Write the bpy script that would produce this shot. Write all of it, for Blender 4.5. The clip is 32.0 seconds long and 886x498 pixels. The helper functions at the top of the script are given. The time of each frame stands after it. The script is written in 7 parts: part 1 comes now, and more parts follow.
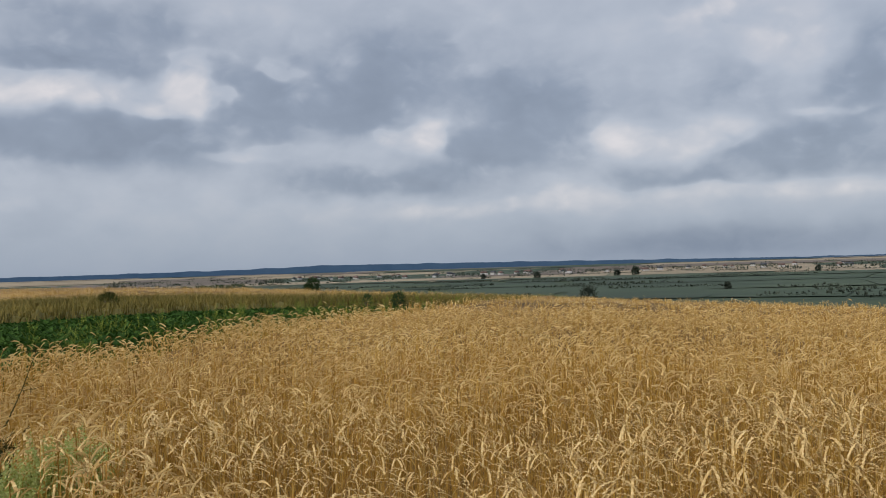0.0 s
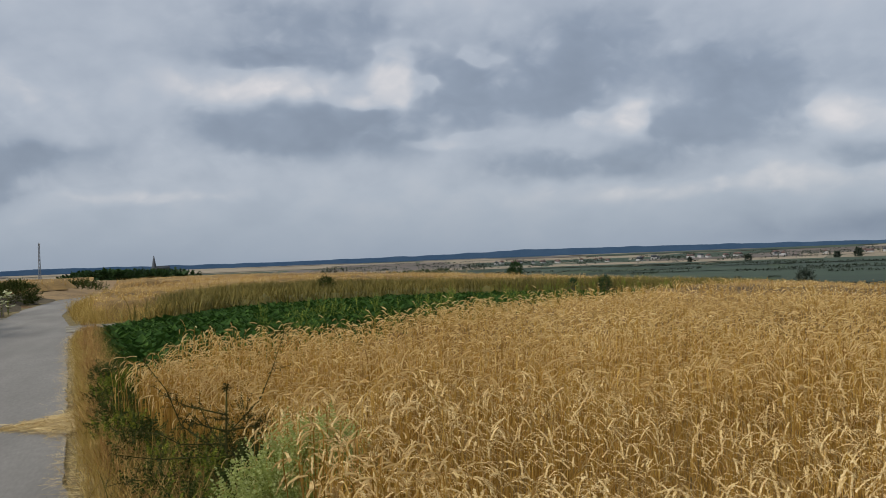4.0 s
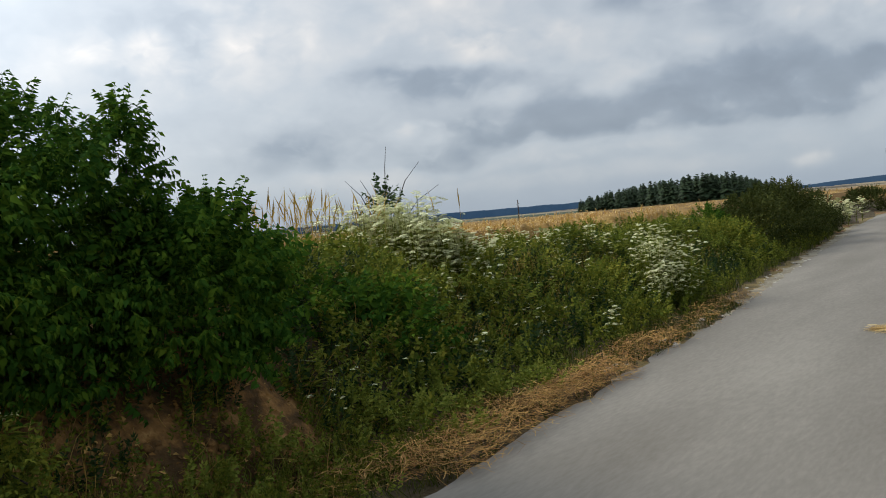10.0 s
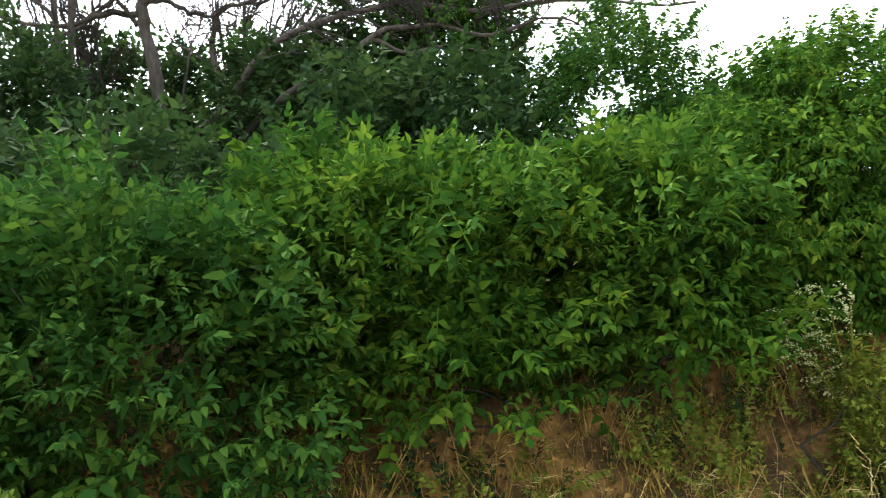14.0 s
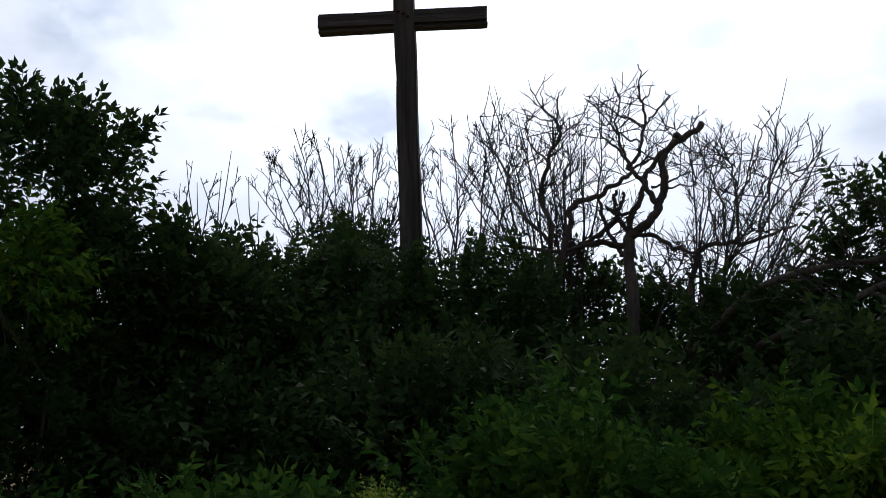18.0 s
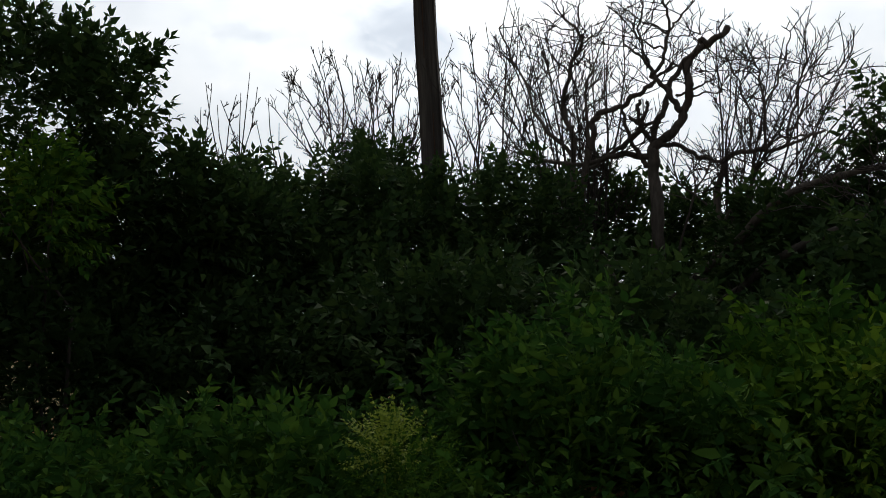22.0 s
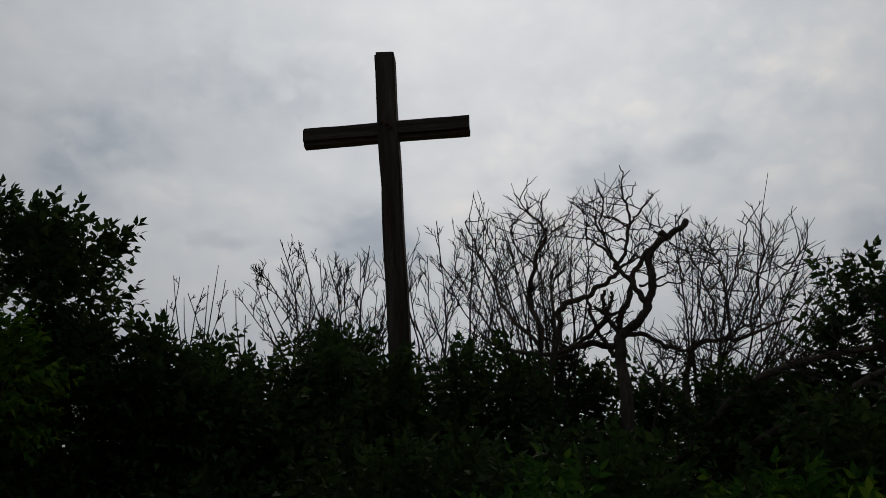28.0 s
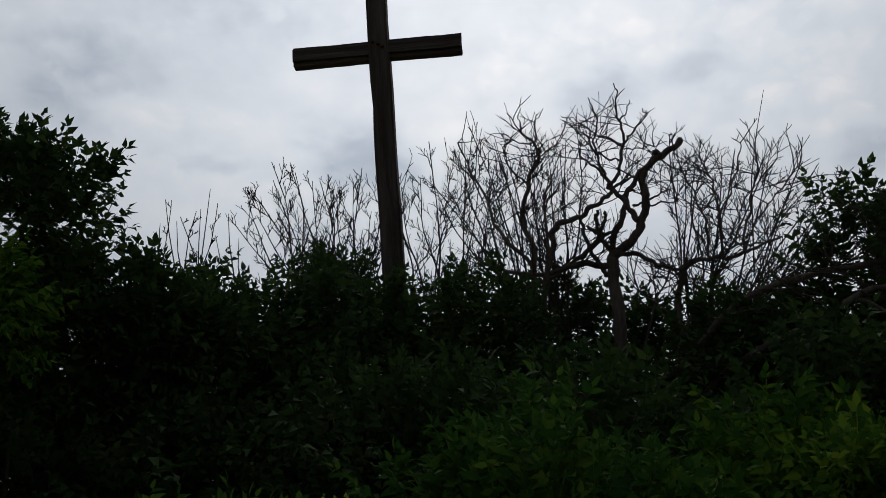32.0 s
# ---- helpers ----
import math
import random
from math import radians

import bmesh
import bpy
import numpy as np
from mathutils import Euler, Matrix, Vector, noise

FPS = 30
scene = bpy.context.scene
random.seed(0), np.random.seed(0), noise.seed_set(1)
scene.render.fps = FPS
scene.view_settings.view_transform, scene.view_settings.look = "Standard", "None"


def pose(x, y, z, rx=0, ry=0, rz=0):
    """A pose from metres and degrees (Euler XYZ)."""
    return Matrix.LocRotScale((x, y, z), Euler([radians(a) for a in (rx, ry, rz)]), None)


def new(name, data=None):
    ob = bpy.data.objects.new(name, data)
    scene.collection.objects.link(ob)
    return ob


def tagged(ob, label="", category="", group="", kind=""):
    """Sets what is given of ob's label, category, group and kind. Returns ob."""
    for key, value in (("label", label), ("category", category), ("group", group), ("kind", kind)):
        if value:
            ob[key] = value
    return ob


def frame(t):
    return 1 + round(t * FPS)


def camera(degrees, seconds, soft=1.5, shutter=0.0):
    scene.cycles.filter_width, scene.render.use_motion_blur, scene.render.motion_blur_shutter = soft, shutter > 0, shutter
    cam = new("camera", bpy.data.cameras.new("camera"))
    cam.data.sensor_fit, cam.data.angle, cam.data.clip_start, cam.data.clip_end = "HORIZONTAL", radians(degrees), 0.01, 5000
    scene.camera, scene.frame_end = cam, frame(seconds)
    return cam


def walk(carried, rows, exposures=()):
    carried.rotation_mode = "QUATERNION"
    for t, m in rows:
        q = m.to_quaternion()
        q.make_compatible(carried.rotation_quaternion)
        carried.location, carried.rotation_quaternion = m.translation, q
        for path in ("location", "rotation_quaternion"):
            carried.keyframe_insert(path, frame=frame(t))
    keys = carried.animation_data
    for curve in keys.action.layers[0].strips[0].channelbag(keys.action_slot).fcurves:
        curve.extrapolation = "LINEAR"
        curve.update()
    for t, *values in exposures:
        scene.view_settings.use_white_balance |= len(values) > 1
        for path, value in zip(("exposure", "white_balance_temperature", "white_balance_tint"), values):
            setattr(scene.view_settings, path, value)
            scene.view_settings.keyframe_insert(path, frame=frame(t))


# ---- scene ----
cam = camera(50.94, 32.0, soft=0.9, shutter=0.12)


def held(x, y, z, yaw, pitch, roll):
    return pose(x, y, z, 90 + pitch, 0, yaw) @ pose(0, 0, 0, 0, 0, roll)


# seconds, place, yaw, pitch, roll
PATH = [
    (0, -0.018, 0.082, 1.669, -28.07, 1.28, -1.74),
    (0.5, -0.034, 0.091, 1.660, -25.91, 0.79, -1.67),
    (1, -0.050, 0.099, 1.652, -23.64, 0.63, -1.93),
    (1.5, -0.073, 0.109, 1.638, -20.05, 0.66, -1.88),
    (2, -0.101, 0.108, 1.643, -19.13, 0.60, -1.94),
    (2.5, -0.110, 0.106, 1.633, -18.58, 0.67, -2.26),
    (4.5, -0.214, 0.114, 1.689, -13.32, 0.64, -1.98),
    (5, -0.229, 0.082, 1.689, -9.96, 0.55, -1.90),
    (5.5, -0.236, 0.034, 1.696, -6.19, 0.50, -2.04),
    (6, -0.227, 0.010, 1.694, -2.07, 0.32, -2.09),
    (6.5, -0.223, -0.006, 1.700, 0.00, 0.15, -2.03),
    (7, -0.226, -0.013, 1.692, 1.16, -0.12, -1.89),
    (7.5, -0.268, -0.024, 1.676, 5.22, -0.39, -1.71),
    (8, -0.284, -0.013, 1.670, 9.32, -0.74, -2.17),
    (8.5, -0.348, -0.017, 1.663, 18.17, -1.02, -3.41),
    (9, -0.344, -0.054, 1.659, 25.63, -1.41, -4.90),
    (9.5, -0.333, -0.083, 1.661, 29.39, -1.72, -4.95),
    (10, -0.299, -0.137, 1.673, 33.62, -1.68, -5.18),
    (10.5, -0.313, -0.135, 1.667, 36.59, -1.67, -5.13),
    (11, -0.287, -0.210, 1.706, 41.05, -1.72, -5.03),
    (11.5, -0.313, -0.240, 1.715, 45.52, -2.27, -4.87),
    (12, -0.316, -0.266, 1.721, 51.84, -2.36, -4.81),
    (12.5, -0.312, -0.305, 1.728, 58.03, -1.76, -5.10),
    (13, -0.294, -0.327, 1.719, 66.56, -1.75, -5.68),
    (13.5, -0.248, -0.419, 1.737, 73.50, -1.66, -5.85),
    (14, -0.240, -0.485, 1.732, 79.91, -1.40, -6.71),
    (14.5, -0.210, -0.472, 1.722, 87.80, -1.78, -6.93),
    (15, -0.211, -0.512, 1.726, 93.06, -1.68, -6.34),
    (15.5, -0.199, -0.527, 1.737, 98.49, -1.53, -5.47),
    (17.5, -0.294, -0.674, 1.897, 107.12, 9.82, 3.35),
    (18, -0.261, -0.698, 1.889, 106.30, 12.62, 3.59),
    (18.5, -0.260, -0.683, 1.897, 106.14, 15.61, 4.09),
    (19, -0.257, -0.710, 1.900, 105.85, 18.36, 4.38),
    (19.5, -0.266, -0.681, 1.892, 106.10, 18.73, 4.04),
    (20, -0.316, -0.645, 1.886, 107.51, 16.59, 3.65),
    (20.5, -0.302, -0.645, 1.878, 108.04, 13.75, 3.73),
    (21, -0.323, -0.615, 1.908, 108.20, 11.09, 3.18),
    (21.5, -0.317, -0.626, 1.928, 108.05, 8.94, 2.87),
    (22, -0.331, -0.596, 1.922, 108.18, 7.28, 2.31),
    (22.5, -0.321, -0.587, 1.882, 108.23, 6.34, 1.64),
    (23, -0.340, -0.577, 1.864, 108.11, 5.89, 1.15),
    (23.5, -0.355, -0.603, 1.830, 107.35, 5.71, 1.03),
    (24, -0.362, -0.621, 1.787, 106.89, 5.80, 1.21),
    (24.5, -0.375, -0.653, 1.750, 106.78, 5.99, 1.02),
    (26.5, -0.418, -0.680, 1.799, 106.43, 12.71, 2.22),
    (27, -0.417, -0.654, 1.809, 106.66, 16.75, 1.93),
    (27.5, -0.419, -0.617, 1.799, 106.80, 18.94, 1.83),
    (28, -0.425, -0.591, 1.793, 106.75, 19.93, 1.90),
    (28.5, -0.432, -0.559, 1.784, 106.70, 19.86, 1.79),
    (29, -0.449, -0.521, 1.791, 106.45, 19.64, 2.46),
    (29.5, -0.455, -0.494, 1.784, 106.46, 19.77, 2.49),
    (30, -0.446, -0.499, 1.781, 106.67, 19.42, 2.42),
    (30.5, -0.436, -0.545, 1.793, 106.49, 18.28, 2.10),
    (31, -0.435, -0.556, 1.785, 106.61, 16.81, 2.08),
    (31.5, -0.432, -0.564, 1.781, 106.56, 15.73, 1.55),
    (32, -0.449, -0.590, 1.790, 106.22, 15.16, 1.25),
]
EXPOSURES = [(0, 0.4), (2, 0.35), (6, 0.4), (8, 0.42), (9, 0.46), (10.5, 0.64), (11.5, 0.76), (12, 0.98), (13, 1.5), (13.5, 2.0), (14, 2.65), (14.5, 3.35),
             (15, 4.05), (15.5, 4.3), (16.5, 3.0), (17.5, 1.7), (18, -0.3), (18.5, -0.95), (19, -1.3), (19.5, -1.35), (20, -1.3), (20.5, -1.12),
             (21, -0.95), (21.5, -0.65), (22, -0.36), (22.5, -0.18), (23, -0.05), (24.5, -0.05), (26.5, -0.55), (27, -1.0), (27.5, -1.2), (28, -1.4),
             (30, -1.45), (31, -1.3), (32, -1.05)]
KELVIN = [(0, 6600), (3, 6600), (8, 6550), (10, 6800), (12, 7000), (15.5, 6900), (18, 6500), (19.5, 6450), (21, 6900), (23, 7300), (28.5, 7100), (30, 6900), (32, 6850)]
TINT = [(0, 14), (5, 12), (10, 10), (12, 8), (13, 5), (14, 7), (15, 12), (17.5, 14), (19, 16), (21, 12), (23, 10), (28, 12), (32, 12)]
walk(cam, [(t, held(*row)) for t, *row in PATH], [(t, e, float(np.interp(t, *zip(*KELVIN))), float(np.interp(t, *zip(*TINT)))) for t, e in EXPOSURES])

# ---- sky and sun ----
SUN_AZ, SUN_EL = 105.0, 40.0      # degrees to the left of +y, and above the horizon


def link(tree, a, b):
    tree.links.new(a, b)


def node(tree, kind):
    return tree.nodes.new(kind)


def math_node(tree, op, a, b=0.0, c=None, clamp=False):
    n = node(tree, "ShaderNodeMath")
    n.operation, n.use_clamp = op, clamp
    for i, v in enumerate((a, b, c)):
        if v is None:
            continue
        if isinstance(v, (int, float)):
            n.inputs[i].default_value = v
        else:
            link(tree, v, n.inputs[i])
    return n.outputs[0]


def ramp(tree, fac, stops, interpolation="LINEAR"):
    n = node(tree, "ShaderNodeValToRGB")
    n.color_ramp.interpolation = interpolation
    while len(n.color_ramp.elements) < len(stops):
        n.color_ramp.elements.new(0.5)
    for e, (p, c) in zip(n.color_ramp.elements, stops):
        e.position, e.color = p, (*c, 1)
    link(tree, fac, n.inputs[0])
    return n.outputs[0]


def mix_rgb(tree, fac, a, b, mode="MIX"):
    n = node(tree, "ShaderNodeMix")
    n.data_type, n.blend_type = "RGBA", mode
    for sock, v in ((n.inputs[0], fac), (n.inputs[6], a), (n.inputs[7], b)):
        if isinstance(v, (int, float)):
            sock.default_value = v
        elif isinstance(v, tuple):
            sock.default_value = (*v, 1)
        else:
            link(tree, v, sock)
    return n.outputs[2]


# cloud masses: azimuth, elevation, half width, half height, tone (dark below zero, bright above)
CLOUDS_EAST = [
    (-5.9, 8.4, 4.2, 1.25, -0.85), (-10.6, 8.7, 3.8, 1.18, -0.5), (-8.2, 14.1, 5.2, 1.74, -0.45), (-8.5, 12.5, 5.9, 0.49, -0.35),
    (-16.5, 10.6, 2.8, 2.09, -0.45), (-22.6, 10.1, 2.6, 1.25, -0.9), (-25.1, 12.2, 4.2, 2.09, -0.5), (-23.9, 5.6, 4.5, 0.84, -0.45),
    (-31.6, 7.4, 3, 1.25, -1), (-35.3, 8.6, 3, 1.46, -0.65), (-32.4, 10.8, 3.8, 1.74, -0.35), (-40.1, 4.6, 2.1, 0.84, -0.4),
    (-43.9, 5.1, 2.1, 0.63, -0.5), (-46.8, 9.9, 3.8, 2.09, -0.25), (-49.5, 6.3, 3.5, 1.46, -0.5), (-52.8, 9.9, 1.7, 2.78, -0.45),
    (-45.5, 1.2, 10.4, 0.9, -0.35),
]
CLOUDS_EAST_BRIGHT = [
    (-5.1, 11.1, 4.5, 0.77, 0.95), (-13.2, 11.9, 1.3, 1.11, 1.1), (-12.4, 10.3, 2.4, 0.56, 0.8), (-18.1, 12.2, 0.9, 0.7, 0.8),
    (-15.4, 10.3, 0.7, 0.63, 0.6), (-25.6, 8.8, 1, 0.49, 0.8), (-27.9, 8.4, 1, 1.04, 1.1), (-16.4, 7.6, 2.8, 0.42, 0.5),
    (-38.8, 8, 1.4, 0.84, 0.9), (-42.8, 7.3, 4.9, 0.84, 0.6), (-44.4, 14.6, 2.4, 0.9, 0.6), (-49, 12.3, 1.9, 2.09, 0.35),
    (-51.3, 8.5, 2.1, 0.35, 0.4), (-32.2, 3.7, 9, 0.56, 0.5), (-47.2, 4, 9, 0.56, 0.6),
]
CLOUDS_NORTH = [
    (32.7, 8.8, 4.9, 0.84, -0.4), (25.8, 5.8, 3.5, 1.18, -0.55), (21.2, 6.2, 4.9, 1.04, -0.4), (12.3, 6.3, 5.6, 1.6, -0.45),
    (10.2, 7.2, 4.5, 0.49, -0.35), (14.1, 4.5, 5.2, 0.49, -0.4), (18.6, 12.8, 6.3, 1.53, -0.35), (32.9, 3.7, 2.4, 0.77, -0.5),
    (13.6, 9.4, 3.1, 2.09, -0.2), (33.7, 5.6, 1.3, 0.63, 0.6), (31.6, 13.4, 4.2, 2.09, 0.35), (25.1, 13.7, 2.1, 1.39, 0.4),
    (10.1, 10, 3.1, 1.25, 0.45), (1.6, 4.3, 3.8, 0.42, 0.6), (11.3, 1.8, 0.9, 0.35, 0.7), (28.4, 10.4, 5.2, 0.9, 0.3),
    (20.4, 8.9, 4.5, 0.9, 0.25), (25.6, 2.1, 10.4, 0.49, 0.25),
]
CLOUDS_WEST = [
    (24.6, 5.9, 6.6, 0.97, -0.3), (26.3, 5, 3.8, 0.35, -0.4), (42, 5.0, 4.2, 1.3, -0.3), (32.6, 8.9, 3.8, 0.9, -0.2),
    (51.4, 11.2, 4.2, 1.04, 0.5), (29.8, 10.2, 2.1, 1.39, 0.4), (24.8, 3.6, 7, 0.56, 0.35),
    (36.6, 3.1, 7, 0.63, 0.3), (44.9, 11.7, 4.9, 2.78, 0.4),
]
CLOUDS_CROSS = [
    (130, 23.3, 3.5, 2.78, -0.45), (111.4, 20.4, 2.7, 1.9, -0.75), (89, 25.7, 3.4, 1.2, -0.38), (96, 24.8, 2.8, 1.3, -0.36),
    (121.7, 19.6, 1.7, 0.49, -0.3), (84.0, 22.5, 6.0, 5.0, 0.3), (79.7, 19.7, 2.1, 1.39, -0.4), (119.6, 28.5, 7, 2.09, -0.2), (102, 25.9, 2.8, 2.09, 0.3),
    (94.5, 27.7, 5.2, 1.39, 0.3), (83.6, 30.3, 5.2, 2.09, 0.4), (115.4, 17.8, 4.2, 0.97, 0.4), (123.9, 22, 5.2, 0.7, 0.25),
    (102.9, 21.7, 4.2, 1.25, 0.3),
]
CLOUDS = CLOUDS_EAST + CLOUDS_EAST_BRIGHT + CLOUDS_NORTH + CLOUDS_WEST + [(*c, 0.62 * tone) for *c, tone in CLOUDS_CROSS]


def build_sky():
    world = bpy.data.worlds.new("sky")
    scene.world = world
    world.use_nodes = True
    t = world.node_tree
    t.nodes.clear()
    out, back = node(t, "ShaderNodeOutputWorld"), node(t, "ShaderNodeBackground")
    link(t, back.outputs[0], out.inputs[0])
    blue = node(t, "ShaderNodeTexSky")
    blue.sky_type, blue.sun_disc = "NISHITA", False
    blue.sun_elevation, blue.sun_rotation = radians(SUN_EL), radians(-SUN_AZ)
    blue.air_density, blue.dust_density = 1.0, 2.0
    coord = node(t, "ShaderNodeTexCoord").outputs["Generated"]
    sep = node(t, "ShaderNodeSeparateXYZ")
    link(t, coord, sep.inputs[0])
    x, y, z = sep.outputs
    deg = 180 / math.pi
    az = math_node(t, "MULTIPLY", math_node(t, "ARCTAN2", math_node(t, "MULTIPLY", x, -1.0), y), deg)
    el = math_node(t, "MULTIPLY", math_node(t, "ARCSINE", z), deg)
    # clouds lie flatter and closer together towards the horizon
    high = math_node(t, "MULTIPLY", math_node(t, "POWER", math_node(t, "MAXIMUM", el, 0.0), 0.8), 0.4)
    flat, even = node(t, "ShaderNodeCombineXYZ"), node(t, "ShaderNodeCombineXYZ")
    link(t, math_node(t, "MULTIPLY", az, 0.115), flat.inputs[0])
    link(t, high, flat.inputs[1])
    link(t, math_node(t, "MULTIPLY", az, 0.13), even.inputs[0])
    link(t, math_node(t, "MULTIPLY", el, 0.19), even.inputs[1])

    def clouds(vec, scale, detail, rough, dist=0.0):
        n = node(t, "ShaderNodeTexNoise")
        n.inputs["Scale"].default_value, n.inputs["Detail"].default_value = scale, detail
        n.inputs["Roughness"].default_value, n.inputs["Distortion"].default_value = rough, dist
        link(t, vec.outputs[0], n.inputs["Vector"])
        return n
    big, fine, warp = clouds(flat, 0.75, 5, 0.5, 0.4), clouds(even, 2.2, 5, 0.45, 0.3), clouds(even, 1.5, 3, 0.5)
    wsep = node(t, "ShaderNodeSeparateColor")
    link(t, warp.outputs["Color"], wsep.inputs[0])
    calm = math_node(t, "MULTIPLY_ADD", el, 0.14, 0.25, clamp=True)      # the lowest sky is smooth
    az = math_node(t, "ADD", az, math_node(t, "MULTIPLY_ADD", wsep.outputs[0], 6.4, -3.2))
    el = math_node(t, "ADD", el, math_node(t, "MULTIPLY", math_node(t, "MULTIPLY_ADD", wsep.outputs[1], 3.2, -1.6), calm))
    tone = math_node(t, "ADD", math_node(t, "MULTIPLY_ADD", big.outputs[0], 0.9, -0.42), math_node(t, "MULTIPLY_ADD", fine.outputs[0], 0.55, -0.26))
    quiet = math_node(t, "SUBTRACT", 1.0, math_node(t, "MULTIPLY", math_node(t, "MULTIPLY_ADD", el, 0.12, -1.5, clamp=True), 0.5))      # softer overhead
    tone = math_node(t, "MULTIPLY", math_node(t, "MULTIPLY", tone, calm), quiet)
    mass = math_node(t, "MULTIPLY", az, 0.0)
    for a0, e0, ra, re, amp in CLOUDS:
        u = math_node(t, "MULTIPLY_ADD", az, 1 / ra, -a0 / ra)
        v = math_node(t, "MULTIPLY_ADD", el, 1 / re, -e0 / re)
        d = math_node(t, "ADD", math_node(t, "MULTIPLY", u, u), math_node(t, "MULTIPLY", v, v))
        g = math_node(t, "DIVIDE", amp * (1.1 if amp < 0 else 0.95), math_node(t, "ADD", math_node(t, "MULTIPLY", d, d), 1.0))
        mass = math_node(t, "ADD", mass, g)
    # the masses are ragged and heaped, with firm edges
    puffs = clouds(even, 3.6, 3, 0.5, 0.5)
    heap = node(t, "ShaderNodeTexVoronoi")
    heap.feature, heap.inputs["Scale"].default_value, heap.inputs["Detail"].default_value, heap.inputs["Roughness"].default_value = "SMOOTH_F1", 2.8, 1.6, 0.5
    bent = node(t, "ShaderNodeVectorMath")
    bent.operation, bent.inputs["Scale"].default_value = "SCALE", 0.35
    link(t, puffs.outputs["Color"], bent.inputs[0])
    moved = node(t, "ShaderNodeVectorMath")
    link(t, even.outputs[0], moved.inputs[0])
    link(t, bent.outputs[0], moved.inputs[1])
    link(t, moved.outputs[0], heap.inputs["Vector"])
    billow = math_node(t, "MULTIPLY", math_node(t, "MULTIPLY_ADD", heap.outputs["Distance"], -0.9, 0.42), calm)
    mass = math_node(t, "MULTIPLY", mass, math_node(t, "MULTIPLY_ADD", puffs.outputs[0], 1.1, 0.45))
    body = math_node(t, "MINIMUM", math_node(t, "ABSOLUTE", mass), 0.6)
    mass = math_node(t, "ADD", mass, math_node(t, "MULTIPLY", math_node(t, "MULTIPLY", billow, body), 1.9))
    firm = math_node(t, "MULTIPLY", math_node(t, "TANH", math_node(t, "MULTIPLY", mass, 1.3)), 0.82)
    tone = math_node(t, "ADD", math_node(t, "MULTIPLY_ADD", billow, 0.16, 0.1), math_node(t, "ADD", tone, firm))
    fac = math_node(t, "MULTIPLY_ADD", tone, 0.42, 0.5, clamp=True)
    grey = ramp(t, fac, [(0.0, (1.35, 1.68, 2.2)), (0.3, (2.1, 2.55, 3.2)), (0.55, (3.35, 3.8, 4.38)), (0.78, (4.7, 4.85, 5.1)), (1.0, (6.3, 6.1, 6.05))])
    # the cloud is brighter round the hidden sun
    s = Vector((-math.sin(radians(SUN_AZ)) * math.cos(radians(SUN_EL)), math.cos(radians(SUN_AZ)) * math.cos(radians(SUN_EL)), math.sin(radians(SUN_EL))))
    dot = node(t, "ShaderNodeVectorMath")
    dot.operation = "DOT_PRODUCT"
    link(t, coord, dot.inputs[0])
    dot.inputs[1].default_value = s
    glow = math_node(t, "MAXIMUM", dot.outputs["Value"], 0.0)
    near = math_node(t, "POWER", glow, 2.0)
    glow = math_node(t, "MULTIPLY_ADD", math_node(t, "POWER", glow, 4.3), GLOW, 1.0)
    grey = mix_rgb(t, near, grey, mix_rgb(t, 1.0, grey, (1.0, 0.985, 0.96), "MULTIPLY"))
    # the air dims the lowest sky
    low = math_node(t, "MULTIPLY_ADD", calm, 0.3, 0.7)
    glow = math_node(t, "MULTIPLY", glow, low)
    grey = mix_rgb(t, math_node(t, "SUBTRACT", 1.0, calm, clamp=True), grey, mix_rgb(t, 1.0, grey, (0.9, 1.0, 1.09), "MULTIPLY"))
    lit = node(t, "ShaderNodeVectorMath")
    lit.operation = "SCALE"
    link(t, grey, lit.inputs[0])
    link(t, glow, lit.inputs["Scale"])
    link(t, mix_rgb(t, 0.92, blue.outputs[0], lit.outputs[0]), back.inputs["Color"])
    back.inputs["Strength"].default_value = 0.10


GLOW = 4.0
build_sky()
sun = new("sun", bpy.data.lights.new("sun", "SUN"))
sun.data.energy, sun.data.angle, sun.data.color = 1.1, radians(25), (1.0, 0.9, 0.76)
sun.matrix_world = pose(0, 0, 50, 90 - SUN_EL, 0, SUN_AZ + 180)

# ---- materials ----


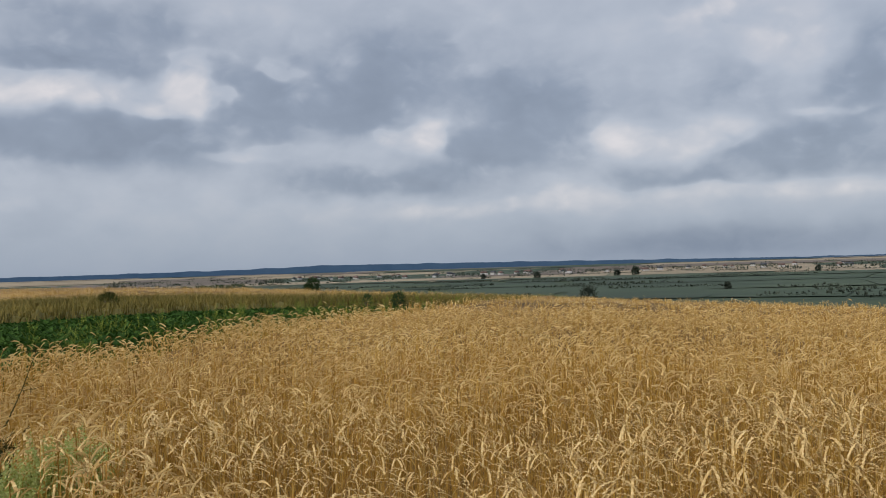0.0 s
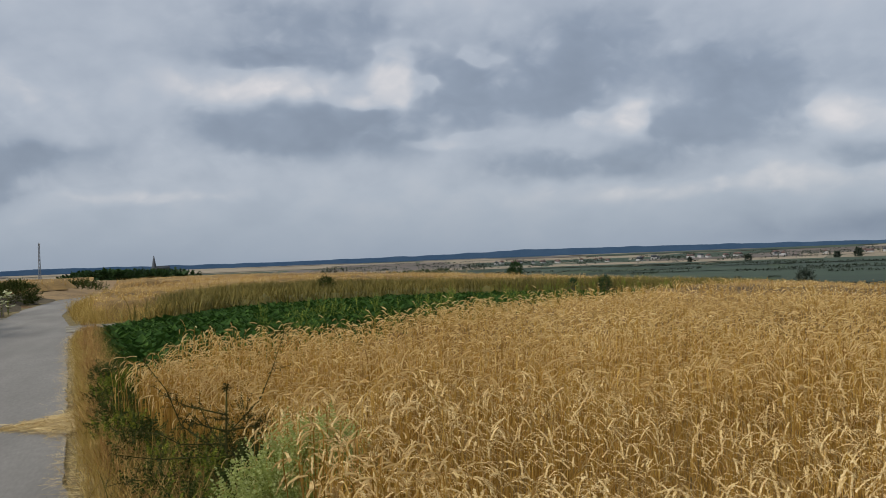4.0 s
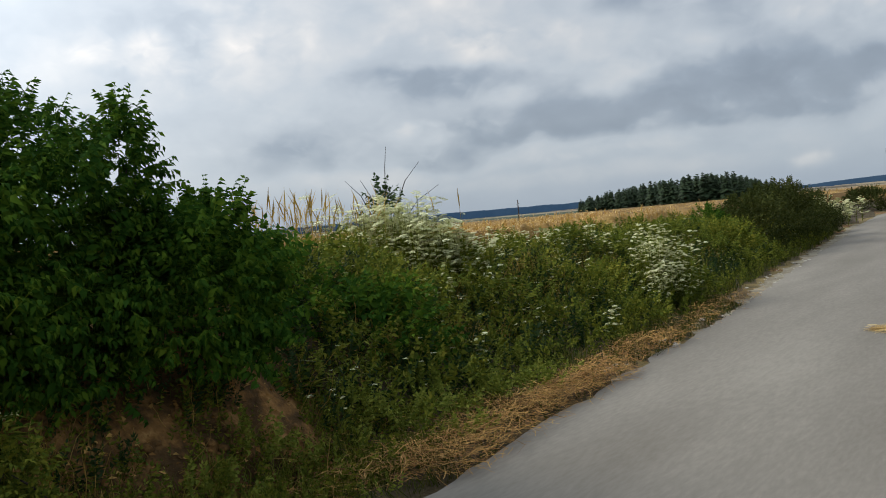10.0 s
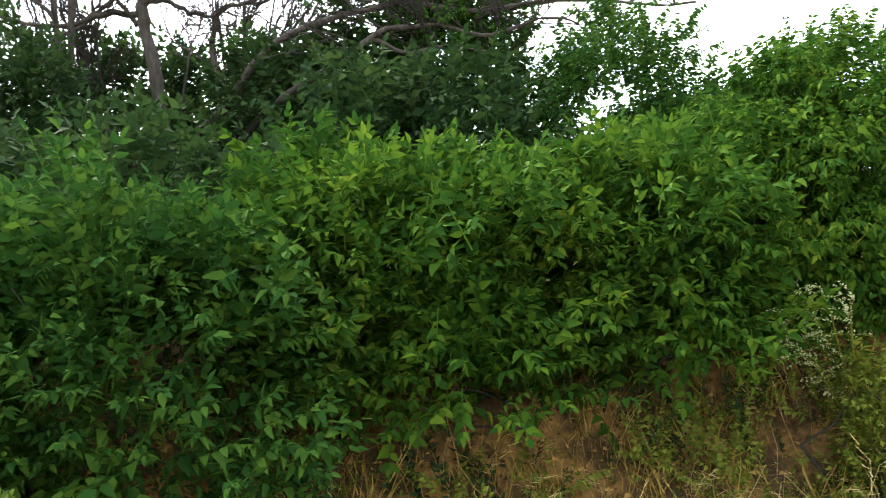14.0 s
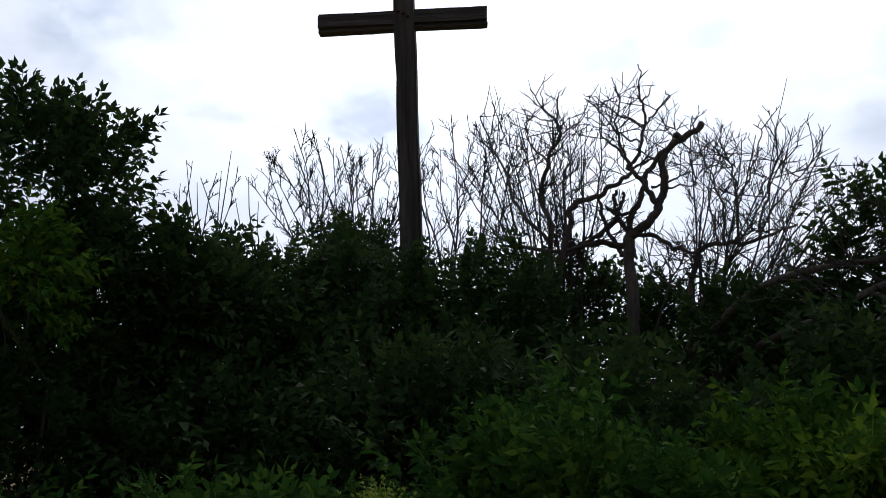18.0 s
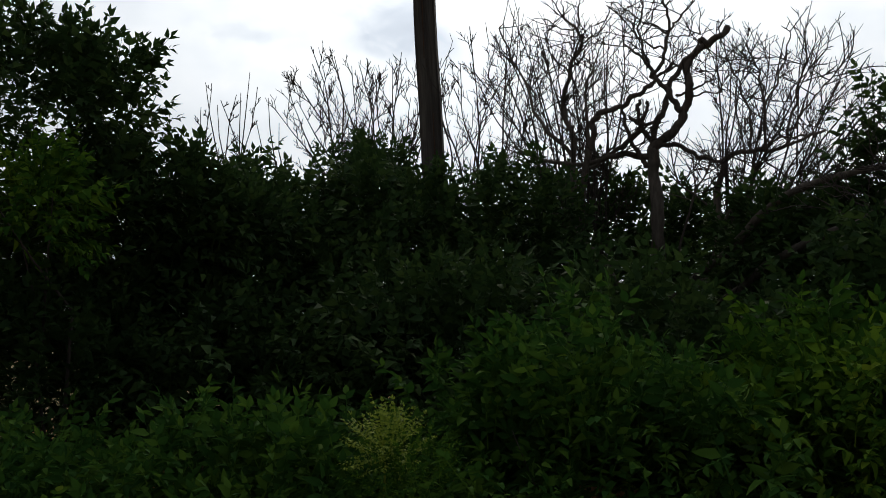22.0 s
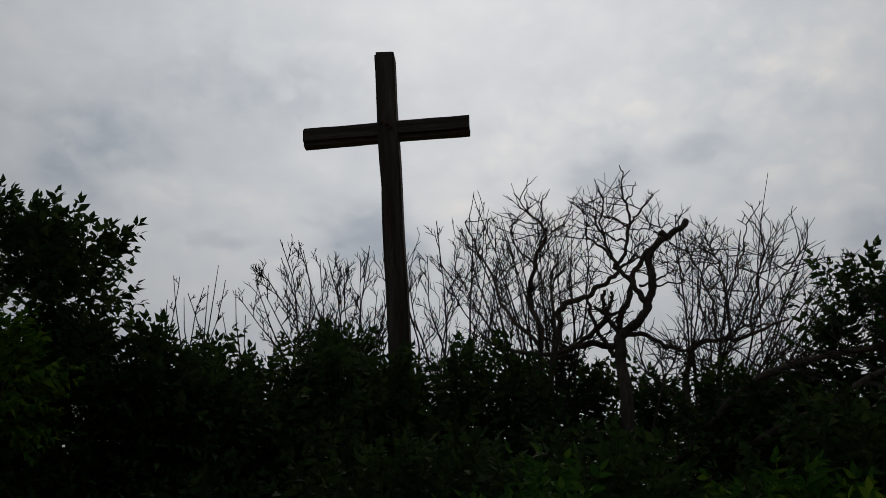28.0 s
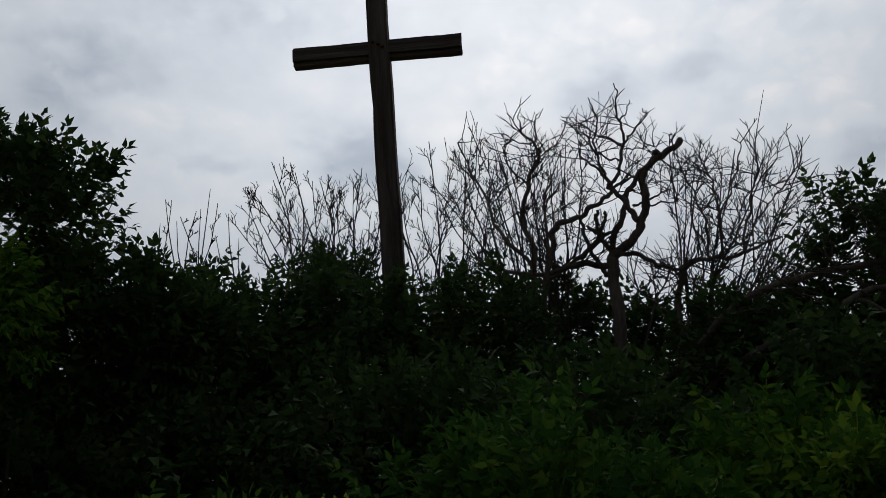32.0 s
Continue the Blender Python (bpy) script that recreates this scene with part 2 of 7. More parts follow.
def material(name, stops, rough=0.8, scale=8.0, detail=6, bump=0.0, island=0.0, through_light=0.0, coarse=None, coord="Object", metal=0.0, spec=0.3, stretch=None):
    """A surface of several tones: noise at two scales, a shift from piece to piece, fine relief, and light coming through thin leaves."""
    m = bpy.data.materials.new(name)
    m.use_nodes = True
    t = m.node_tree
    bsdf = t.nodes["Principled BSDF"]
    out = t.nodes["Material Output"]
    c = node(t, "ShaderNodeTexCoord").outputs[coord]
    if stretch:
        mp = node(t, "ShaderNodeMapping")
        mp.inputs["Scale"].default_value = stretch
        link(t, c, mp.inputs[0])
        c = mp.outputs[0]
    n = node(t, "ShaderNodeTexNoise")
    n.inputs["Scale"].default_value, n.inputs["Detail"].default_value, n.inputs["Roughness"].default_value = scale, detail, 0.6
    link(t, c, n.inputs["Vector"])
    fac = math_node(t, "MULTIPLY_ADD", n.outputs[0], 1.6, -0.3)
    if coarse:
        b = node(t, "ShaderNodeTexNoise")
        b.inputs["Scale"].default_value, b.inputs["Detail"].default_value = coarse, 4
        link(t, c, b.inputs["Vector"])
        fac = math_node(t, "ADD", math_node(t, "MULTIPLY", fac, 0.5), math_node(t, "MULTIPLY_ADD", b.outputs[0], 1.4, -0.45))
    if island:
        g = node(t, "ShaderNodeNewGeometry")
        fac = math_node(t, "ADD", math_node(t, "MULTIPLY", fac, 1 - island), math_node(t, "MULTIPLY", g.outputs["Random Per Island"], island))
    col = ramp(t, fac, stops)
    link(t, col, bsdf.inputs["Base Color"])
    bsdf.inputs["Roughness"].default_value, bsdf.inputs["Metallic"].default_value = rough, metal
    bsdf.inputs["Specular IOR Level"].default_value = spec
    if bump:
        bp = node(t, "ShaderNodeBump")
        bp.inputs["Strength"].default_value, bp.inputs["Distance"].default_value = bump, 0.03
        link(t, n.outputs[0], bp.inputs["Height"])
        link(t, bp.outputs[0], bsdf.inputs["Normal"])
    if through_light:
        tr, mx = node(t, "ShaderNodeBsdfTranslucent"), node(t, "ShaderNodeMixShader")
        link(t, col, tr.inputs["Color"])
        mx.inputs[0].default_value = through_light
        link(t, bsdf.outputs[0], mx.inputs[1])
        link(t, tr.outputs[0], mx.inputs[2])
        link(t, mx.outputs[0], out.inputs[0])
    return m


M_road = material("worn_concrete", [(0.0, (0.148, 0.136, 0.115)), (0.5, (0.208, 0.193, 0.167)), (1.0, (0.285, 0.266, 0.23))], 0.9, 30, 8, 0.1, coarse=0.9, spec=0.12, stretch=(1, 0.22, 1))
M_dirt = material("chalky_dirt", [(0.0, (0.1, 0.085, 0.055)), (0.5, (0.2, 0.175, 0.125)), (1.0, (0.4, 0.37, 0.29))], 0.95, 14, 8, 0.5, coarse=1.2)
M_bank = material("sandy_bank_soil", [(0.0, (0.026, 0.016, 0.007)), (0.44, (0.1, 0.056, 0.021)), (0.68, (0.27, 0.142, 0.046)), (1.0, (0.52, 0.31, 0.12))], 0.95, 18, 10, 1.0, coarse=4.2)
M_litter = material("dark_litter_soil", [(0.0, (0.02, 0.015, 0.008)), (0.5, (0.06, 0.045, 0.02)), (1.0, (0.14, 0.1, 0.045))], 0.95, 18, 8, 0.8, coarse=1.5)
M_verge = material("dry_verge_soil", [(0.0, (0.06, 0.05, 0.02)), (0.5, (0.16, 0.12, 0.045)), (1.0, (0.32, 0.24, 0.1))], 0.95, 22, 8, 0.7, coarse=1.5)
M_fieldsoil = material("stubble_soil", [(0.0, (0.08, 0.05, 0.025)), (0.5, (0.22, 0.14, 0.06)), (1.0, (0.36, 0.24, 0.1))], 0.95, 9, 8, 0.6, coarse=0.8)
M_meadow = material("valley_meadow", [(0.0, (0.014, 0.026, 0.015)), (0.4, (0.028, 0.048, 0.024)), (0.7, (0.06, 0.078, 0.03)), (1.0, (0.17, 0.15, 0.07))], 0.95, 0.02, 6, 0.0,
                    coarse=0.006, stretch=(0.35, 1.6, 1.0))
M_farfield = material("far_fields", [(0.0, (0.03, 0.045, 0.025)), (0.4, (0.07, 0.085, 0.045)), (0.55, (0.2, 0.17, 0.11)), (0.75, (0.3, 0.25, 0.17)), (1.0, (0.38, 0.32, 0.22))], 0.95, 0.01, 3, 0.0,
                      coarse=0.005, stretch=(0.35, 1.6, 1.0))
M_stubble = material("far_stubble", [(0.0, (0.17, 0.135, 0.085)), (0.5, (0.25, 0.2, 0.13)), (1.0, (0.33, 0.27, 0.18))], 0.95, 0.02, 4, 0.0, coarse=0.004)
M_plough = material("far_ploughland", [(0.0, (0.085, 0.07, 0.055)), (1.0, (0.16, 0.13, 0.1))], 0.95, 0.02, 4, 0.0, coarse=0.004)
M_crop = material("far_green_crop", [(0.0, (0.02, 0.034, 0.022)), (0.5, (0.034, 0.054, 0.03)), (1.0, (0.062, 0.084, 0.045))], 0.95, 0.02, 4, 0.0, coarse=0.004)
M_wheat = material("wheat_straw", [(0.0, (0.17, 0.083, 0.014)), (0.5, (0.43, 0.245, 0.046)), (1.0, (0.66, 0.43, 0.11))], 0.6, 2.0, 4, 0.0, island=0.6, through_light=0.25, coarse=0.25)
M_ear = material("wheat_ear", [(0.0, (0.36, 0.21, 0.065)), (0.4, (0.62, 0.425, 0.165)), (0.75, (0.8, 0.61, 0.28)), (1.0, (0.92, 0.79, 0.49))], 0.6, 2.0, 4, 0.0, island=0.6, through_light=0.25, coarse=0.25)
# low end of the ramp darkened: shade between stalks put into the colour
M_wheatsheet = material("shade_toned_canopy", [(0.0, (0.035, 0.018, 0.005)), (0.4, (0.15, 0.085, 0.021)), (0.75, (0.34, 0.21, 0.06)), (1.0, (0.56, 0.38, 0.13))], 0.9, 14.0, 8, 1.0, coarse=0.12)
M_straw = material("straw", [(0.0, (0.3, 0.19, 0.06)), (0.5, (0.55, 0.39, 0.15)), (1.0, (0.78, 0.62, 0.32))], 0.6, 6.0, 4, 0.0, island=0.7)
M_hay = material("mown_hay", [(0.0, (0.1, 0.05, 0.017)), (0.5, (0.34, 0.175, 0.047)), (1.0, (0.64, 0.42, 0.13))], 0.8, 6.0, 4, 0.0, island=0.7)
M_drygrass = material("dry_grass", [(0.0, (0.17, 0.112, 0.022)), (0.5, (0.4, 0.262, 0.055)), (1.0, (0.6, 0.44, 0.14))], 0.7, 3.0, 4, 0.0, island=0.7, through_light=0.2)
M_grass = material("green_grass", [(0.0, (0.022, 0.034, 0.007)), (0.5, (0.055, 0.075, 0.012)), (1.0, (0.16, 0.16, 0.03))], 0.7, 3.0, 4, 0.0, island=0.7, through_light=0.25, spec=0.08)
M_leaf = material("shrub_leaf", [(0.0, (0.012, 0.044, 0.008)), (0.4, (0.034, 0.094, 0.013)), (0.75, (0.098, 0.178, 0.018)), (1.0, (0.27, 0.3, 0.03))], 0.75, 1.1, 4, 0.0,
                  island=0.5, through_light=0.3, spec=0.03)
# M_leaf toned darker and bluer; on the row it paints in shade
M_leafcool = material("cool_shrub_leaf", [(0.0, (0.011, 0.04, 0.01)), (0.45, (0.03, 0.088, 0.016)), (0.8, (0.082, 0.158, 0.022)), (1.0, (0.23, 0.27, 0.032))], 0.75, 1.1, 4, 0.0,
                      island=0.5, through_light=0.28, spec=0.04)
M_vine = material("vine_leaf", [(0.0, (0.06, 0.1, 0.016)), (0.5, (0.11, 0.18, 0.024)), (1.0, (0.22, 0.28, 0.04))], 0.55, 3.0, 4, 0.0, island=0.6, through_light=0.35, spec=0.25)
M_chalk = material("chalk_stone", [(0.0, (0.28, 0.26, 0.22)), (1.0, (0.55, 0.53, 0.47))], 0.9, 12, 6, 0.4, coarse=3)
M_leafdark = material("dark_shrub_leaf", [(0.0, (0.011, 0.029, 0.01)), (0.5, (0.028, 0.06, 0.017)), (1.0, (0.066, 0.112, 0.032))], 0.6, 1.4, 4, 0.0, island=0.5, through_light=0.25, spec=0.15)
M_thicket = material("thicket_leaf", [(0.0, (0.011, 0.028, 0.01)), (0.5, (0.028, 0.06, 0.018)), (1.0, (0.075, 0.122, 0.031))], 0.6, 1.4, 4, 0.0, island=0.5, through_light=0.3, spec=0.06)
M_leafyellow = material("yellow_leaf", [(0.0, (0.09, 0.15, 0.02)), (0.5, (0.2, 0.28, 0.035)), (1.0, (0.38, 0.44, 0.07))], 0.6, 3.0, 4, 0.0, island=0.6, through_light=0.3)
M_fresh = material("fresh_grass", [(0.0, (0.075, 0.11, 0.017)), (0.5, (0.18, 0.225, 0.034)), (1.0, (0.37, 0.38, 0.07))], 0.65, 2.5, 4, 0.0, island=0.6, through_light=0.3, spec=0.1)
M_weed = material("weed_leaf", [(0.0, (0.028, 0.046, 0.008)), (0.4, (0.1, 0.138, 0.019)), (0.75, (0.24, 0.25, 0.034)), (1.0, (0.45, 0.38, 0.065))], 0.7, 0.7, 4, 0.0, island=0.5, through_light=0.25, spec=0.06)
M_scrub = material("scrub_leaf", [(0.0, (0.016, 0.026, 0.008)), (0.5, (0.045, 0.06, 0.014)), (1.0, (0.11, 0.115, 0.026))], 0.7, 0.7, 4, 0.0, island=0.5, through_light=0.2, spec=0.06)
M_margin = material("olive_margin", [(0.0, (0.055, 0.05, 0.011)), (0.5, (0.15, 0.122, 0.023)), (1.0, (0.34, 0.24, 0.05))], 0.8, 0.2, 4, 0.0, island=0.5)
M_dill = material("feathery_green", [(0.0, (0.2, 0.25, 0.055)), (0.5, (0.42, 0.47, 0.14)), (1.0, (0.68, 0.7, 0.34))], 0.7, 3.0, 4, 0.0, island=0.6, through_light=0.5)
M_spike = material("mugwort_spike", [(0.0, (0.26, 0.3, 0.13)), (0.5, (0.45, 0.48, 0.23)), (1.0, (0.66, 0.67, 0.38))], 0.7, 3.0, 4, 0.0, island=0.6, through_light=0.3)
M_thistle = material("withered_thistle", [(0.0, (0.025, 0.026, 0.009)), (0.5, (0.055, 0.055, 0.018)), (1.0, (0.12, 0.11, 0.04))], 0.9, 6.0, 4, 0.0, island=0.6, spec=0.05)
M_beet = material("beet_leaf", [(0.0, (0.014, 0.036, 0.007)), (0.5, (0.034, 0.08, 0.014)), (1.0, (0.08, 0.15, 0.026))], 0.55, 3.0, 4, 0.0, island=0.6, through_light=0.25, spec=0.07)
M_white = material("white_petal", [(0.0, (0.38, 0.42, 0.17)), (0.5, (0.66, 0.67, 0.4)), (1.0, (0.88, 0.87, 0.68))], 0.7, 3.0, 3, 0.0, island=0.6, through_light=0.2)
M_purple = material("purple_petal", [(0.0, (0.2, 0.06, 0.14)), (1.0, (0.4, 0.18, 0.3))], 0.7, 3.0, 3, 0.0, island=0.6)
M_yellow = material("yellow_petal", [(0.0, (0.55, 0.36, 0.02)), (1.0, (0.8, 0.62, 0.06))], 0.7, 3.0, 3, 0.0, island=0.6)
M_bark = material("grey_bark", [(0.0, (0.025, 0.02, 0.016)), (0.5, (0.07, 0.056, 0.046)), (1.0, (0.15, 0.13, 0.11))], 0.9, 30, 8, 0.8, coarse=3, stretch=(1, 1, 0.3))
M_twig = material("dead_twig", [(0.0, (0.018, 0.014, 0.012)), (1.0, (0.06, 0.047, 0.04))], 0.9, 20, 4, 0.2)
M_oak = material("weathered_oak", [(0.0, (0.018, 0.015, 0.013)), (0.45, (0.048, 0.041, 0.036)), (0.8, (0.098, 0.086, 0.075)), (1.0, (0.16, 0.142, 0.124))], 0.9, 14, 10, 0.9, coarse=2.2, stretch=(4, 4, 0.25))
M_iron = material("rusty_iron", [(0.0, (0.03, 0.02, 0.016)), (1.0, (0.12, 0.06, 0.035))], 0.7, 40, 6, 0.4, metal=0.6)
M_conifer = material("conifer_needles", [(0.0, (0.008, 0.02, 0.008)), (0.5, (0.018, 0.038, 0.014)), (1.0, (0.036, 0.064, 0.022))], 0.8, 0.6, 5, 0.0, island=0.5)
# greens lightened: haze of the distance put into the base colour
M_fartree = material("far_foliage", [(0.0, (0.03, 0.042, 0.03)), (1.0, (0.075, 0.09, 0.06))], 0.9, 0.3, 5, 0.0, island=0.6)
M_steel = material("galvanised_steel", [(0.0, (0.1, 0.105, 0.11)), (1.0, (0.2, 0.205, 0.21))], 0.6, 5, 4, 0.0, metal=0.3)
M_brick = material("red_brick", [(0.0, (0.16, 0.07, 0.05)), (1.0, (0.28, 0.13, 0.09))], 0.9, 2, 5, 0.0)
M_slate = material("dark_roofing", [(0.0, (0.03, 0.035, 0.04)), (1.0, (0.07, 0.075, 0.08))], 0.7, 1, 4, 0.0)
M_plaster = material("pale_render", [(0.0, (0.3, 0.29, 0.27)), (1.0, (0.5, 0.49, 0.46))], 0.9, 0.5, 4, 0.0)
M_tiles = material("roof_tiles", [(0.0, (0.09, 0.06, 0.05)), (1.0, (0.17, 0.11, 0.09))], 0.9, 0.5, 4, 0.0)
M_ridge = material("distant_woods_haze_glow", [(0.0, (0.012, 0.022, 0.03)), (1.0, (0.03, 0.045, 0.055))], 1.0, 0.01, 5, 0.0)
# hills some kilometres off; haze of the air between added as blue emission
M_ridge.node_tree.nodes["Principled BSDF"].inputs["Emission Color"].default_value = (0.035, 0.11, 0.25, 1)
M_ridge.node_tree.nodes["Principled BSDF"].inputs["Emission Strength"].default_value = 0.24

# ---- shapes ----
RNG = np.random.default_rng(7)


def mesh_of(name, verts, tris, smooth=False):
    """A mesh from arrays of points and triangles."""
    verts, tris = np.asarray(verts, np.float32), np.asarray(tris, np.int32)
    me = bpy.data.meshes.new(name)
    me.vertices.add(len(verts))
    me.vertices.foreach_set("co", verts.ravel())
    me.loops.add(tris.size)
    me.loops.foreach_set("vertex_index", tris.ravel())
    me.polygons.add(len(tris))
    me.polygons.foreach_set("loop_start", np.arange(0, tris.size, 3, dtype=np.int32))
    me.polygons.foreach_set("loop_total", np.full(len(tris), 3, np.int32))
    if smooth:
        me.polygons.foreach_set("use_smooth", np.ones(len(tris), bool))
    me.update(calc_edges=True)
    return me


def part(name, shape, mat, parent=None, label="", smooth=False):
    """One mesh object, under a thing or a part where one is given. shape: a bmesh, or points and triangles."""
    if isinstance(shape, tuple):
        me = mesh_of(name, *shape, smooth=smooth)
    else:
        me = bpy.data.meshes.new(name)
        shape.to_mesh(me)
        shape.free()
        if smooth:
            me.polygons.foreach_set("use_smooth", np.ones(len(me.polygons), bool))
    me.materials.append(mat)
    ob = new(name, me)
    ob.parent = parent
    return tagged(ob, label=label)


def thing(name, m, label, category, group="", kind=""):
    ob = new(name)
    ob.matrix_world = m
    ob.empty_display_size = 0.2
    return tagged(ob, label, category, group, kind)


def join(shapes):
    verts, tris, n = [], [], 0
    for v, f in shapes:
        if len(v):
            verts.append(v)
            tris.append(np.asarray(f) + n)
            n += len(v)
    return np.concatenate(verts), np.concatenate(tris)


def unit(v):
    return v / np.maximum(np.linalg.norm(v, axis=-1, keepdims=True), 1e-9)


def frames_of(along, up):
    """Turns whose y axis runs along, and whose z axis leans to up."""
    y = unit(along)
    x = unit(np.cross(y, up))
    return np.stack([x, y, np.cross(x, y)], -1)


def turns(angles):
    c, s, o = np.cos(angles), np.sin(angles), np.zeros_like(angles)
    return np.stack([np.stack([c, -s, o], -1), np.stack([s, c, o], -1), np.stack([o, o, o + 1], -1)], -2)


def scatter(kinds, places, rotations, sizes, pick=None):
    """Copies of the shapes in kinds, at places, joined."""
    pick = RNG.integers(0, len(kinds), len(places)) if pick is None else pick
    out = []
    for k, (v, f) in enumerate(kinds):
        at = np.where(pick == k)[0]
        if not len(at):
            continue
        s = sizes[at]
        s = s[:, None, None] if s.ndim == 1 else s[:, None, :]
        p = np.einsum("nij,nvj->nvi", rotations[at], v[None] * s) + places[at][:, None]
        t = f[None] + (np.arange(len(at)) * len(v))[:, None, None]
        out.append((p.reshape(-1, 3), t.reshape(-1, 3)))
    return join(out)


def ribbon(points, widths, side):
    """A flat blade along points."""
    p, w = np.asarray(points, float), np.asarray(widths, float)[:, None]
    v = np.stack([p - w * side, p + w * side], 1).reshape(-1, 3)
    f = []
    for i in range(len(p) - 1):
        a = 2 * i
        f += [(a, a + 1, a + 3), (a, a + 3, a + 2)]
    return v, np.array(f)


def tube(points, radii, sides=6, cap=True):
    p, r = np.asarray(points, float), np.asarray(radii, float)
    d = unit(np.gradient(p, axis=0))
    ref = np.array([1.0, 0, 0]) if abs(d[0][0]) < 0.8 else np.array([0, 1.0, 0])
    x = unit(np.cross(d, ref))
    y = np.cross(d, x)
    a = np.arange(sides) * 2 * np.pi / sides
    v = p[:, None] + r[:, None, None] * (np.cos(a)[None, :, None] * x[:, None] + np.sin(a)[None, :, None] * y[:, None])
    f = []
    for i in range(len(p) - 1):
        for k in range(sides):
            a0, a1, b0, b1 = i * sides + k, i * sides + (k + 1) % sides, (i + 1) * sides + k, (i + 1) * sides + (k + 1) % sides
            f += [(a0, a1, b1), (a0, b1, b0)]
    v = v.reshape(-1, 3)
    if cap:
        n = len(v)
        v = np.concatenate([v, p[-1:]])
        f += [((len(p) - 1) * sides + k, (len(p) - 1) * sides + (k + 1) % sides, n) for k in range(sides)]
    return v, np.array(f)


def smoothstep(a, b, x):
    t = np.clip((x - a) / (b - a), 0, 1)
    return t * t * (3 - 2 * t)


def lumps(p, scale, seed=0.0):
    """Soft noise for arrays of points."""
    return np.array([noise.noise(Vector((float(q[0]) * scale + seed, float(q[1]) * scale - seed, float(q[2]) * scale + 2 * seed))) for q in p])


# ---- the lie of the land ----
def road_left(y):
    return np.interp(y, (-60, 0, 4, 9, 13, 16, 23, 31, 37, 47, 58, 64, 72, 74, 120), (-0.5, -3.3, -3.58, -4.0, -4.2, -4.55, -5.25, -5.95, -6.65, -7.35, -7.2, -6.0, -3.5, -8.0, -13.0))


def road_right(y):
    return np.interp(y, (-60, 0, 5.5, 9, 15, 24, 28, 31, 40, 46, 52, 58, 66, 72, 74, 120), (2.3, -0.42, -0.85, -1.25, -1.9, -2.9, -3.1, -3.6, -4.9, -5.1, -4.9, -4.2, -2.2, 0.0, -6.0, -9.0))


def land(x, y):
    """The ground's height."""
    x, y = np.asarray(x, float), np.asarray(y, float)
    r = np.hypot(x, y)
    east = 16 * (1 - np.exp(-(0.0011 * np.maximum(x - 0.5, 0) ** 2) / 16))
    z = -np.maximum(east, 16 * smoothstep(170, 900, r))
    z = z + 19 * smoothstep(2500, 4400, r)
    z = z + 0.5 * np.exp(-((x - 15) / 40) ** 2 - ((y - 88) / 40) ** 2)
    left = road_left(y) - x
    high = np.interp(y, (-30, 6, 10, 30, 60), (1.25, 1.15, 0.85, 0.7, 0.45))
    z = z + high * smoothstep(0.0, 1.0, (left - 0.65) / np.interp(y, (4.5, 8), (1.35, 2.25))) * (1 - smoothstep(170, 600, r))
    return z


def wheat_left(y):
    return np.interp(y, (0, 3.9, 6.8, 7.8, 9, 10.5, 27), (0.45, 0.35, 0.33, -0.1, -0.6, -0.75, -2.3))


def wheat_end(x):
    """Where the wheat beside the lane gives way to the beet."""
    return np.interp(x, (-1.5, -0.72, 0, 0.9, 2.3, 3.6, 5.3, 7.8, 10.5, 12.5, 16, 30, 80), (9.0, 10.6, 12.8, 14.0, 15.4, 17.5, 19.4, 21.8, 24.8, 27, 31, 46, 98))


def beyond_edge(x, y):
    return (np.asarray(y) - wheat_end(x)) * 0.75


def beyond_beet(x, y):
    return (np.asarray(y) - np.interp(x, (-4, -2.35, -1.4, 0, 1.8, 5.6, 9.3, 14, 20, 40, 90), (25, 27.6, 30, 32.4, 36, 39, 41, 42, 43, 47, 60))) * 0.85


def field_two_edge(x):
    """Where the second wheat field begins behind its grassy margin."""
    return np.interp(x, (-6, -4.5, -2.6, -1.3, 0.1, 2.4, 7.2, 10.7, 16.6, 25, 40, 90), (42, 37.5, 33.5, 34.5, 40, 47.5, 50, 48, 45.5, 47, 53, 72))


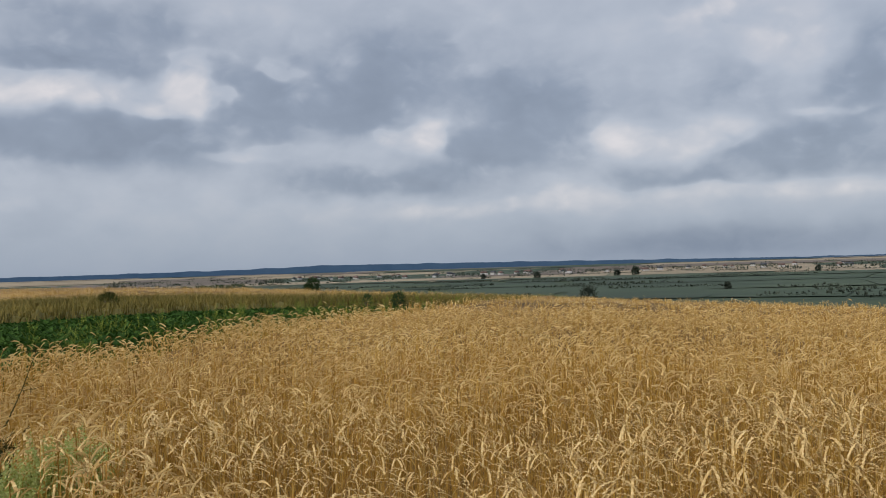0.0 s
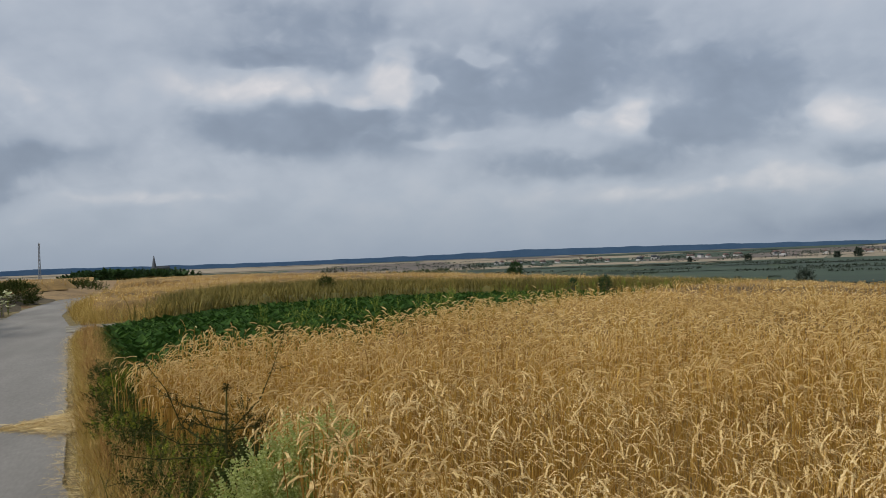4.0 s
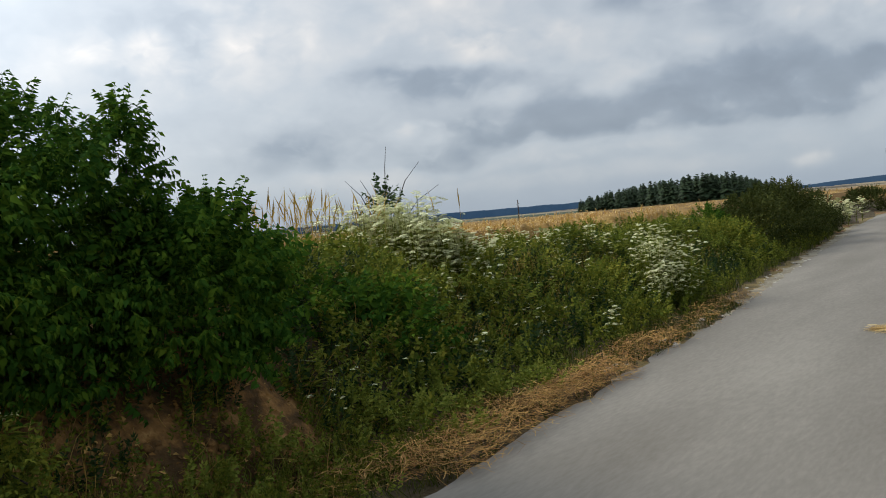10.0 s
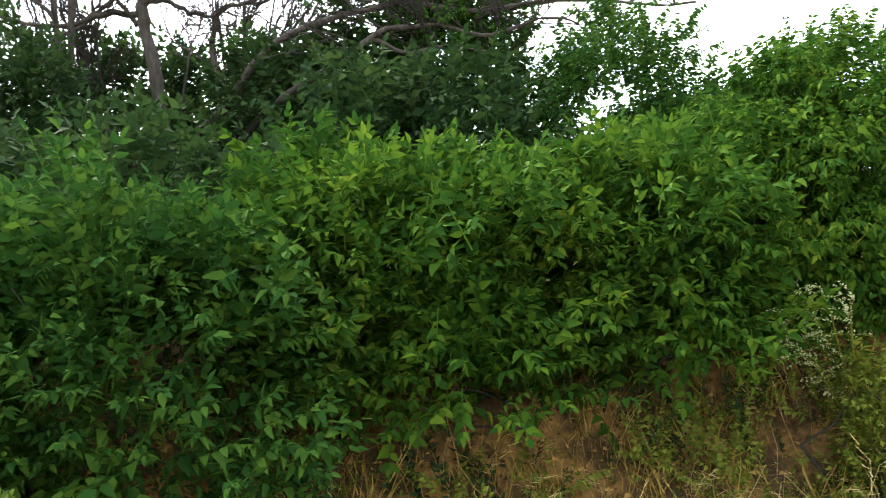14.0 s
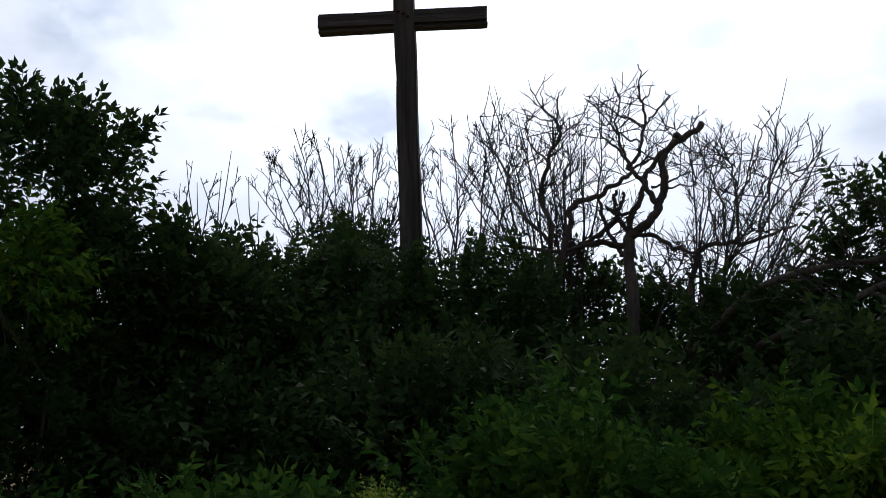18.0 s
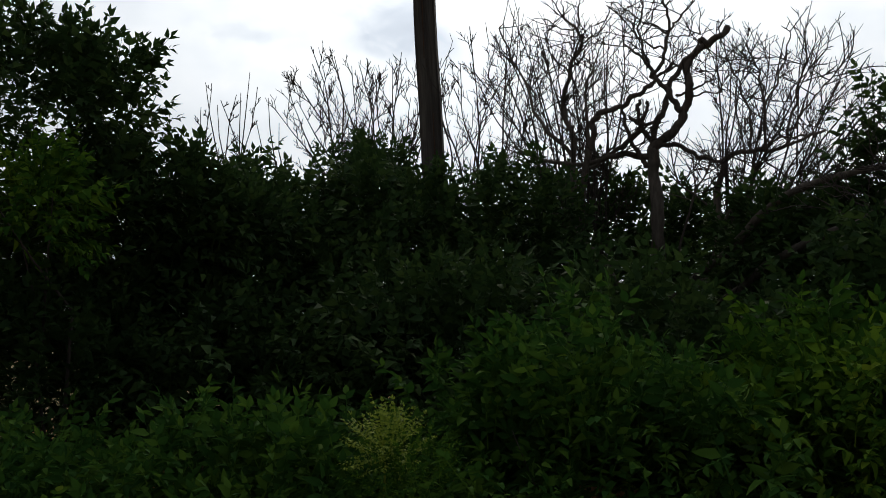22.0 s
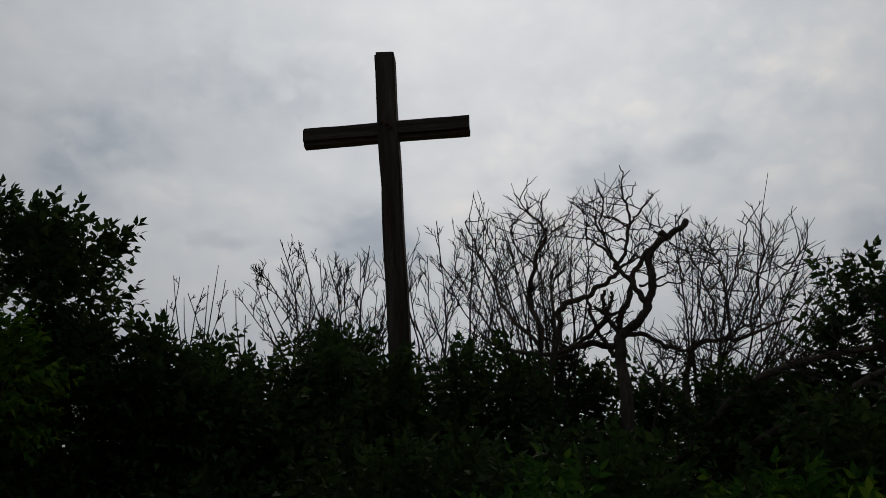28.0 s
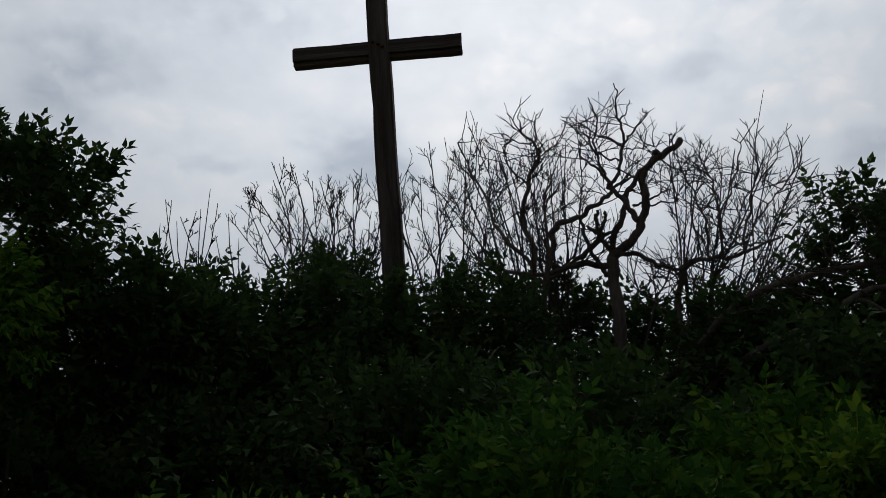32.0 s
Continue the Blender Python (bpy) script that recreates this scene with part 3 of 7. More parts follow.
def build_ground():
    radii = np.concatenate([[0.0], 0.5 * 1.066 ** np.arange(145)])
    radii = radii[(radii < 4700) & ((radii < 3) | (radii > 9))]
    radii = np.sort(np.concatenate([radii, 3.05 * 1.022 ** np.arange(50)]))
    n = 400
    ang = np.arange(n) * 2 * np.pi / n
    x, y = -radii[1:, None] * np.sin(ang), radii[1:, None] * np.cos(ang)
    x, y = np.concatenate([[0], x.ravel()]), np.concatenate([[0], y.ravel()])
    z = land(x, y)
    r = np.hypot(x, y)
    off = np.minimum(np.abs(x - road_left(y)), np.abs(x - road_right(y)))
    inside = (x < road_right(y) + 0.1) & (x > road_left(y) - 0.1)
    z = z + np.where(inside, -0.03, 0.03 * np.sin(x * 5.1 + 2 * np.sin(y * 3.3)) * np.sin(y * 4.3 + x) * smoothstep(0.1, 0.6, off)) * (r < 80)
    soil = (road_left(y) - x > 0.5) & (road_left(y) - x < 5) & (r < 16)
    p = np.stack([x, y, z], -1)[soil]
    z[soil] += 0.09 * lumps(p, 2.1, 3.0) + 0.06 * lumps(p, 5.3, 8.0)
    tris = [(0, 1 + k, 1 + (k + 1) % n) for k in range(n)]
    ring = np.arange(n)
    for i in range(len(radii) - 2):
        a, b = 1 + i * n, 1 + (i + 1) * n
        nxt = (ring + 1) % n
        tris.extend(np.stack([a + ring, b + ring, b + nxt], -1).tolist())
        tris.extend(np.stack([a + ring, b + nxt, a + nxt], -1).tolist())
    tris = np.array(tris)
    ob = part("ground", (np.stack([x, y, z], -1), tris), M_verge, smooth=True)
    for m in (M_bank, M_fieldsoil, M_meadow, M_farfield, M_litter):
        ob.data.materials.append(m)
    cx, cy = x[tris].mean(1), y[tris].mean(1)
    cr = np.hypot(cx, cy)
    left = road_left(cy) - cx
    index = np.zeros(len(tris), np.int32)
    index[(left > 0.4) & (left < 6) & (cy < 60)] = 1
    index[(left > 0.02) & (left < 0.6) & (cy < 16)] = 5
    index[(left > 0.45) & (left < 6) & (cy > 5) & (cy < 60)] = 5
    index[(cx > wheat_left(cy)) & (beyond_edge(cx, cy) < 0)] = 2
    index[(cr > 60)] = 2
    az = np.degrees(np.arctan2(-cx, cy))
    index[(cr > 180) & (az < -12) & (az > -120)] = 3
    index[(cr > 420)] = 3
    index[(cr > 1250 + 350 * np.sin(az * 0.11))] = 4
    ob.data.polygons.foreach_set("material_index", index)
    tagged(ob, "rolling farmland with sandy banks, stubble soil and a green valley", "ground", kind="structure")


def strip(name, left, right, ys, lift, mat, label, category, cuts=6, bow=0.03):
    """A sheet lying on the land between two lines."""
    v, f = [], []
    for y in ys:
        a, b = left(y), right(y)
        for k in range(cuts + 1):
            x = a + (b - a) * k / cuts
            crown = bow * (1 - (2 * k / cuts - 1) ** 2)
            v.append((x, y, float(land(x, y)) + lift + crown))
    w = cuts + 1
    for i in range(len(ys) - 1):
        for k in range(cuts):
            a = i * w + k
            f += [(a, a + 1, a + w + 1), (a, a + w + 1, a + w)]
    # a kerb-thin side down into the soil
    v, f = np.array(v), list(f)
    n = len(v)
    low = v.copy()
    low[:, 2] -= 0.12
    v = np.concatenate([v, v, low])
    for i in range(len(ys) - 1):
        for k, flip in ((0, False), (cuts, True)):
            a, b = n + i * w + k, n + (i + 1) * w + k
            q = [(a, b, b + n), (a, b + n, a + n)]
            f += [t[::-1] for t in q] if flip else q
    ob = part(name, (v, np.array(f)), mat, smooth=True)
    return tagged(ob, label, category, kind="structure")


def ragged(line, amp, seed):
    return lambda y: float(line(y)) + amp * noise.noise(Vector((seed, y * 1.9, 0))) + amp * 0.6 * noise.noise(Vector((seed, y * 6.1, 3)))


build_ground()
YS = np.concatenate([np.arange(-40, 0, 2.0), np.arange(0, 34, 0.25), np.arange(34, 73, 0.8)])
strip("road", ragged(road_left, 0.10, 1.3), ragged(road_right, 0.05, 5.1), YS, 0.012, M_road, "narrow grey concrete farm lane with worn, straw-strewn edges", "road")
strip("track", lambda y: float(road_right(y)) - 0.4, lambda y: -2.3 + (y - 29.5) * 0.35, np.arange(28.0, 31.4, 0.3), 0.006, M_dirt, "pale dirt farm track joining the lane", "track")
strip("verge", ragged(lambda y: road_left(y) - 0.02 - 0.24 * smoothstep(11, 18, y), 0.26, 9.7), ragged(lambda y: road_left(y) + 0.05, 0.06, 2.2), np.arange(11, 40, 0.3), 0.004, M_dirt, "chalky gravel edge of the lane", "verge", bow=0.0)

# ---- small growth, as shapes to scatter ----


def grass_tuft(blades=10, height=0.35, spread=0.12, width=0.004, bend=0.5):
    out = []
    for _ in range(blades):
        a, b = RNG.uniform(0, 2 * np.pi), RNG.uniform(0, 2 * np.pi)
        h = height * RNG.uniform(0.5, 1.1)
        base = np.array((math.cos(a), math.sin(a), 0)) * spread * RNG.uniform(0, 1)
        d = np.array((math.cos(b), math.sin(b), 0)) * h * bend * RNG.uniform(0.4, 1.3)
        pts = [base, base + 0.3 * d + (0, 0, h * 0.65), base + d + (0, 0, h * 0.95)]
        side = np.array((-math.sin(b), math.cos(b), 0))
        out.append(ribbon(pts, np.array((1, 0.8, 0.1)) * width * 0.75, side))
    return join(out)


def fine_leaf(length, width, fold=0.05, droop=0.15):
    """A pointed leaf with a curved outline, folded along its rib."""
    v = np.array([(0, 0.4, -0.02), (0, 0, 0), (width, 0.28, fold), (width * 0.75, 0.62, fold * 0.6 - droop * 0.3), (0, 1, -droop),
                  (-width * 0.75, 0.62, fold * 0.6 - droop * 0.3), (-width, 0.28, fold)]) * length
    return v, np.array([(0, 1 + k, 1 + (k + 1) % 6) for k in range(6)])


def kite(length=1.0, width=0.32, fold=0.06, droop=0.12):
    """The plainest leaf, for growth that is only seen in the mass."""
    v = np.array([(0, 0, 0), (-width, 0.4, fold), (0, 1, -droop), (width, 0.4, fold)]) * length
    return v, np.array([(0, 2, 1), (0, 3, 2)])


def leaf(length=1.0, width=0.32, fold=0.06, droop=0.12):
    v = np.array([(0, 0, 0), (-width, 0.38, fold), (width, 0.38, fold), (0, 0.42, -0.02), (0, 1, -droop)]) * length
    return v, np.array([(0, 3, 1), (0, 2, 3), (1, 3, 4), (3, 2, 4)])


def sprig(pairs=5, length=0.26, size=0.11, width=0.3, droop=0.5, top=True, blade=leaf):
    """A shoot along +y with opposite pairs of drooping leaves; z is its upper side."""
    out = [ribbon([(0, -0.05, 0), (0, length, 0)], (0.004, 0.001), np.array((1.0, 0, 0)))]
    for i in range(pairs):
        s = (i + 0.6) / pairs
        for side in (-1, 1):
            d = np.array((side * RNG.uniform(0.7, 1.1), RNG.uniform(0.2, 0.8), -droop * RNG.uniform(0.4, 1.5)))
            if i % 2:
                d = np.array((side * 0.35, RNG.uniform(0.2, 0.7), -droop + RNG.uniform(-0.3, 0.9)))
            fr = frames_of(d[None], np.array([[RNG.uniform(-.3, .3), RNG.uniform(-.3, .3), 1.0]]))
            lv, lf = blade(size * RNG.uniform(0.6, 1.2) * (1.05 - 0.35 * s), width * RNG.uniform(0.8, 1.15), RNG.uniform(0.04, 0.14), RNG.uniform(0.08, 0.42))
            out.append((lv @ fr[0].T + (0, s * length, 0), lf))
    if top:
        lv, lf = blade(size * 0.7, width)
        out.append((lv + (0, length, 0), lf))
    return join(out)


def umbel(radius=0.05, florets=16, size=0.008):
    out = []
    for i in range(florets):
        a, r = i * 2.4, radius * math.sqrt((i + 0.5) / florets)
        c = np.array((r * math.cos(a), r * math.sin(a), 0.25 * (radius - r) + RNG.uniform(-.004, .004)))
        s = size * RNG.uniform(0.8, 1.3)
        q = np.array([(-s, -s, 0), (s, -s, 0.3 * s), (s, s, 0), (-s, s, 0.3 * s)])
        out.append((q + c, np.array([(0, 1, 2), (0, 2, 3)])))
    return join(out)


def umbel_plant(height=0.9, heads=6, radius=0.05, size=0.009):
    """Stalks and flower heads as two shapes."""
    green, white = [], []
    for _ in range(heads):
        a, b = RNG.uniform(0, 2 * np.pi), RNG.uniform(0.02, 0.28)
        h = height * RNG.uniform(0.35, 1.05)
        end = np.array((math.cos(a) * b * height, math.sin(a) * b * height, h))
        green.append(ribbon([(0, 0, 0), end * (0.35, 0.35, 0.55), end], (0.004, 0.003, 0.002), np.array((-math.sin(a), math.cos(a), 0))))
        tilt = frames_of(np.array([[0.0, 1, RNG.uniform(-.4, .4)]]), np.array([[RNG.uniform(-.4, .4), 0, 1.0]]))[0]
        wv, wf = umbel(radius * RNG.uniform(0.6, 1.15), 14, size)
        white.append((wv @ tilt.T + end, wf))
    for _ in range(9):
        a, h = RNG.uniform(0, 2 * np.pi), height * RNG.uniform(0.1, 0.6)
        d = np.array((math.cos(a), math.sin(a), RNG.uniform(0.0, 0.6)))
        fr = frames_of(d[None], np.array([[0, 0, 1.0]]))
        lv, lf = leaf(0.16, 0.22)
        green.append((lv @ fr[0].T + (0, 0, h), lf))
    return join(green), join(white)


def wheat_stalk(detail=2, height=0.85, broad=1.0):
    """One ripe stalk bowed over like a cane, as straw and ear. detail 2: ear with its grains; 1: plain ear; 0: for far off."""
    a = RNG.normal(-0.4, 0.85) + (math.pi if RNG.uniform() < 0.33 else 0)      # most ears hang to one side
    d, side = np.array((math.cos(a), math.sin(a), 0)), np.array((-math.sin(a), math.cos(a), 0))
    up = np.array((0, 0, 1.0))
    h = height * RNG.uniform(0.72, 1.08)
    nod, curl = RNG.choice((RNG.uniform(1.1, 1.7), RNG.uniform(1.7, 2.35), RNG.uniform(0.4, 0.9)), p=(0.5, 0.43, 0.07)), RNG.uniform(0.6, 1.3)
    neck = up * h * 0.88 + d * RNG.uniform(-0.03, 0.07) * h
    turn, long = RNG.uniform(0.06, 0.11), RNG.uniform(0.085, 0.12)
    bow, p = [], neck
    n = {2: 4, 1: 3, 0: 1}[detail]
    for k in range(n):
        ang = nod * (k + 0.7) / n * 0.92
        p = p + turn / n * (d * math.sin(ang) + up * math.cos(ang))
        bow.append(p)
    ear, m = [p], {2: 6, 1: 3, 0: 2}[detail]
    for k in range(m):
        ang = nod + curl * (k + 0.3) / m
        p = p + long / m * (d * math.sin(ang) + up * math.cos(ang))
        ear.append(p)
    w = {2: 0.0018, 1: 0.003, 0: 0.006}[detail]
    wide = side if RNG.uniform() < 0.5 else d
    straw = [ribbon([np.zeros(3), neck] + bow, [w] * (2 + n), wide) if detail else ribbon([np.zeros(3), bow[-1]], [w, w], side)]
    ear = np.array(ear)
    if detail == 2:
        ears, u = [ribbon(ear, np.array((0.0016, 0.0036, 0.0036, 0.0036, 0.0034, 0.0026, 0.0008)), side)], np.linspace(0.15, 5.6, 10)
        for k in range(10):      # plump spikelets in two rows
            c = np.array([np.interp(u[k], np.arange(7), ear[:, q]) for q in range(3)])
            axis = unit(ear[min(int(u[k]) + 1, 6)] - ear[int(u[k])])
            face = unit(np.cross(axis, side))
            for w in (-1, 1):
                lv, lf = kite(RNG.uniform(0.0145, 0.018), 0.3, 0.1, 0.05)
                fr = frames_of((axis + side * 0.24 * w + face * RNG.uniform(-0.25, 0.25))[None], face[None] * (1 if k % 2 else -1))[0]
                ears.append((lv @ fr.T + c, lf))
    else:
        wid = np.array({1: (0.003, 0.0054, 0.005, 0.0016), 0: (0.008, 0.011, 0.005)}[detail]) * broad
        ears = [ribbon(ear, wid, side)]
        if detail:
            ears.append(ribbon(ear, wid, unit(np.cross(side, ear[-1] - ear[0]))))
    if detail == 2 and RNG.uniform() < 0.5:
        z0, b = h * RNG.uniform(0.3, 0.7), RNG.uniform(0, 2 * np.pi)
        e = np.array((math.cos(b), math.sin(b), 0))
        base = up * z0
        straw.append(ribbon([base, base + 0.04 * e + (0, 0, 0.05), base + 0.07 * e + (0, 0, -0.06)], (0.0025, 0.004, 0.001), np.array((-math.sin(b), math.cos(b), 0))))
    return join(straw), join(ears)


def wheat_clump(stalks=6, spread=0.14, detail=0, height=0.85):
    straw, ears = [], []
    for _ in range(stalks):
        off = np.array((RNG.uniform(-spread, spread), RNG.uniform(-spread, spread), 0))
        (sv, sf), (ev, ef) = wheat_stalk(detail, height)
        straw.append((sv + off, sf))
        ears.append((ev + off, ef))
    return join(straw), join(ears)


def on_land(xy, sink=0.02):
    return np.stack([xy[:, 0], xy[:, 1], land(xy[:, 0], xy[:, 1]) - sink], -1)


def sow_wheat(kinds, xy, low, high, tilt, grow=0.065):
    """Straw and ears standing on the ground at xy."""
    n = len(xy)
    up = unit(np.stack([RNG.normal(0, tilt, n), RNG.normal(0, tilt, n), np.ones(n)], -1))
    a = RNG.normal(math.pi / 2, 0.55, n)
    fr = frames_of(np.stack([np.cos(a), np.sin(a), np.zeros(n)], -1), up)
    x = fr[:, :, 0]
    rot, size, pick = np.stack([x, np.cross(up, x), up], -1), RNG.uniform(low, high, n), RNG.integers(0, len(kinds), n)
    p = on_land(xy)
    # the crop stands higher and lower in patches
    size = size * (1 + grow * (np.sin(xy[:, 0] * 1.7 + 2 * np.sin(xy[:, 1] * 0.6)) + np.sin(xy[:, 1] * 2.3 + 1.5 * np.sin(xy[:, 0] * 0.9))))
    return scatter([k[0] for k in kinds], p, rot, size, pick), scatter([k[1] for k in kinds], p, rot, size, pick)


def wheat_field(sown, label):
    tagged(part("wheat", join([s[0] for s in sown]), M_wheat), label, "wheat", kind="stuff")
    tagged(part("wheat_ears", join([s[1] for s in sown]), M_ear), "pale nodding ears, " + label, "wheat", kind="stuff")


def sow(kinds, xy, low, high, tilt=0.12):
    """Shapes set on the ground at xy, each turned and a little tipped."""
    n = len(xy)
    up = unit(np.stack([RNG.normal(0, tilt, n), RNG.normal(0, tilt, n), np.ones(n)], -1))
    a = RNG.uniform(0, 2 * np.pi, n)
    fr = frames_of(np.stack([np.cos(a), np.sin(a), np.zeros(n)], -1), up)
    x = fr[:, :, 0]
    y = np.cross(up, x)
    return scatter(kinds, on_land(xy), np.stack([x, y, up], -1), RNG.uniform(low, high, n))


def wedge(n, r0, r1, az0, az1):
    r = np.sqrt(RNG.uniform(r0 ** 2, r1 ** 2, n))
    a = np.radians(RNG.uniform(az0, az1, n))
    return np.stack([-r * np.sin(a), r * np.cos(a)], -1)


# ---- the wheat beside the lane ----
def in_wheat(xy):
    jig = 0.12 * np.sin(xy[:, 1] * 3.1) + 0.1 * np.sin(xy[:, 1] * 7.7)
    return (xy[:, 0] > wheat_left(xy[:, 1]) + jig) & (beyond_edge(xy[:, 0], xy[:, 1]) < 0.3 * np.sin(xy[:, 0] * 1.3))


def build_wheat():
    full, plain, clumps = [wheat_stalk(2) for _ in range(48)], [wheat_stalk(1) for _ in range(40)], [wheat_clump() for _ in range(16)]
    farther = [wheat_stalk(1, 0.88, 1.5) for _ in range(30)]
    shapes = []
    for kinds, count, r0, r1 in ((full, 9200, 1.1, 6.5), (plain, 15000, 6.5, 12), (farther, 18000, 12, 24), (clumps, 10500, 24, 80)):
        xy = wedge(count, r0, r1, -60, 12)
        shapes.append(sow_wheat(kinds, xy[in_wheat(xy)], 0.84, 1.06, 0.05))
    # the edge towards the lane, where the standing straw shows
    y = RNG.uniform(3.8, 10.5, 1500)
    xy = np.stack([wheat_left(y) + RNG.uniform(0, 0.7, 1500), y], -1)
    shapes.append(sow_wheat(plain, xy[in_wheat(xy)], 0.84, 1.06, 0.05))
    # beside and behind the path
    xy = np.concatenate([np.stack([RNG.uniform(0.5, 10, 4200), RNG.uniform(-9, 5, 4200)], -1), np.stack([RNG.uniform(0.7, 26, 3000), RNG.uniform(-28, 12, 3000)], -1)])
    az = np.degrees(np.arctan2(-xy[:, 0], xy[:, 1]))
    xy = xy[(az < -60) | (az > 60) | (np.hypot(xy[:, 0], xy[:, 1]) < 1.3)]
    shapes.append(sow_wheat([wheat_clump(9, 0.16) for _ in range(12)], xy, 0.84, 1.06, 0.05))
    wheat_field(shapes, "dense ripe golden wheat beside the lane")
    # the closed canopy farther off; near by its dark tones paint the shade between stalks
    sheet("shade_toned_canopy", lambda x, y: (x > wheat_left(y) + 0.7) & (beyond_edge(x, y) < -0.6), 5, 160, -75, 20, lambda r: np.interp(r, (5, 12, 25, 60), (0.15, 0.36, 0.54, 0.72)), 0.05,
          M_wheatsheet, "closed golden canopy of the ripe wheat field, toned dark for shade between stalks", "wheat", skirt=False)


def sheet(name, inside, r0, r1, az0, az1, height, rough, mat, label, category, growth=1.045, step=0.7, skirt=True):
    radii = r0 * growth ** np.arange(int(math.log(r1 / r0) / math.log(growth)) + 1)
    ang = np.radians(np.arange(az0, az1 + step, step))
    x, y = -radii[:, None] * np.sin(ang), radii[:, None] * np.cos(ang)
    r = np.broadcast_to(radii[:, None], x.shape)
    keep = inside(x.ravel(), y.ravel()).reshape(x.shape)
    z = land(x, y) + np.where(keep, height(r), 0) + RNG.normal(0, rough, x.shape) * keep - 0.02
    m = len(ang)
    i, k = np.meshgrid(np.arange(len(radii) - 1), np.arange(m - 1), indexing="ij")
    corners = keep[:-1, :-1], keep[1:, :-1], keep[:-1, 1:], keep[1:, 1:]
    ok = np.any(corners, 0) if skirt else np.all(corners, 0)
    a = (i * m + k)[ok]
    f = np.concatenate([np.stack([a, a + m, a + m + 1], -1), np.stack([a, a + m + 1, a + 1], -1)])
    used, f = np.unique(f, return_inverse=True)
    v = np.stack([x.ravel(), y.ravel(), z.ravel()], -1)[used]
    ob = part(name, (v, f.reshape(-1, 3)), mat, smooth=True)
    return tagged(ob, label, category, kind="stuff")


build_wheat()


# ---- beet strip, second wheat field, field behind the bank ----
def build_beet():
    rosette = []
    for _ in range(8):
        out = []
        for i in range(12):
            a = i * 2.4 + RNG.uniform(-.3, .3)
            d = np.array((math.cos(a), math.sin(a), RNG.uniform(0.5, 1.8)))
            fr = frames_of(d[None], np.array([[0, 0, 1.0]]))
            lv, lf = kite(RNG.uniform(0.17, 0.34), 0.3, 0.08, 0.3)
            out.append((lv @ fr[0].T + (0, 0, 0.02), lf))
        rosette.append(join(out))
    xy = np.stack([-3 + 45 * RNG.uniform(0, 1, 26000) ** 1.3, RNG.uniform(10.5, 50, 26000)], -1)
    e, b = beyond_edge(xy[:, 0], xy[:, 1]), beyond_beet(xy[:, 0], xy[:, 1])
    xy = xy[(e > 0.25) & (b < 0) & (xy[:, 0] > road_right(xy[:, 1]) + 0.9)]
    ob = part("beet", sow(rosette, xy, 0.8, 1.2, 0.1), M_beet)
    tagged(ob, "strip of dark green leafy beet beside the wheat", "beet", kind="stuff")


def in_field_two(x, y):
    x, y = np.asarray(x), np.asarray(y)
    return (y > field_two_edge(x)) & (x > road_right(y) + 1.0)


def build_fields():
    # the dull grass bank in front of the second field
    tufts = [grass_tuft(12, 0.62, 0.35, 0.016, 0.5) for _ in range(10)]
    xy = np.stack([-2 + 60 * RNG.uniform(0, 1, 24000) ** 1.3, RNG.uniform(29, 62, 24000)], -1)
    b = beyond_beet(xy[:, 0], xy[:, 1])
    keep = (b > 0.2) & (xy[:, 1] < field_two_edge(xy[:, 0]) + 1.2) & (xy[:, 0] > -0.9 + RNG.normal(0, 0.4, 24000))
    tagged(part("field_margin", sow(tufts, xy[keep], 0.75, 1.35), M_margin), "dull brown-green grass along the edge of the field", "grass", kind="stuff")
    sheet("margin_sward", lambda x, y: (beyond_beet(x, y) > 0.4) & (y < field_two_edge(x) + 1) & (x > -0.6), 25, 90, -60, 6, lambda r: 0.34 + 0 * r, 0.06, M_margin, "dull matted grass along the edge of the field", "grass", 1.012, 0.4)
    tall = [grass_tuft(12, 0.85, 0.3, 0.011, 0.5) for _ in range(10)]
    xy = np.stack([-2 + 62 * RNG.uniform(0, 1, 9000) ** 1.2, np.zeros(9000)], -1)
    xy[:, 1] = field_two_edge(xy[:, 0]) + RNG.normal(-0.6, 1.2, 9000)
    xy = xy[(beyond_beet(xy[:, 0], xy[:, 1]) > 0.3) & (xy[:, 0] > -0.9)]
    tagged(part("field_margin", sow(tall, xy, 0.8, 1.15), M_margin), "tall olive grass hiding the front of the field", "grass", kind="stuff")
    clumps = [wheat_clump(6, 0.2, 0, 0.9) for _ in range(12)]
    xy = np.concatenate([wedge(7500, 36, 75, -40, 12), wedge(4500, 75, 170, -40, 12)])
    xy = xy[in_field_two(xy[:, 0], xy[:, 1])]
    wheat_field([sow_wheat(clumps, xy, 0.72, 0.98, 0.12)], "ripe golden wheat across the track")
    sheet("shade_toned_canopy", in_field_two, 30, 240, -48, 14, lambda r: 0.56 + 0 * r, 0.05, M_wheatsheet, "closed golden canopy of the field across the track", "wheat", 1.03, 0.4)

    def behind_bank(x, y):
        left = road_left(y) - x
        return (left > np.interp(y, (0, 8, 30), (7, 4.6, 4.2))) & (y > 3) & (x > -160)
    sheet("shade_toned_canopy", behind_bank, 7, 260, 5, 75, lambda r: 0.6 + 0 * r, 0.05, M_wheatsheet, "closed golden canopy of the field above the bank", "wheat", 1.035, 0.5)
    xy = np.concatenate([wedge(4500, 8, 30, 8, 70), wedge(4000, 30, 110, 5, 60)])
    xy = xy[behind_bank(xy[:, 0], xy[:, 1])]
    wheat_field([sow_wheat(clumps, xy, 0.75, 0.95, 0.1)], "ripe golden wheat above the bank")


build_beet()
build_fields()


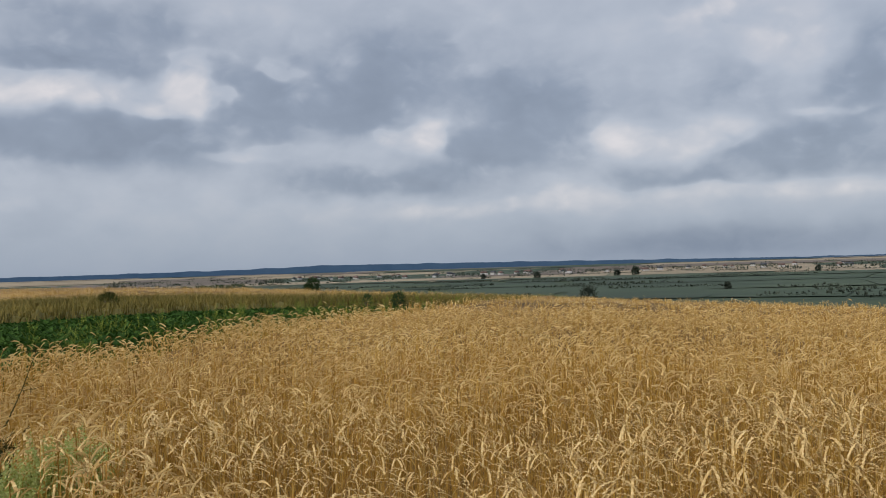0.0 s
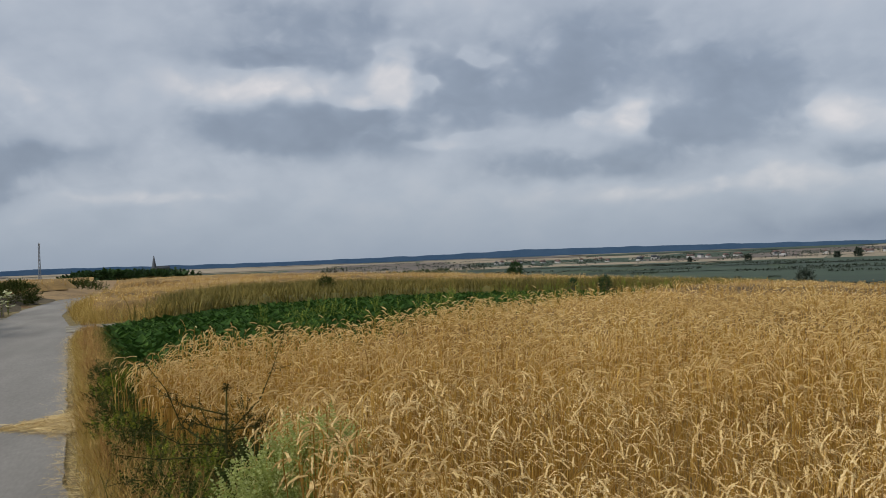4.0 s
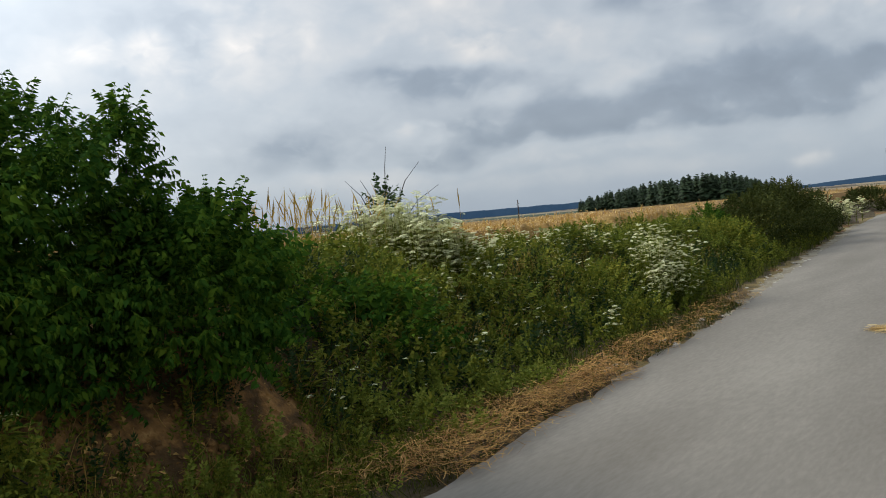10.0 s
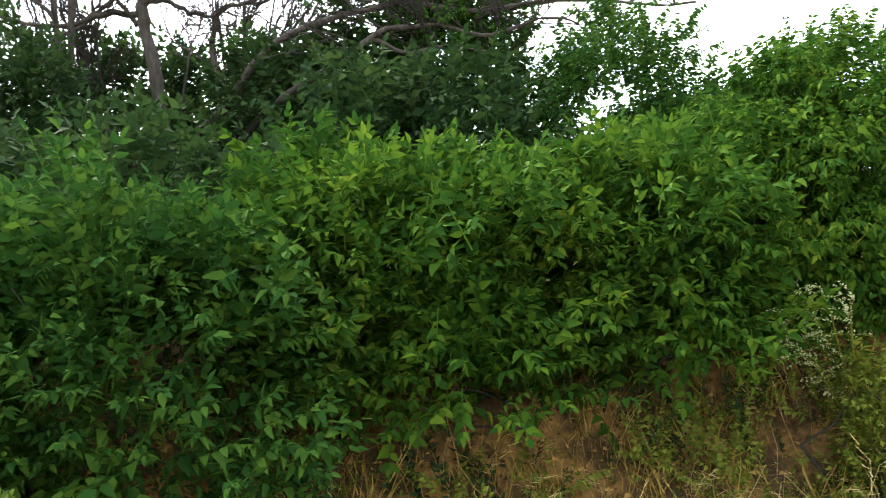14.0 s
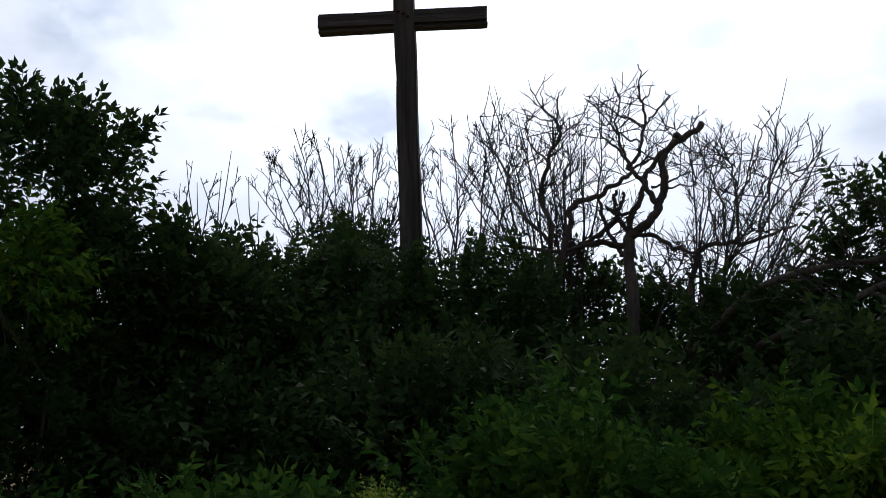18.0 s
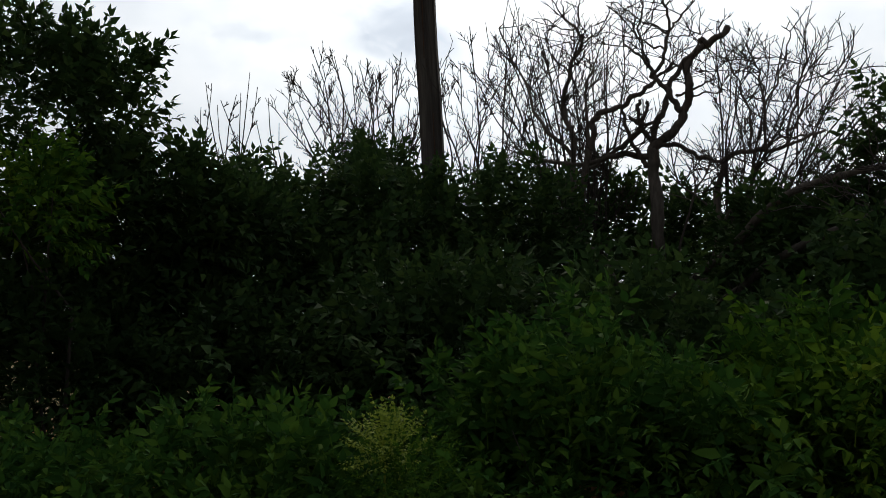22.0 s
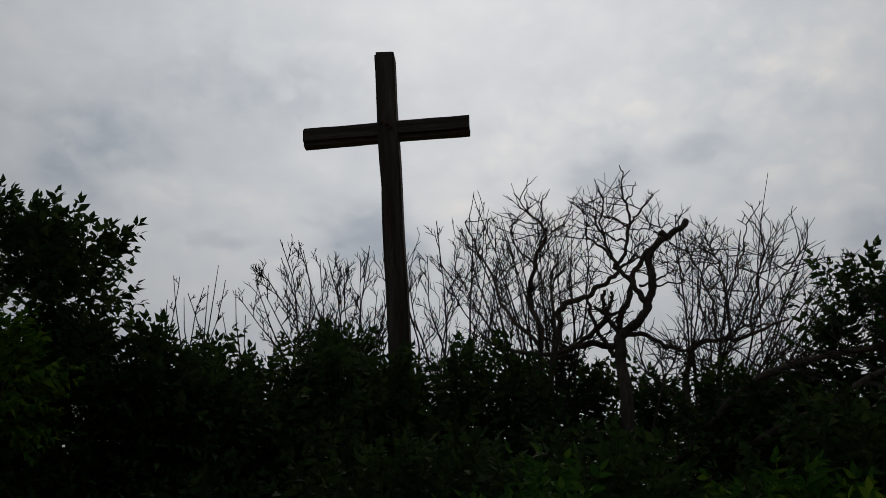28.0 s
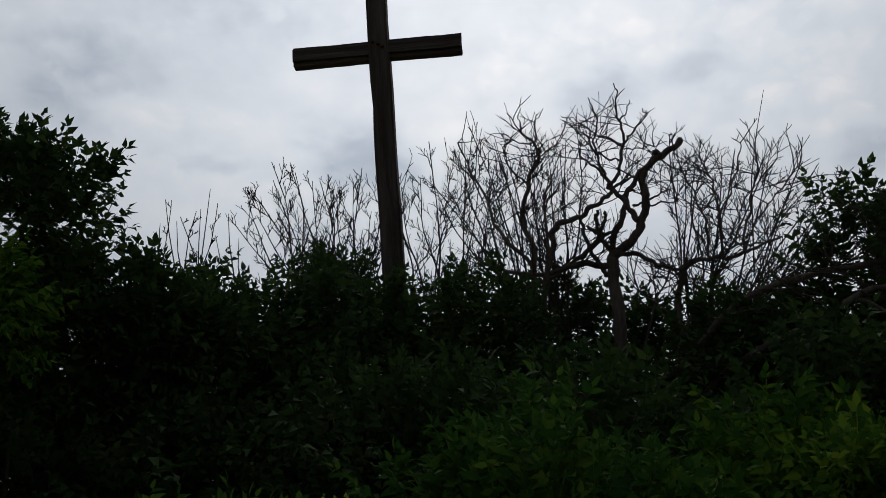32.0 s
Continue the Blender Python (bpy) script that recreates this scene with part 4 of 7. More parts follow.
# ---- the wooden cross ----
def beam(length, width, depth, along, seed, bevel=0.012, cuts=14, ragged_end=0.0):
    """A hewn beam with uneven faces, along z or x."""
    bm = bmesh.new()
    bmesh.ops.create_cube(bm, size=1)
    bmesh.ops.scale(bm, vec=(width, depth, length), verts=bm.verts)
    bmesh.ops.translate(bm, vec=(0, 0, length / 2), verts=bm.verts)
    long_edges = [e for e in bm.edges if abs(e.verts[0].co.z - e.verts[1].co.z) > length / 2]
    bmesh.ops.bevel(bm, geom=long_edges, offset=bevel, segments=2, affect="EDGES")
    long_edges = [e for e in bm.edges if abs(e.verts[0].co.z - e.verts[1].co.z) > length / 2]
    bmesh.ops.subdivide_edges(bm, edges=long_edges, cuts=cuts)
    for v in bm.verts:
        n = noise.noise_vector(Vector((v.co.x * 2 + seed, v.co.y * 2, v.co.z * 1.6)))
        fine = noise.noise_vector(Vector((v.co.x * 9 + seed, v.co.y * 9, v.co.z * 6)))
        v.co.x += 0.012 * n.x + 0.005 * fine.x
        v.co.y += 0.012 * n.y + 0.005 * fine.y
        if ragged_end and v.co.z > length - 0.01:
            v.co.z += ragged_end * noise.noise(Vector((v.co.x * 30, v.co.y * 30, seed)))
    if along == "x":
        bmesh.ops.rotate(bm, cent=(0, 0, 0), matrix=Matrix.Rotation(radians(90), 3, "Y"), verts=bm.verts)
        bmesh.ops.translate(bm, vec=(-length / 2, 0, 0), verts=bm.verts)
    return bm


CROSS_AZ = 100.5


def build_cross():
    x, y = -9.46, -3.44
    base = Matrix.Translation((x, y, float(land(x, y)) - 0.05)) @ pose(0, 0, 0, 0, 0, CROSS_AZ) @ pose(0, 0, 0, 0, CROSS_LEAN, 0)
    cross = thing("wayside_cross", base, "tall weathered dark wooden wayside cross leaning above the shrubs", "cross")
    post = part("post", beam(CROSS_TOP, 0.225, 0.22, "z", 3.0, 0.02, 22, ragged_end=0.05), M_oak, cross, "cracked squared oak post")
    arm = part("crossbeam", beam(1.9, 0.222, 0.2, "z", 8.0, 0.042, 18, 0.03), M_oak, cross, "hewn oak crossbeam")
    arm.matrix_local = pose(0, 0.02, CROSS_ARM - 0.02, 0, 91.2, 0) @ Matrix.Translation((0, 0, -0.98))
    for dx, dz in ((-0.06, 0.03), (0.05, -0.04), (0.0, 0.0)):
        bm = bmesh.new()
        bmesh.ops.create_cone(bm, cap_ends=True, segments=10, radius1=0.022, radius2=0.016, depth=0.03)
        bmesh.ops.rotate(bm, cent=(0, 0, 0), matrix=Matrix.Rotation(radians(90), 3, "X"), verts=bm.verts)
        bolt = part("bolt", bm, M_iron, cross, "rusty iron bolt head")
        bolt.matrix_local = pose(dx, -0.155, CROSS_ARM + dz)
    # long drying cracks in the post
    for z0, h, dx in ((3.0, 0.9, 0.03), (4.4, 0.7, -0.02), (1.9, 0.8, 0.0)):
        bm = bmesh.new()
        bmesh.ops.create_cube(bm, size=1)
        bmesh.ops.scale(bm, vec=(0.008, 0.02, h), verts=bm.verts)
        for v in bm.verts:
            v.co.x += 0.012 * (v.co.z > 0)
        ob = part("crack", bm, M_iron, cross, "dark drying crack")
        ob.matrix_local = pose(dx, -0.112, z0)


CROSS_LEAN, CROSS_TOP, CROSS_ARM = -5.6, 6.54, 5.57
build_cross()


# ---- shrubs ----
def foliage(blobs, count, kinds, low=0.8, high=1.25, shell=0.45, up=0.35, lump=0.22, seed=0.0, gaps=None):
    """Shoots over and inside rounded masses. blobs: centre and half sizes."""
    blobs = np.asarray(blobs, float)
    area = (blobs[:, 3] * blobs[:, 4] + blobs[:, 4] * blobs[:, 5] + blobs[:, 3] * blobs[:, 5])
    pick = RNG.choice(len(blobs), count, p=area / area.sum())
    d = unit(RNG.normal(size=(count, 3)))
    d[:, 2] = np.where(d[:, 2] < -0.72, -d[:, 2], d[:, 2])
    rad = 1 - shell * RNG.uniform(0, 1, count) ** 1.7
    rad = rad * (1 + lump * lumps(d * 2.2 + blobs[pick, :3], 1.0, seed) + 0.5 * lump * lumps(d * 5.5 + blobs[pick, :3], 1.0, seed + 5))
    p = blobs[pick, :3] + d * blobs[pick, 3:] * rad[:, None]
    keep = p[:, 2] > land(p[:, 0], p[:, 1]) + 0.12
    if gaps is not None:      # dark hollows between the boughs
        keep &= (lumps(p, 3.6, seed + 9) > gaps) | (rad < 0.72)
    p, d = p[keep], d[keep]
    n = len(p)
    along = unit(d * 0.8 + np.stack([RNG.normal(0, .45, n), RNG.normal(0, .45, n), RNG.normal(up, .4, n)], -1))
    top = unit(np.stack([RNG.normal(0, .3, n), RNG.normal(0, .3, n), np.ones(n)], -1) + 0.3 * d)
    return scatter(kinds, p, frames_of(along, top), RNG.uniform(low, high, n))


def branches(base, heads, r0=0.03, bow=0.25):
    out = []
    for h in heads:
        b, h = np.asarray(base, float) + RNG.normal(0, 0.12, 3) * (1, 1, 0), np.asarray(h, float)
        m = (b + h) / 2 + RNG.normal(0, bow * 0.5, 3) + (0, 0, 0.12)
        q = (m + h) / 2 + RNG.normal(0, bow * 0.25, 3)
        out.append(tube([b, (b + m) / 2 + RNG.normal(0, .04, 3), m, q, h], np.array((1, 0.85, 0.65, 0.45, 0.15)) * r0 * RNG.uniform(0.7, 1.2), 5))
    return join(out)


BROAD = [sprig(4, RNG.uniform(0.13, 0.2), 0.08, 0.25, 0.45, blade=fine_leaf) for _ in range(18)]
DROOPING = [sprig(5, RNG.uniform(0.13, 0.19), 0.064, 0.26, 0.95, top=False) for _ in range(18)]
THICK = [sprig(4, RNG.uniform(0.17, 0.25), 0.094, 0.3, 0.35) for _ in range(14)]
SMALL = [sprig(5, RNG.uniform(0.18, 0.26), 0.08, 0.28, 0.45, blade=kite) for _ in range(14)]
FINE = [sprig(6, RNG.uniform(0.2, 0.3), 0.048, 0.34, 0.3, blade=kite) for _ in range(10)]


def shrub(label, blobs, count, kinds, mat, stems=9, group="", **more):
    blobs = np.asarray(blobs, float)
    c = blobs[:, :3].mean(0)
    g = float(land(c[0], c[1]))
    ob = thing("shrub", pose(c[0], c[1], g), label, "shrub", group)
    org = np.array((c[0], c[1], g))
    v, f = foliage(blobs, count, kinds, **more)
    tagged(part("foliage", (v - org, f), mat, ob), kind="stuff")
    for b in blobs:
        for _ in range(max(2, stems // len(blobs))):
            part("stem", branches((-0.35, 0, -0.1), [b[:3] - org + RNG.uniform(-0.7, 0.7, 3) * b[3:]], 0.014), M_twig, ob)
    return ob


ROW = "shrubs along the bank"
LILAC = "dense broad-leaved green shrub overhanging the sandy bank"
shrub(LILAC, [(-5.0, 3.95, 1.3, 0.62, 0.55, 0.62)], 1900, DROOPING, M_leaf, group=ROW, lump=0.42, gaps=-0.3, seed=1)
shrub("tall broad-leaved green shrub with upright leafy shoots", [(-5.65, 2.95, 1.54, 0.95, 0.85, 0.98), (-5.4, 2.3, 1.38, 0.87, 0.85, 0.74)], 6200, DROOPING, M_leaf, group=ROW, lump=0.42, gaps=-0.3, up=0.15, seed=2)
shrub(LILAC, [(-5.2, 1.3, 1.4, 0.88, 0.95, 0.64)], 2700, BROAD, M_leaf, group=ROW, lump=0.42, gaps=-0.14, seed=3)
shrub(LILAC, [(-5.15, 0.1, 1.42, 0.93, 1.0, 0.7)], 3000, BROAD, M_leaf, group=ROW, lump=0.42, gaps=-0.14, seed=4)
# these three stand in shade, put into their leaf colour
shrub(LILAC, [(-4.72, -1.25, 1.17, 0.98, 1.05, 0.8)], 3300, BROAD, M_leafcool, group=ROW, lump=0.42, gaps=-0.14, seed=5)
shrub(LILAC, [(-4.25, -2.6, 0.85, 1.0, 1.0, 0.75)], 2500, BROAD, M_leafcool, group=ROW, lump=0.42, gaps=-0.14, seed=6)
shrub(LILAC, [(-3.9, -4.0, 0.75, 1.0, 1.0, 0.75)], 1800, BROAD, M_leafcool, group=ROW, lump=0.42, gaps=-0.14, seed=7)
shrub(LILAC, [(-4.66, 1.55, 1.06, 0.36, 0.6, 0.28), (-4.54, 0.4, 1.03, 0.36, 0.65, 0.3)], 560, BROAD, M_leaf, group=ROW, lump=0.42, gaps=-0.14, seed=9)
shrub("low leafy bush where the shrubs run out into weeds", [(-5.9, 5.2, 0.95, 0.7, 0.75, 0.6), (-5.6, 6.4, 0.6, 0.6, 0.8, 0.5)], 1100, SMALL, M_leaf, group=ROW, seed=8)
shrub("upright leafy shoot standing above the shrub row", [(-5.12, 3.62, 2.12, 0.17, 0.17, 0.45)], 210, DROOPING, M_leaf, 3, group=ROW, up=0.1, seed=12)
BACK = "taller shrubs behind"
DARK = "tall dark green shrub in the thicket round the cross"
for i, (blobs, count) in enumerate((
        ([(-6.6, -2.6, 1.7, 1.2, 1.2, 0.9), (-6.3, -1.2, 1.7, 0.9, 1.0, 0.8)], 2200),
        ([(-8.0, -3.6, 2.45, 0.9, 0.75, 1.2)], 1700),
        ([(-8.2, -2.55, 2.3, 1.1, 0.85, 1.3)], 1700),
        ([(-8.4, 0.1, 2.2, 1.1, 0.95, 1.2)], 1500),
        ([(-7.2, 0.6, 1.9, 1.1, 1.2, 1.1)], 1700),
        ([(-8.3, 1.25, 2.6, 0.9, 0.85, 1.4)], 1050),
        ([(-7.9, 2.55, 2.2, 1.0, 0.9, 1.15)], 950),
        ([(-6.7, -4.4, 1.9, 1.1, 1.0, 1.35), (-6.0, -3.9, 1.3, 0.9, 0.9, 0.9)], 2600),
        ([(-5.45, -5.4, 3.25, 0.8, 0.6, 0.95), (-5.85, -4.95, 3.6, 0.3, 0.27, 0.55), (-5.85, -4.85, 2.5, 0.6, 0.5, 0.8), (-6.1, -4.5, 2.9, 0.42, 0.3, 0.45), (-6.35, -4.2, 2.75, 0.35, 0.3, 0.35), (-5.3, -4.9, 1.4, 1.0, 0.9, 0.9)], 3700),
        ([(-5.0, -5.9, 1.4, 1.3, 1.2, 1.3)], 1200),
        ([(-7.5, -4.5, 2.45, 1.0, 0.8, 1.1)], 1400),
        ([(-10.4, -1.5, 2.4, 0.8, 1.1, 1.45), (-10.3, -0.1, 2.2, 0.8, 1.0, 1.15)], 1800),
        ([(-10.0, -2.1, 2.9, 0.6, 0.75, 1.1)], 900),
        ([(-9.9, -0.85, 2.75, 0.5, 0.65, 0.95)], 700),
        ([(-8.4, 1.15, 3.3, 0.6, 0.6, 1.0)], 480),
        ([(-6.3, -5.6, 1.9, 1.0, 0.8, 1.4)], 1000),
        ([(-8.6, -4.1, 3.3, 0.55, 0.52, 0.75)], 480),
        ([(-8.3, 0.6, 3.55, 0.42, 0.52, 0.76)], 340),
        ([(-8.2, -0.45, 2.85, 0.5, 0.42, 0.52)], 240))):
    light = blobs[0][1] > 1.0
    shrub("tall mid-green shrub behind the shrub row" if light else DARK, blobs, int(count * (2.2 if light else 0.85)), DROOPING if light else THICK, M_leafcool if light else M_thicket, group=BACK, gaps=-0.2, lump=0.42 if light else 0.22, seed=10 + i)
shrub("mid-green shrub behind the shrub row", [(-7.2, 2.75, 1.75, 0.85, 0.75, 0.72)], 2700, DROOPING, M_leafcool, group=BACK, gaps=-0.2, lump=0.45, seed=31)
for sx, sy, sz, sr, sh in ((-7.2, -4.9, 1.6, 1.0, 1.3), (-7.3, -3.4, 1.6, 1.0, 1.4), (-7.4, -1.4, 1.3, 1.0, 1.1), (-7.0, -0.3, 1.4, 0.9, 1.1), (-8.6, 0.7, 1.6, 1.0, 1.4), (-9.3, -3.0, 2.0, 1.0, 1.2), (-9.3, -4.6, 1.8, 1.1, 1.3), (-9.4, -0.9, 1.9, 1.1, 1.3)):
    shrub("dark undergrowth filling the thicket", [(sx, sy, sz, sr, sr, sh)], 650, THICK, M_thicket, 4, group=BACK, shell=0.7, seed=sx)
shrub("small yellow-green shrub at the edge of the thicket", [(-4.7, -4.6, 2.7, 0.36, 0.34, 0.33)], 110, SMALL, M_leaf, 3, seed=30)


# ---- bare and dead growth ----
def bare_top(y):
    """How high the leafless thicket reaches along its length."""
    return np.interp(y, (-6.6, -6.05, -5.85, -5.6, -5.2, -4.4, -3.95, -3.6, -3.2, -2.9, -2.6, -2.25, -2.0, -1.75, -1.3, -1.05, -0.7, -0.35, -0.1, 0.4, 0.9),
                     (5.15, 5.2, 4.9, 5.3, 5.42, 5.4, 5.32, 5.4, 5.58, 5.62, 5.5, 5.75, 5.45, 5.7, 5.87, 5.6, 5.4, 5.2, 5.32, 5.2, 5.05))


def twig(p, d, length, radius, out, depth, up=0.25):
    """A thin crooked shoot that stays under the top of the thicket, with side shoots."""
    p, d = np.asarray(p, float), unit(np.asarray(d, float))
    n = 3 if depth == 0 else 5
    lid = RNG.normal(-0.05, 0.14)
    pts, dirs = [p], [d]
    for _ in range(n):
        d = unit(d + RNG.normal(0, 0.085, 3) * (0.7, 1, 1) + (0, 0, up * 0.15))
        q = p + d * length / n
        if q[2] > bare_top(q[1]) + lid:
            break
        p = q
        pts.append(p)
        dirs.append(d)
    if len(pts) < 2:
        return
    out.append(tube(pts, np.linspace(radius, max(radius * 0.5, 0.0031), len(pts)), 4 if radius > 0.009 else 3, cap=False))
    if depth == 0:
        return
    side = RNG.choice((-1, 1))
    for k in range(1, len(pts)):
        for _ in range(int(RNG.uniform() < 0.6)):
            side = -side
            t = dirs[k]
            across = unit(np.array((RNG.normal(0, 0.5), t[2], -t[1]))) * side
            nd = t + across * RNG.uniform(0.35, 0.8) + (0, 0, 0.25)
            twig(pts[k], nd, length * RNG.uniform(0.4, 0.7), max(radius * 0.72, 0.0044), out, depth - 1, up)


def crooked(points, r0, r1, bend=0.02, sides=7):
    pts = np.array(points, float)
    t = np.linspace(0, len(pts) - 1, 5 * len(pts))
    fine = np.stack([np.interp(t, np.arange(len(pts)), pts[:, c]) for c in range(3)], -1)
    fine[1:-1] += RNG.normal(0, bend, (len(fine) - 2, 3))
    for _ in range(2):
        fine[1:-1] = (fine[:-2] + 2 * fine[1:-1] + fine[2:]) / 4
    return fine, tube(fine, np.linspace(r0, r1, len(fine)) * RNG.uniform(0.85, 1.15, len(fine)), sides)


def build_dead_tree():
    bx, by = -9.2, -1.36
    g = float(land(bx, by))
    tree = thing("dead_tree", pose(bx, by, g), "dead leafless tree with a crooked broken limb", "tree")
    org = np.array((bx, by, g))
    fork = (-9.2, -1.45, 4.08)

    def piece(name, points, r0, r1, label, sprays=0, size=0.35, mat=M_bark):
        fine, (v, f) = crooked(points, r0, r1)
        ob = part(name, (v - org, f), mat, tree, label, smooth=True)
        out = []
        for _ in range(int(sprays * 0.9)):
            k = RNG.integers(len(fine) // 3, len(fine))
            twig(fine[k], (RNG.normal(0, 0.3), RNG.normal(0, 0.8), RNG.uniform(0.1, 1.0)), size * RNG.uniform(0.8, 1.5), 0.0074, out, 2 if size > 0.3 else 1)
        if out:
            v, f = join(out)
            tagged(part("twig_spray", (v - org, f), M_twig, ob, "fine bare twigs"), kind="stuff")

    def limb(label, r0, r1, sprays, size, *points, x=-9.2):
        piece("limb", [(x, *p) for p in points], r0, r1, label, sprays, size)

    piece("trunk", [(bx, by, g - 0.1), (-9.18, -1.34, 2.3), (-9.2, -1.38, 3.3), (-9.2, -1.42, 3.82), fork], 0.075, 0.055, "grey barked trunk")
    # the heavy crooked limb, broken off at its end, and the stems that cross it
    limb("crooked broken limb", 0.048, 0.03, 4, 0.3, (-1.44, 4.06), (-1.29, 4.2), (-1.21, 4.31), (-1.17, 4.45), (-1.11, 4.59), (-1.12, 4.71), (-1.14, 4.85), (-1.08, 4.97), (-0.94, 5.08), (-0.83, 5.16), (-0.76, 5.24))
    limb("broken stub", 0.026, 0.03, 0, 0.3, (-0.94, 5.08), (-0.99, 5.11), (-1.02, 5.12))
    limb("dead limb crossing the fork", 0.032, 0.009, 7, 0.34, (-1.18, 4.44), (-1.25, 4.55), (-1.33, 4.66), (-1.44, 4.79), (-1.48, 4.89), (-1.55, 4.96), (-1.63, 5.06), (-1.73, 5.14))
    limb("second stem of the dead tree", 0.032, 0.022, 2, 0.3, (-1.46, 4.08), (-1.41, 4.26), (-1.35, 4.43), (-1.31, 4.6), (-1.26, 4.74), (-1.19, 4.88), (-1.06, 5.0))
    limb("thin dead limb", 0.015, 0.006, 4, 0.28, (-1.12, 4.62), (-1.01, 4.69), (-0.86, 4.74))
    limb("thin dead limb", 0.013, 0.006, 5, 0.3, (-1.23, 4.6), (-1.13, 4.61), (-0.96, 4.59), (-0.8, 4.6))
    limb("thin dead limb", 0.018, 0.01, 2, 0.25, (-1.48, 4.8), (-1.36, 4.81), (-1.21, 4.89))
    # the crown of upright branches
    limb("upright dead branch", 0.021, 0.006, 8, 0.3, (-1.46, 4.82), (-1.39, 4.87), (-1.34, 5.01), (-1.3, 5.19), (-1.31, 5.34), (-1.33, 5.5), (-1.37, 5.62), (-1.34, 5.78), (-1.38, 5.9))
    limb("dead branch", 0.013, 0.005, 6, 0.26, (-1.3, 5.25), (-1.21, 5.33), (-1.14, 5.43), (-1.07, 5.51), (-1.1, 5.6))
    limb("dead branch", 0.01, 0.004, 4, 0.22, (-1.33, 5.5), (-1.26, 5.58), (-1.23, 5.7))
    limb("dead branch", 0.011, 0.004, 9, 0.28, (-1.3, 5.22), (-1.43, 5.29), (-1.54, 5.36), (-1.66, 5.46), (-1.77, 5.56), (-1.92, 5.6))
    limb("dead branch", 0.011, 0.004, 8, 0.28, (-1.32, 5.04), (-1.49, 5.11), (-1.6, 5.21), (-1.74, 5.28), (-1.92, 5.36))
    limb("upright dead branch", 0.014, 0.005, 8, 0.3, (-1.49, 4.92), (-1.56, 5.11), (-1.6, 5.3), (-1.54, 5.48), (-1.6, 5.64), (-1.64, 5.77))
    limb("thin dead branch", 0.008, 0.004, 5, 0.22, (-1.3, 5.18), (-1.18, 5.18), (-1.05, 5.2), (-0.88, 5.23))
    # limbs low down to both sides
    limb("long arching dead limb", 0.034, 0.022, 9, 0.36, (-2.1, 3.6), (-2.05, 4.03), (-2.02, 4.23), (-2.01, 4.37), (-1.97, 4.44), (-1.8, 4.48), (-1.71, 4.54), (-1.61, 4.61), (-1.5, 4.68), (-1.42, 4.74))
    limb("broken upright stub", 0.02, 0.016, 0, 0.3, (-1.56, 4.3), (-1.58, 4.47), (-1.57, 4.57))
    limb("broken upright stub", 0.022, 0.014, 0, 0.3, (-1.55, 4.36), (-1.51, 4.48), (-1.49, 4.55))
    limb("low dead limb", 0.02, 0.016, 3, 0.3, (-1.37, 4.34), (-1.5, 4.31), (-1.58, 4.34), (-1.67, 4.41))
    limb("low dead limb", 0.028, 0.018, 3, 0.3, (-1.43, 4.12), (-1.55, 4.28), (-1.59, 4.38))
    limb("low dead limb", 0.034, 0.014, 9, 0.36, (-1.46, 4.0), (-1.72, 4.05), (-1.89, 3.99), (-2.08, 3.93), (-2.5, 3.98), (-2.8, 4.15))
    limb("low dead limb", 0.03, 0.016, 5, 0.34, (-1.56, 4.29), (-1.67, 4.16), (-1.81, 4.05), (-1.92, 3.97), (-2.3, 3.8))
    limb("low dead limb", 0.027, 0.014, 6, 0.34, (-1.5, 3.9), (-1.55, 4.01), (-1.66, 4.21), (-1.72, 4.36), (-1.72, 4.5))
    limb("long low dead limb", 0.024, 0.016, 4, 0.3, (-1.42, 4.07), (-1.27, 4.12), (-1.13, 4.08), (-1.01, 3.97), (-0.88, 3.94), (-0.79, 3.92))
    limb("bowed dead limb", 0.032, 0.012, 9, 0.34, (-0.86, 3.3), (-0.82, 3.75), (-0.79, 3.94), (-0.72, 4.01), (-0.57, 4.02), (-0.39, 4.03), (-0.26, 4.04), (-0.11, 4.12), (0.1, 4.2))
    limb("thin dead limb", 0.014, 0.008, 6, 0.3, (-0.46, 4.04), (-0.41, 4.13), (-0.26, 4.11), (-0.06, 4.15))
    # a second, slighter stem towards the cross
    limb("slender dead stem", 0.036, 0.006, 12, 0.34, (-2.15, 2.8), (-2.19, 3.83), (-2.2, 4.12), (-2.27, 4.41), (-2.32, 4.65), (-2.26, 4.85), (-2.18, 5.06), (-2.15, 5.21), (-2.21, 5.34), (-2.33, 5.47), (-2.48, 5.68))
    limb("dead branch", 0.011, 0.004, 6, 0.26, (-2.18, 5.09), (-2.09, 5.21), (-1.97, 5.26), (-1.94, 5.35))
    limb("dead branch", 0.01, 0.004, 5, 0.24, (-2.15, 5.21), (-2.18, 5.4), (-2.19, 5.56), (-2.14, 5.62))
    limb("dead branch", 0.012, 0.004, 7, 0.3, (-2.26, 4.85), (-2.41, 5.01), (-2.5, 5.2), (-2.53, 5.3))
    limb("dead branch", 0.008, 0.004, 4, 0.22, (-2.33, 5.47), (-2.35, 5.6), (-2.35, 5.76))
    limb("dead branch", 0.009, 0.004, 5, 0.24, (-2.21, 5.34), (-2.38, 5.35), (-2.54, 5.45))
    limb("slender dead limb", 0.022, 0.007, 9, 0.32, (-2.1, 3.6), (-2.08, 4.06), (-2.07, 4.37), (-2.1, 4.64), (-2.09, 4.81), (-2.0, 4.99))
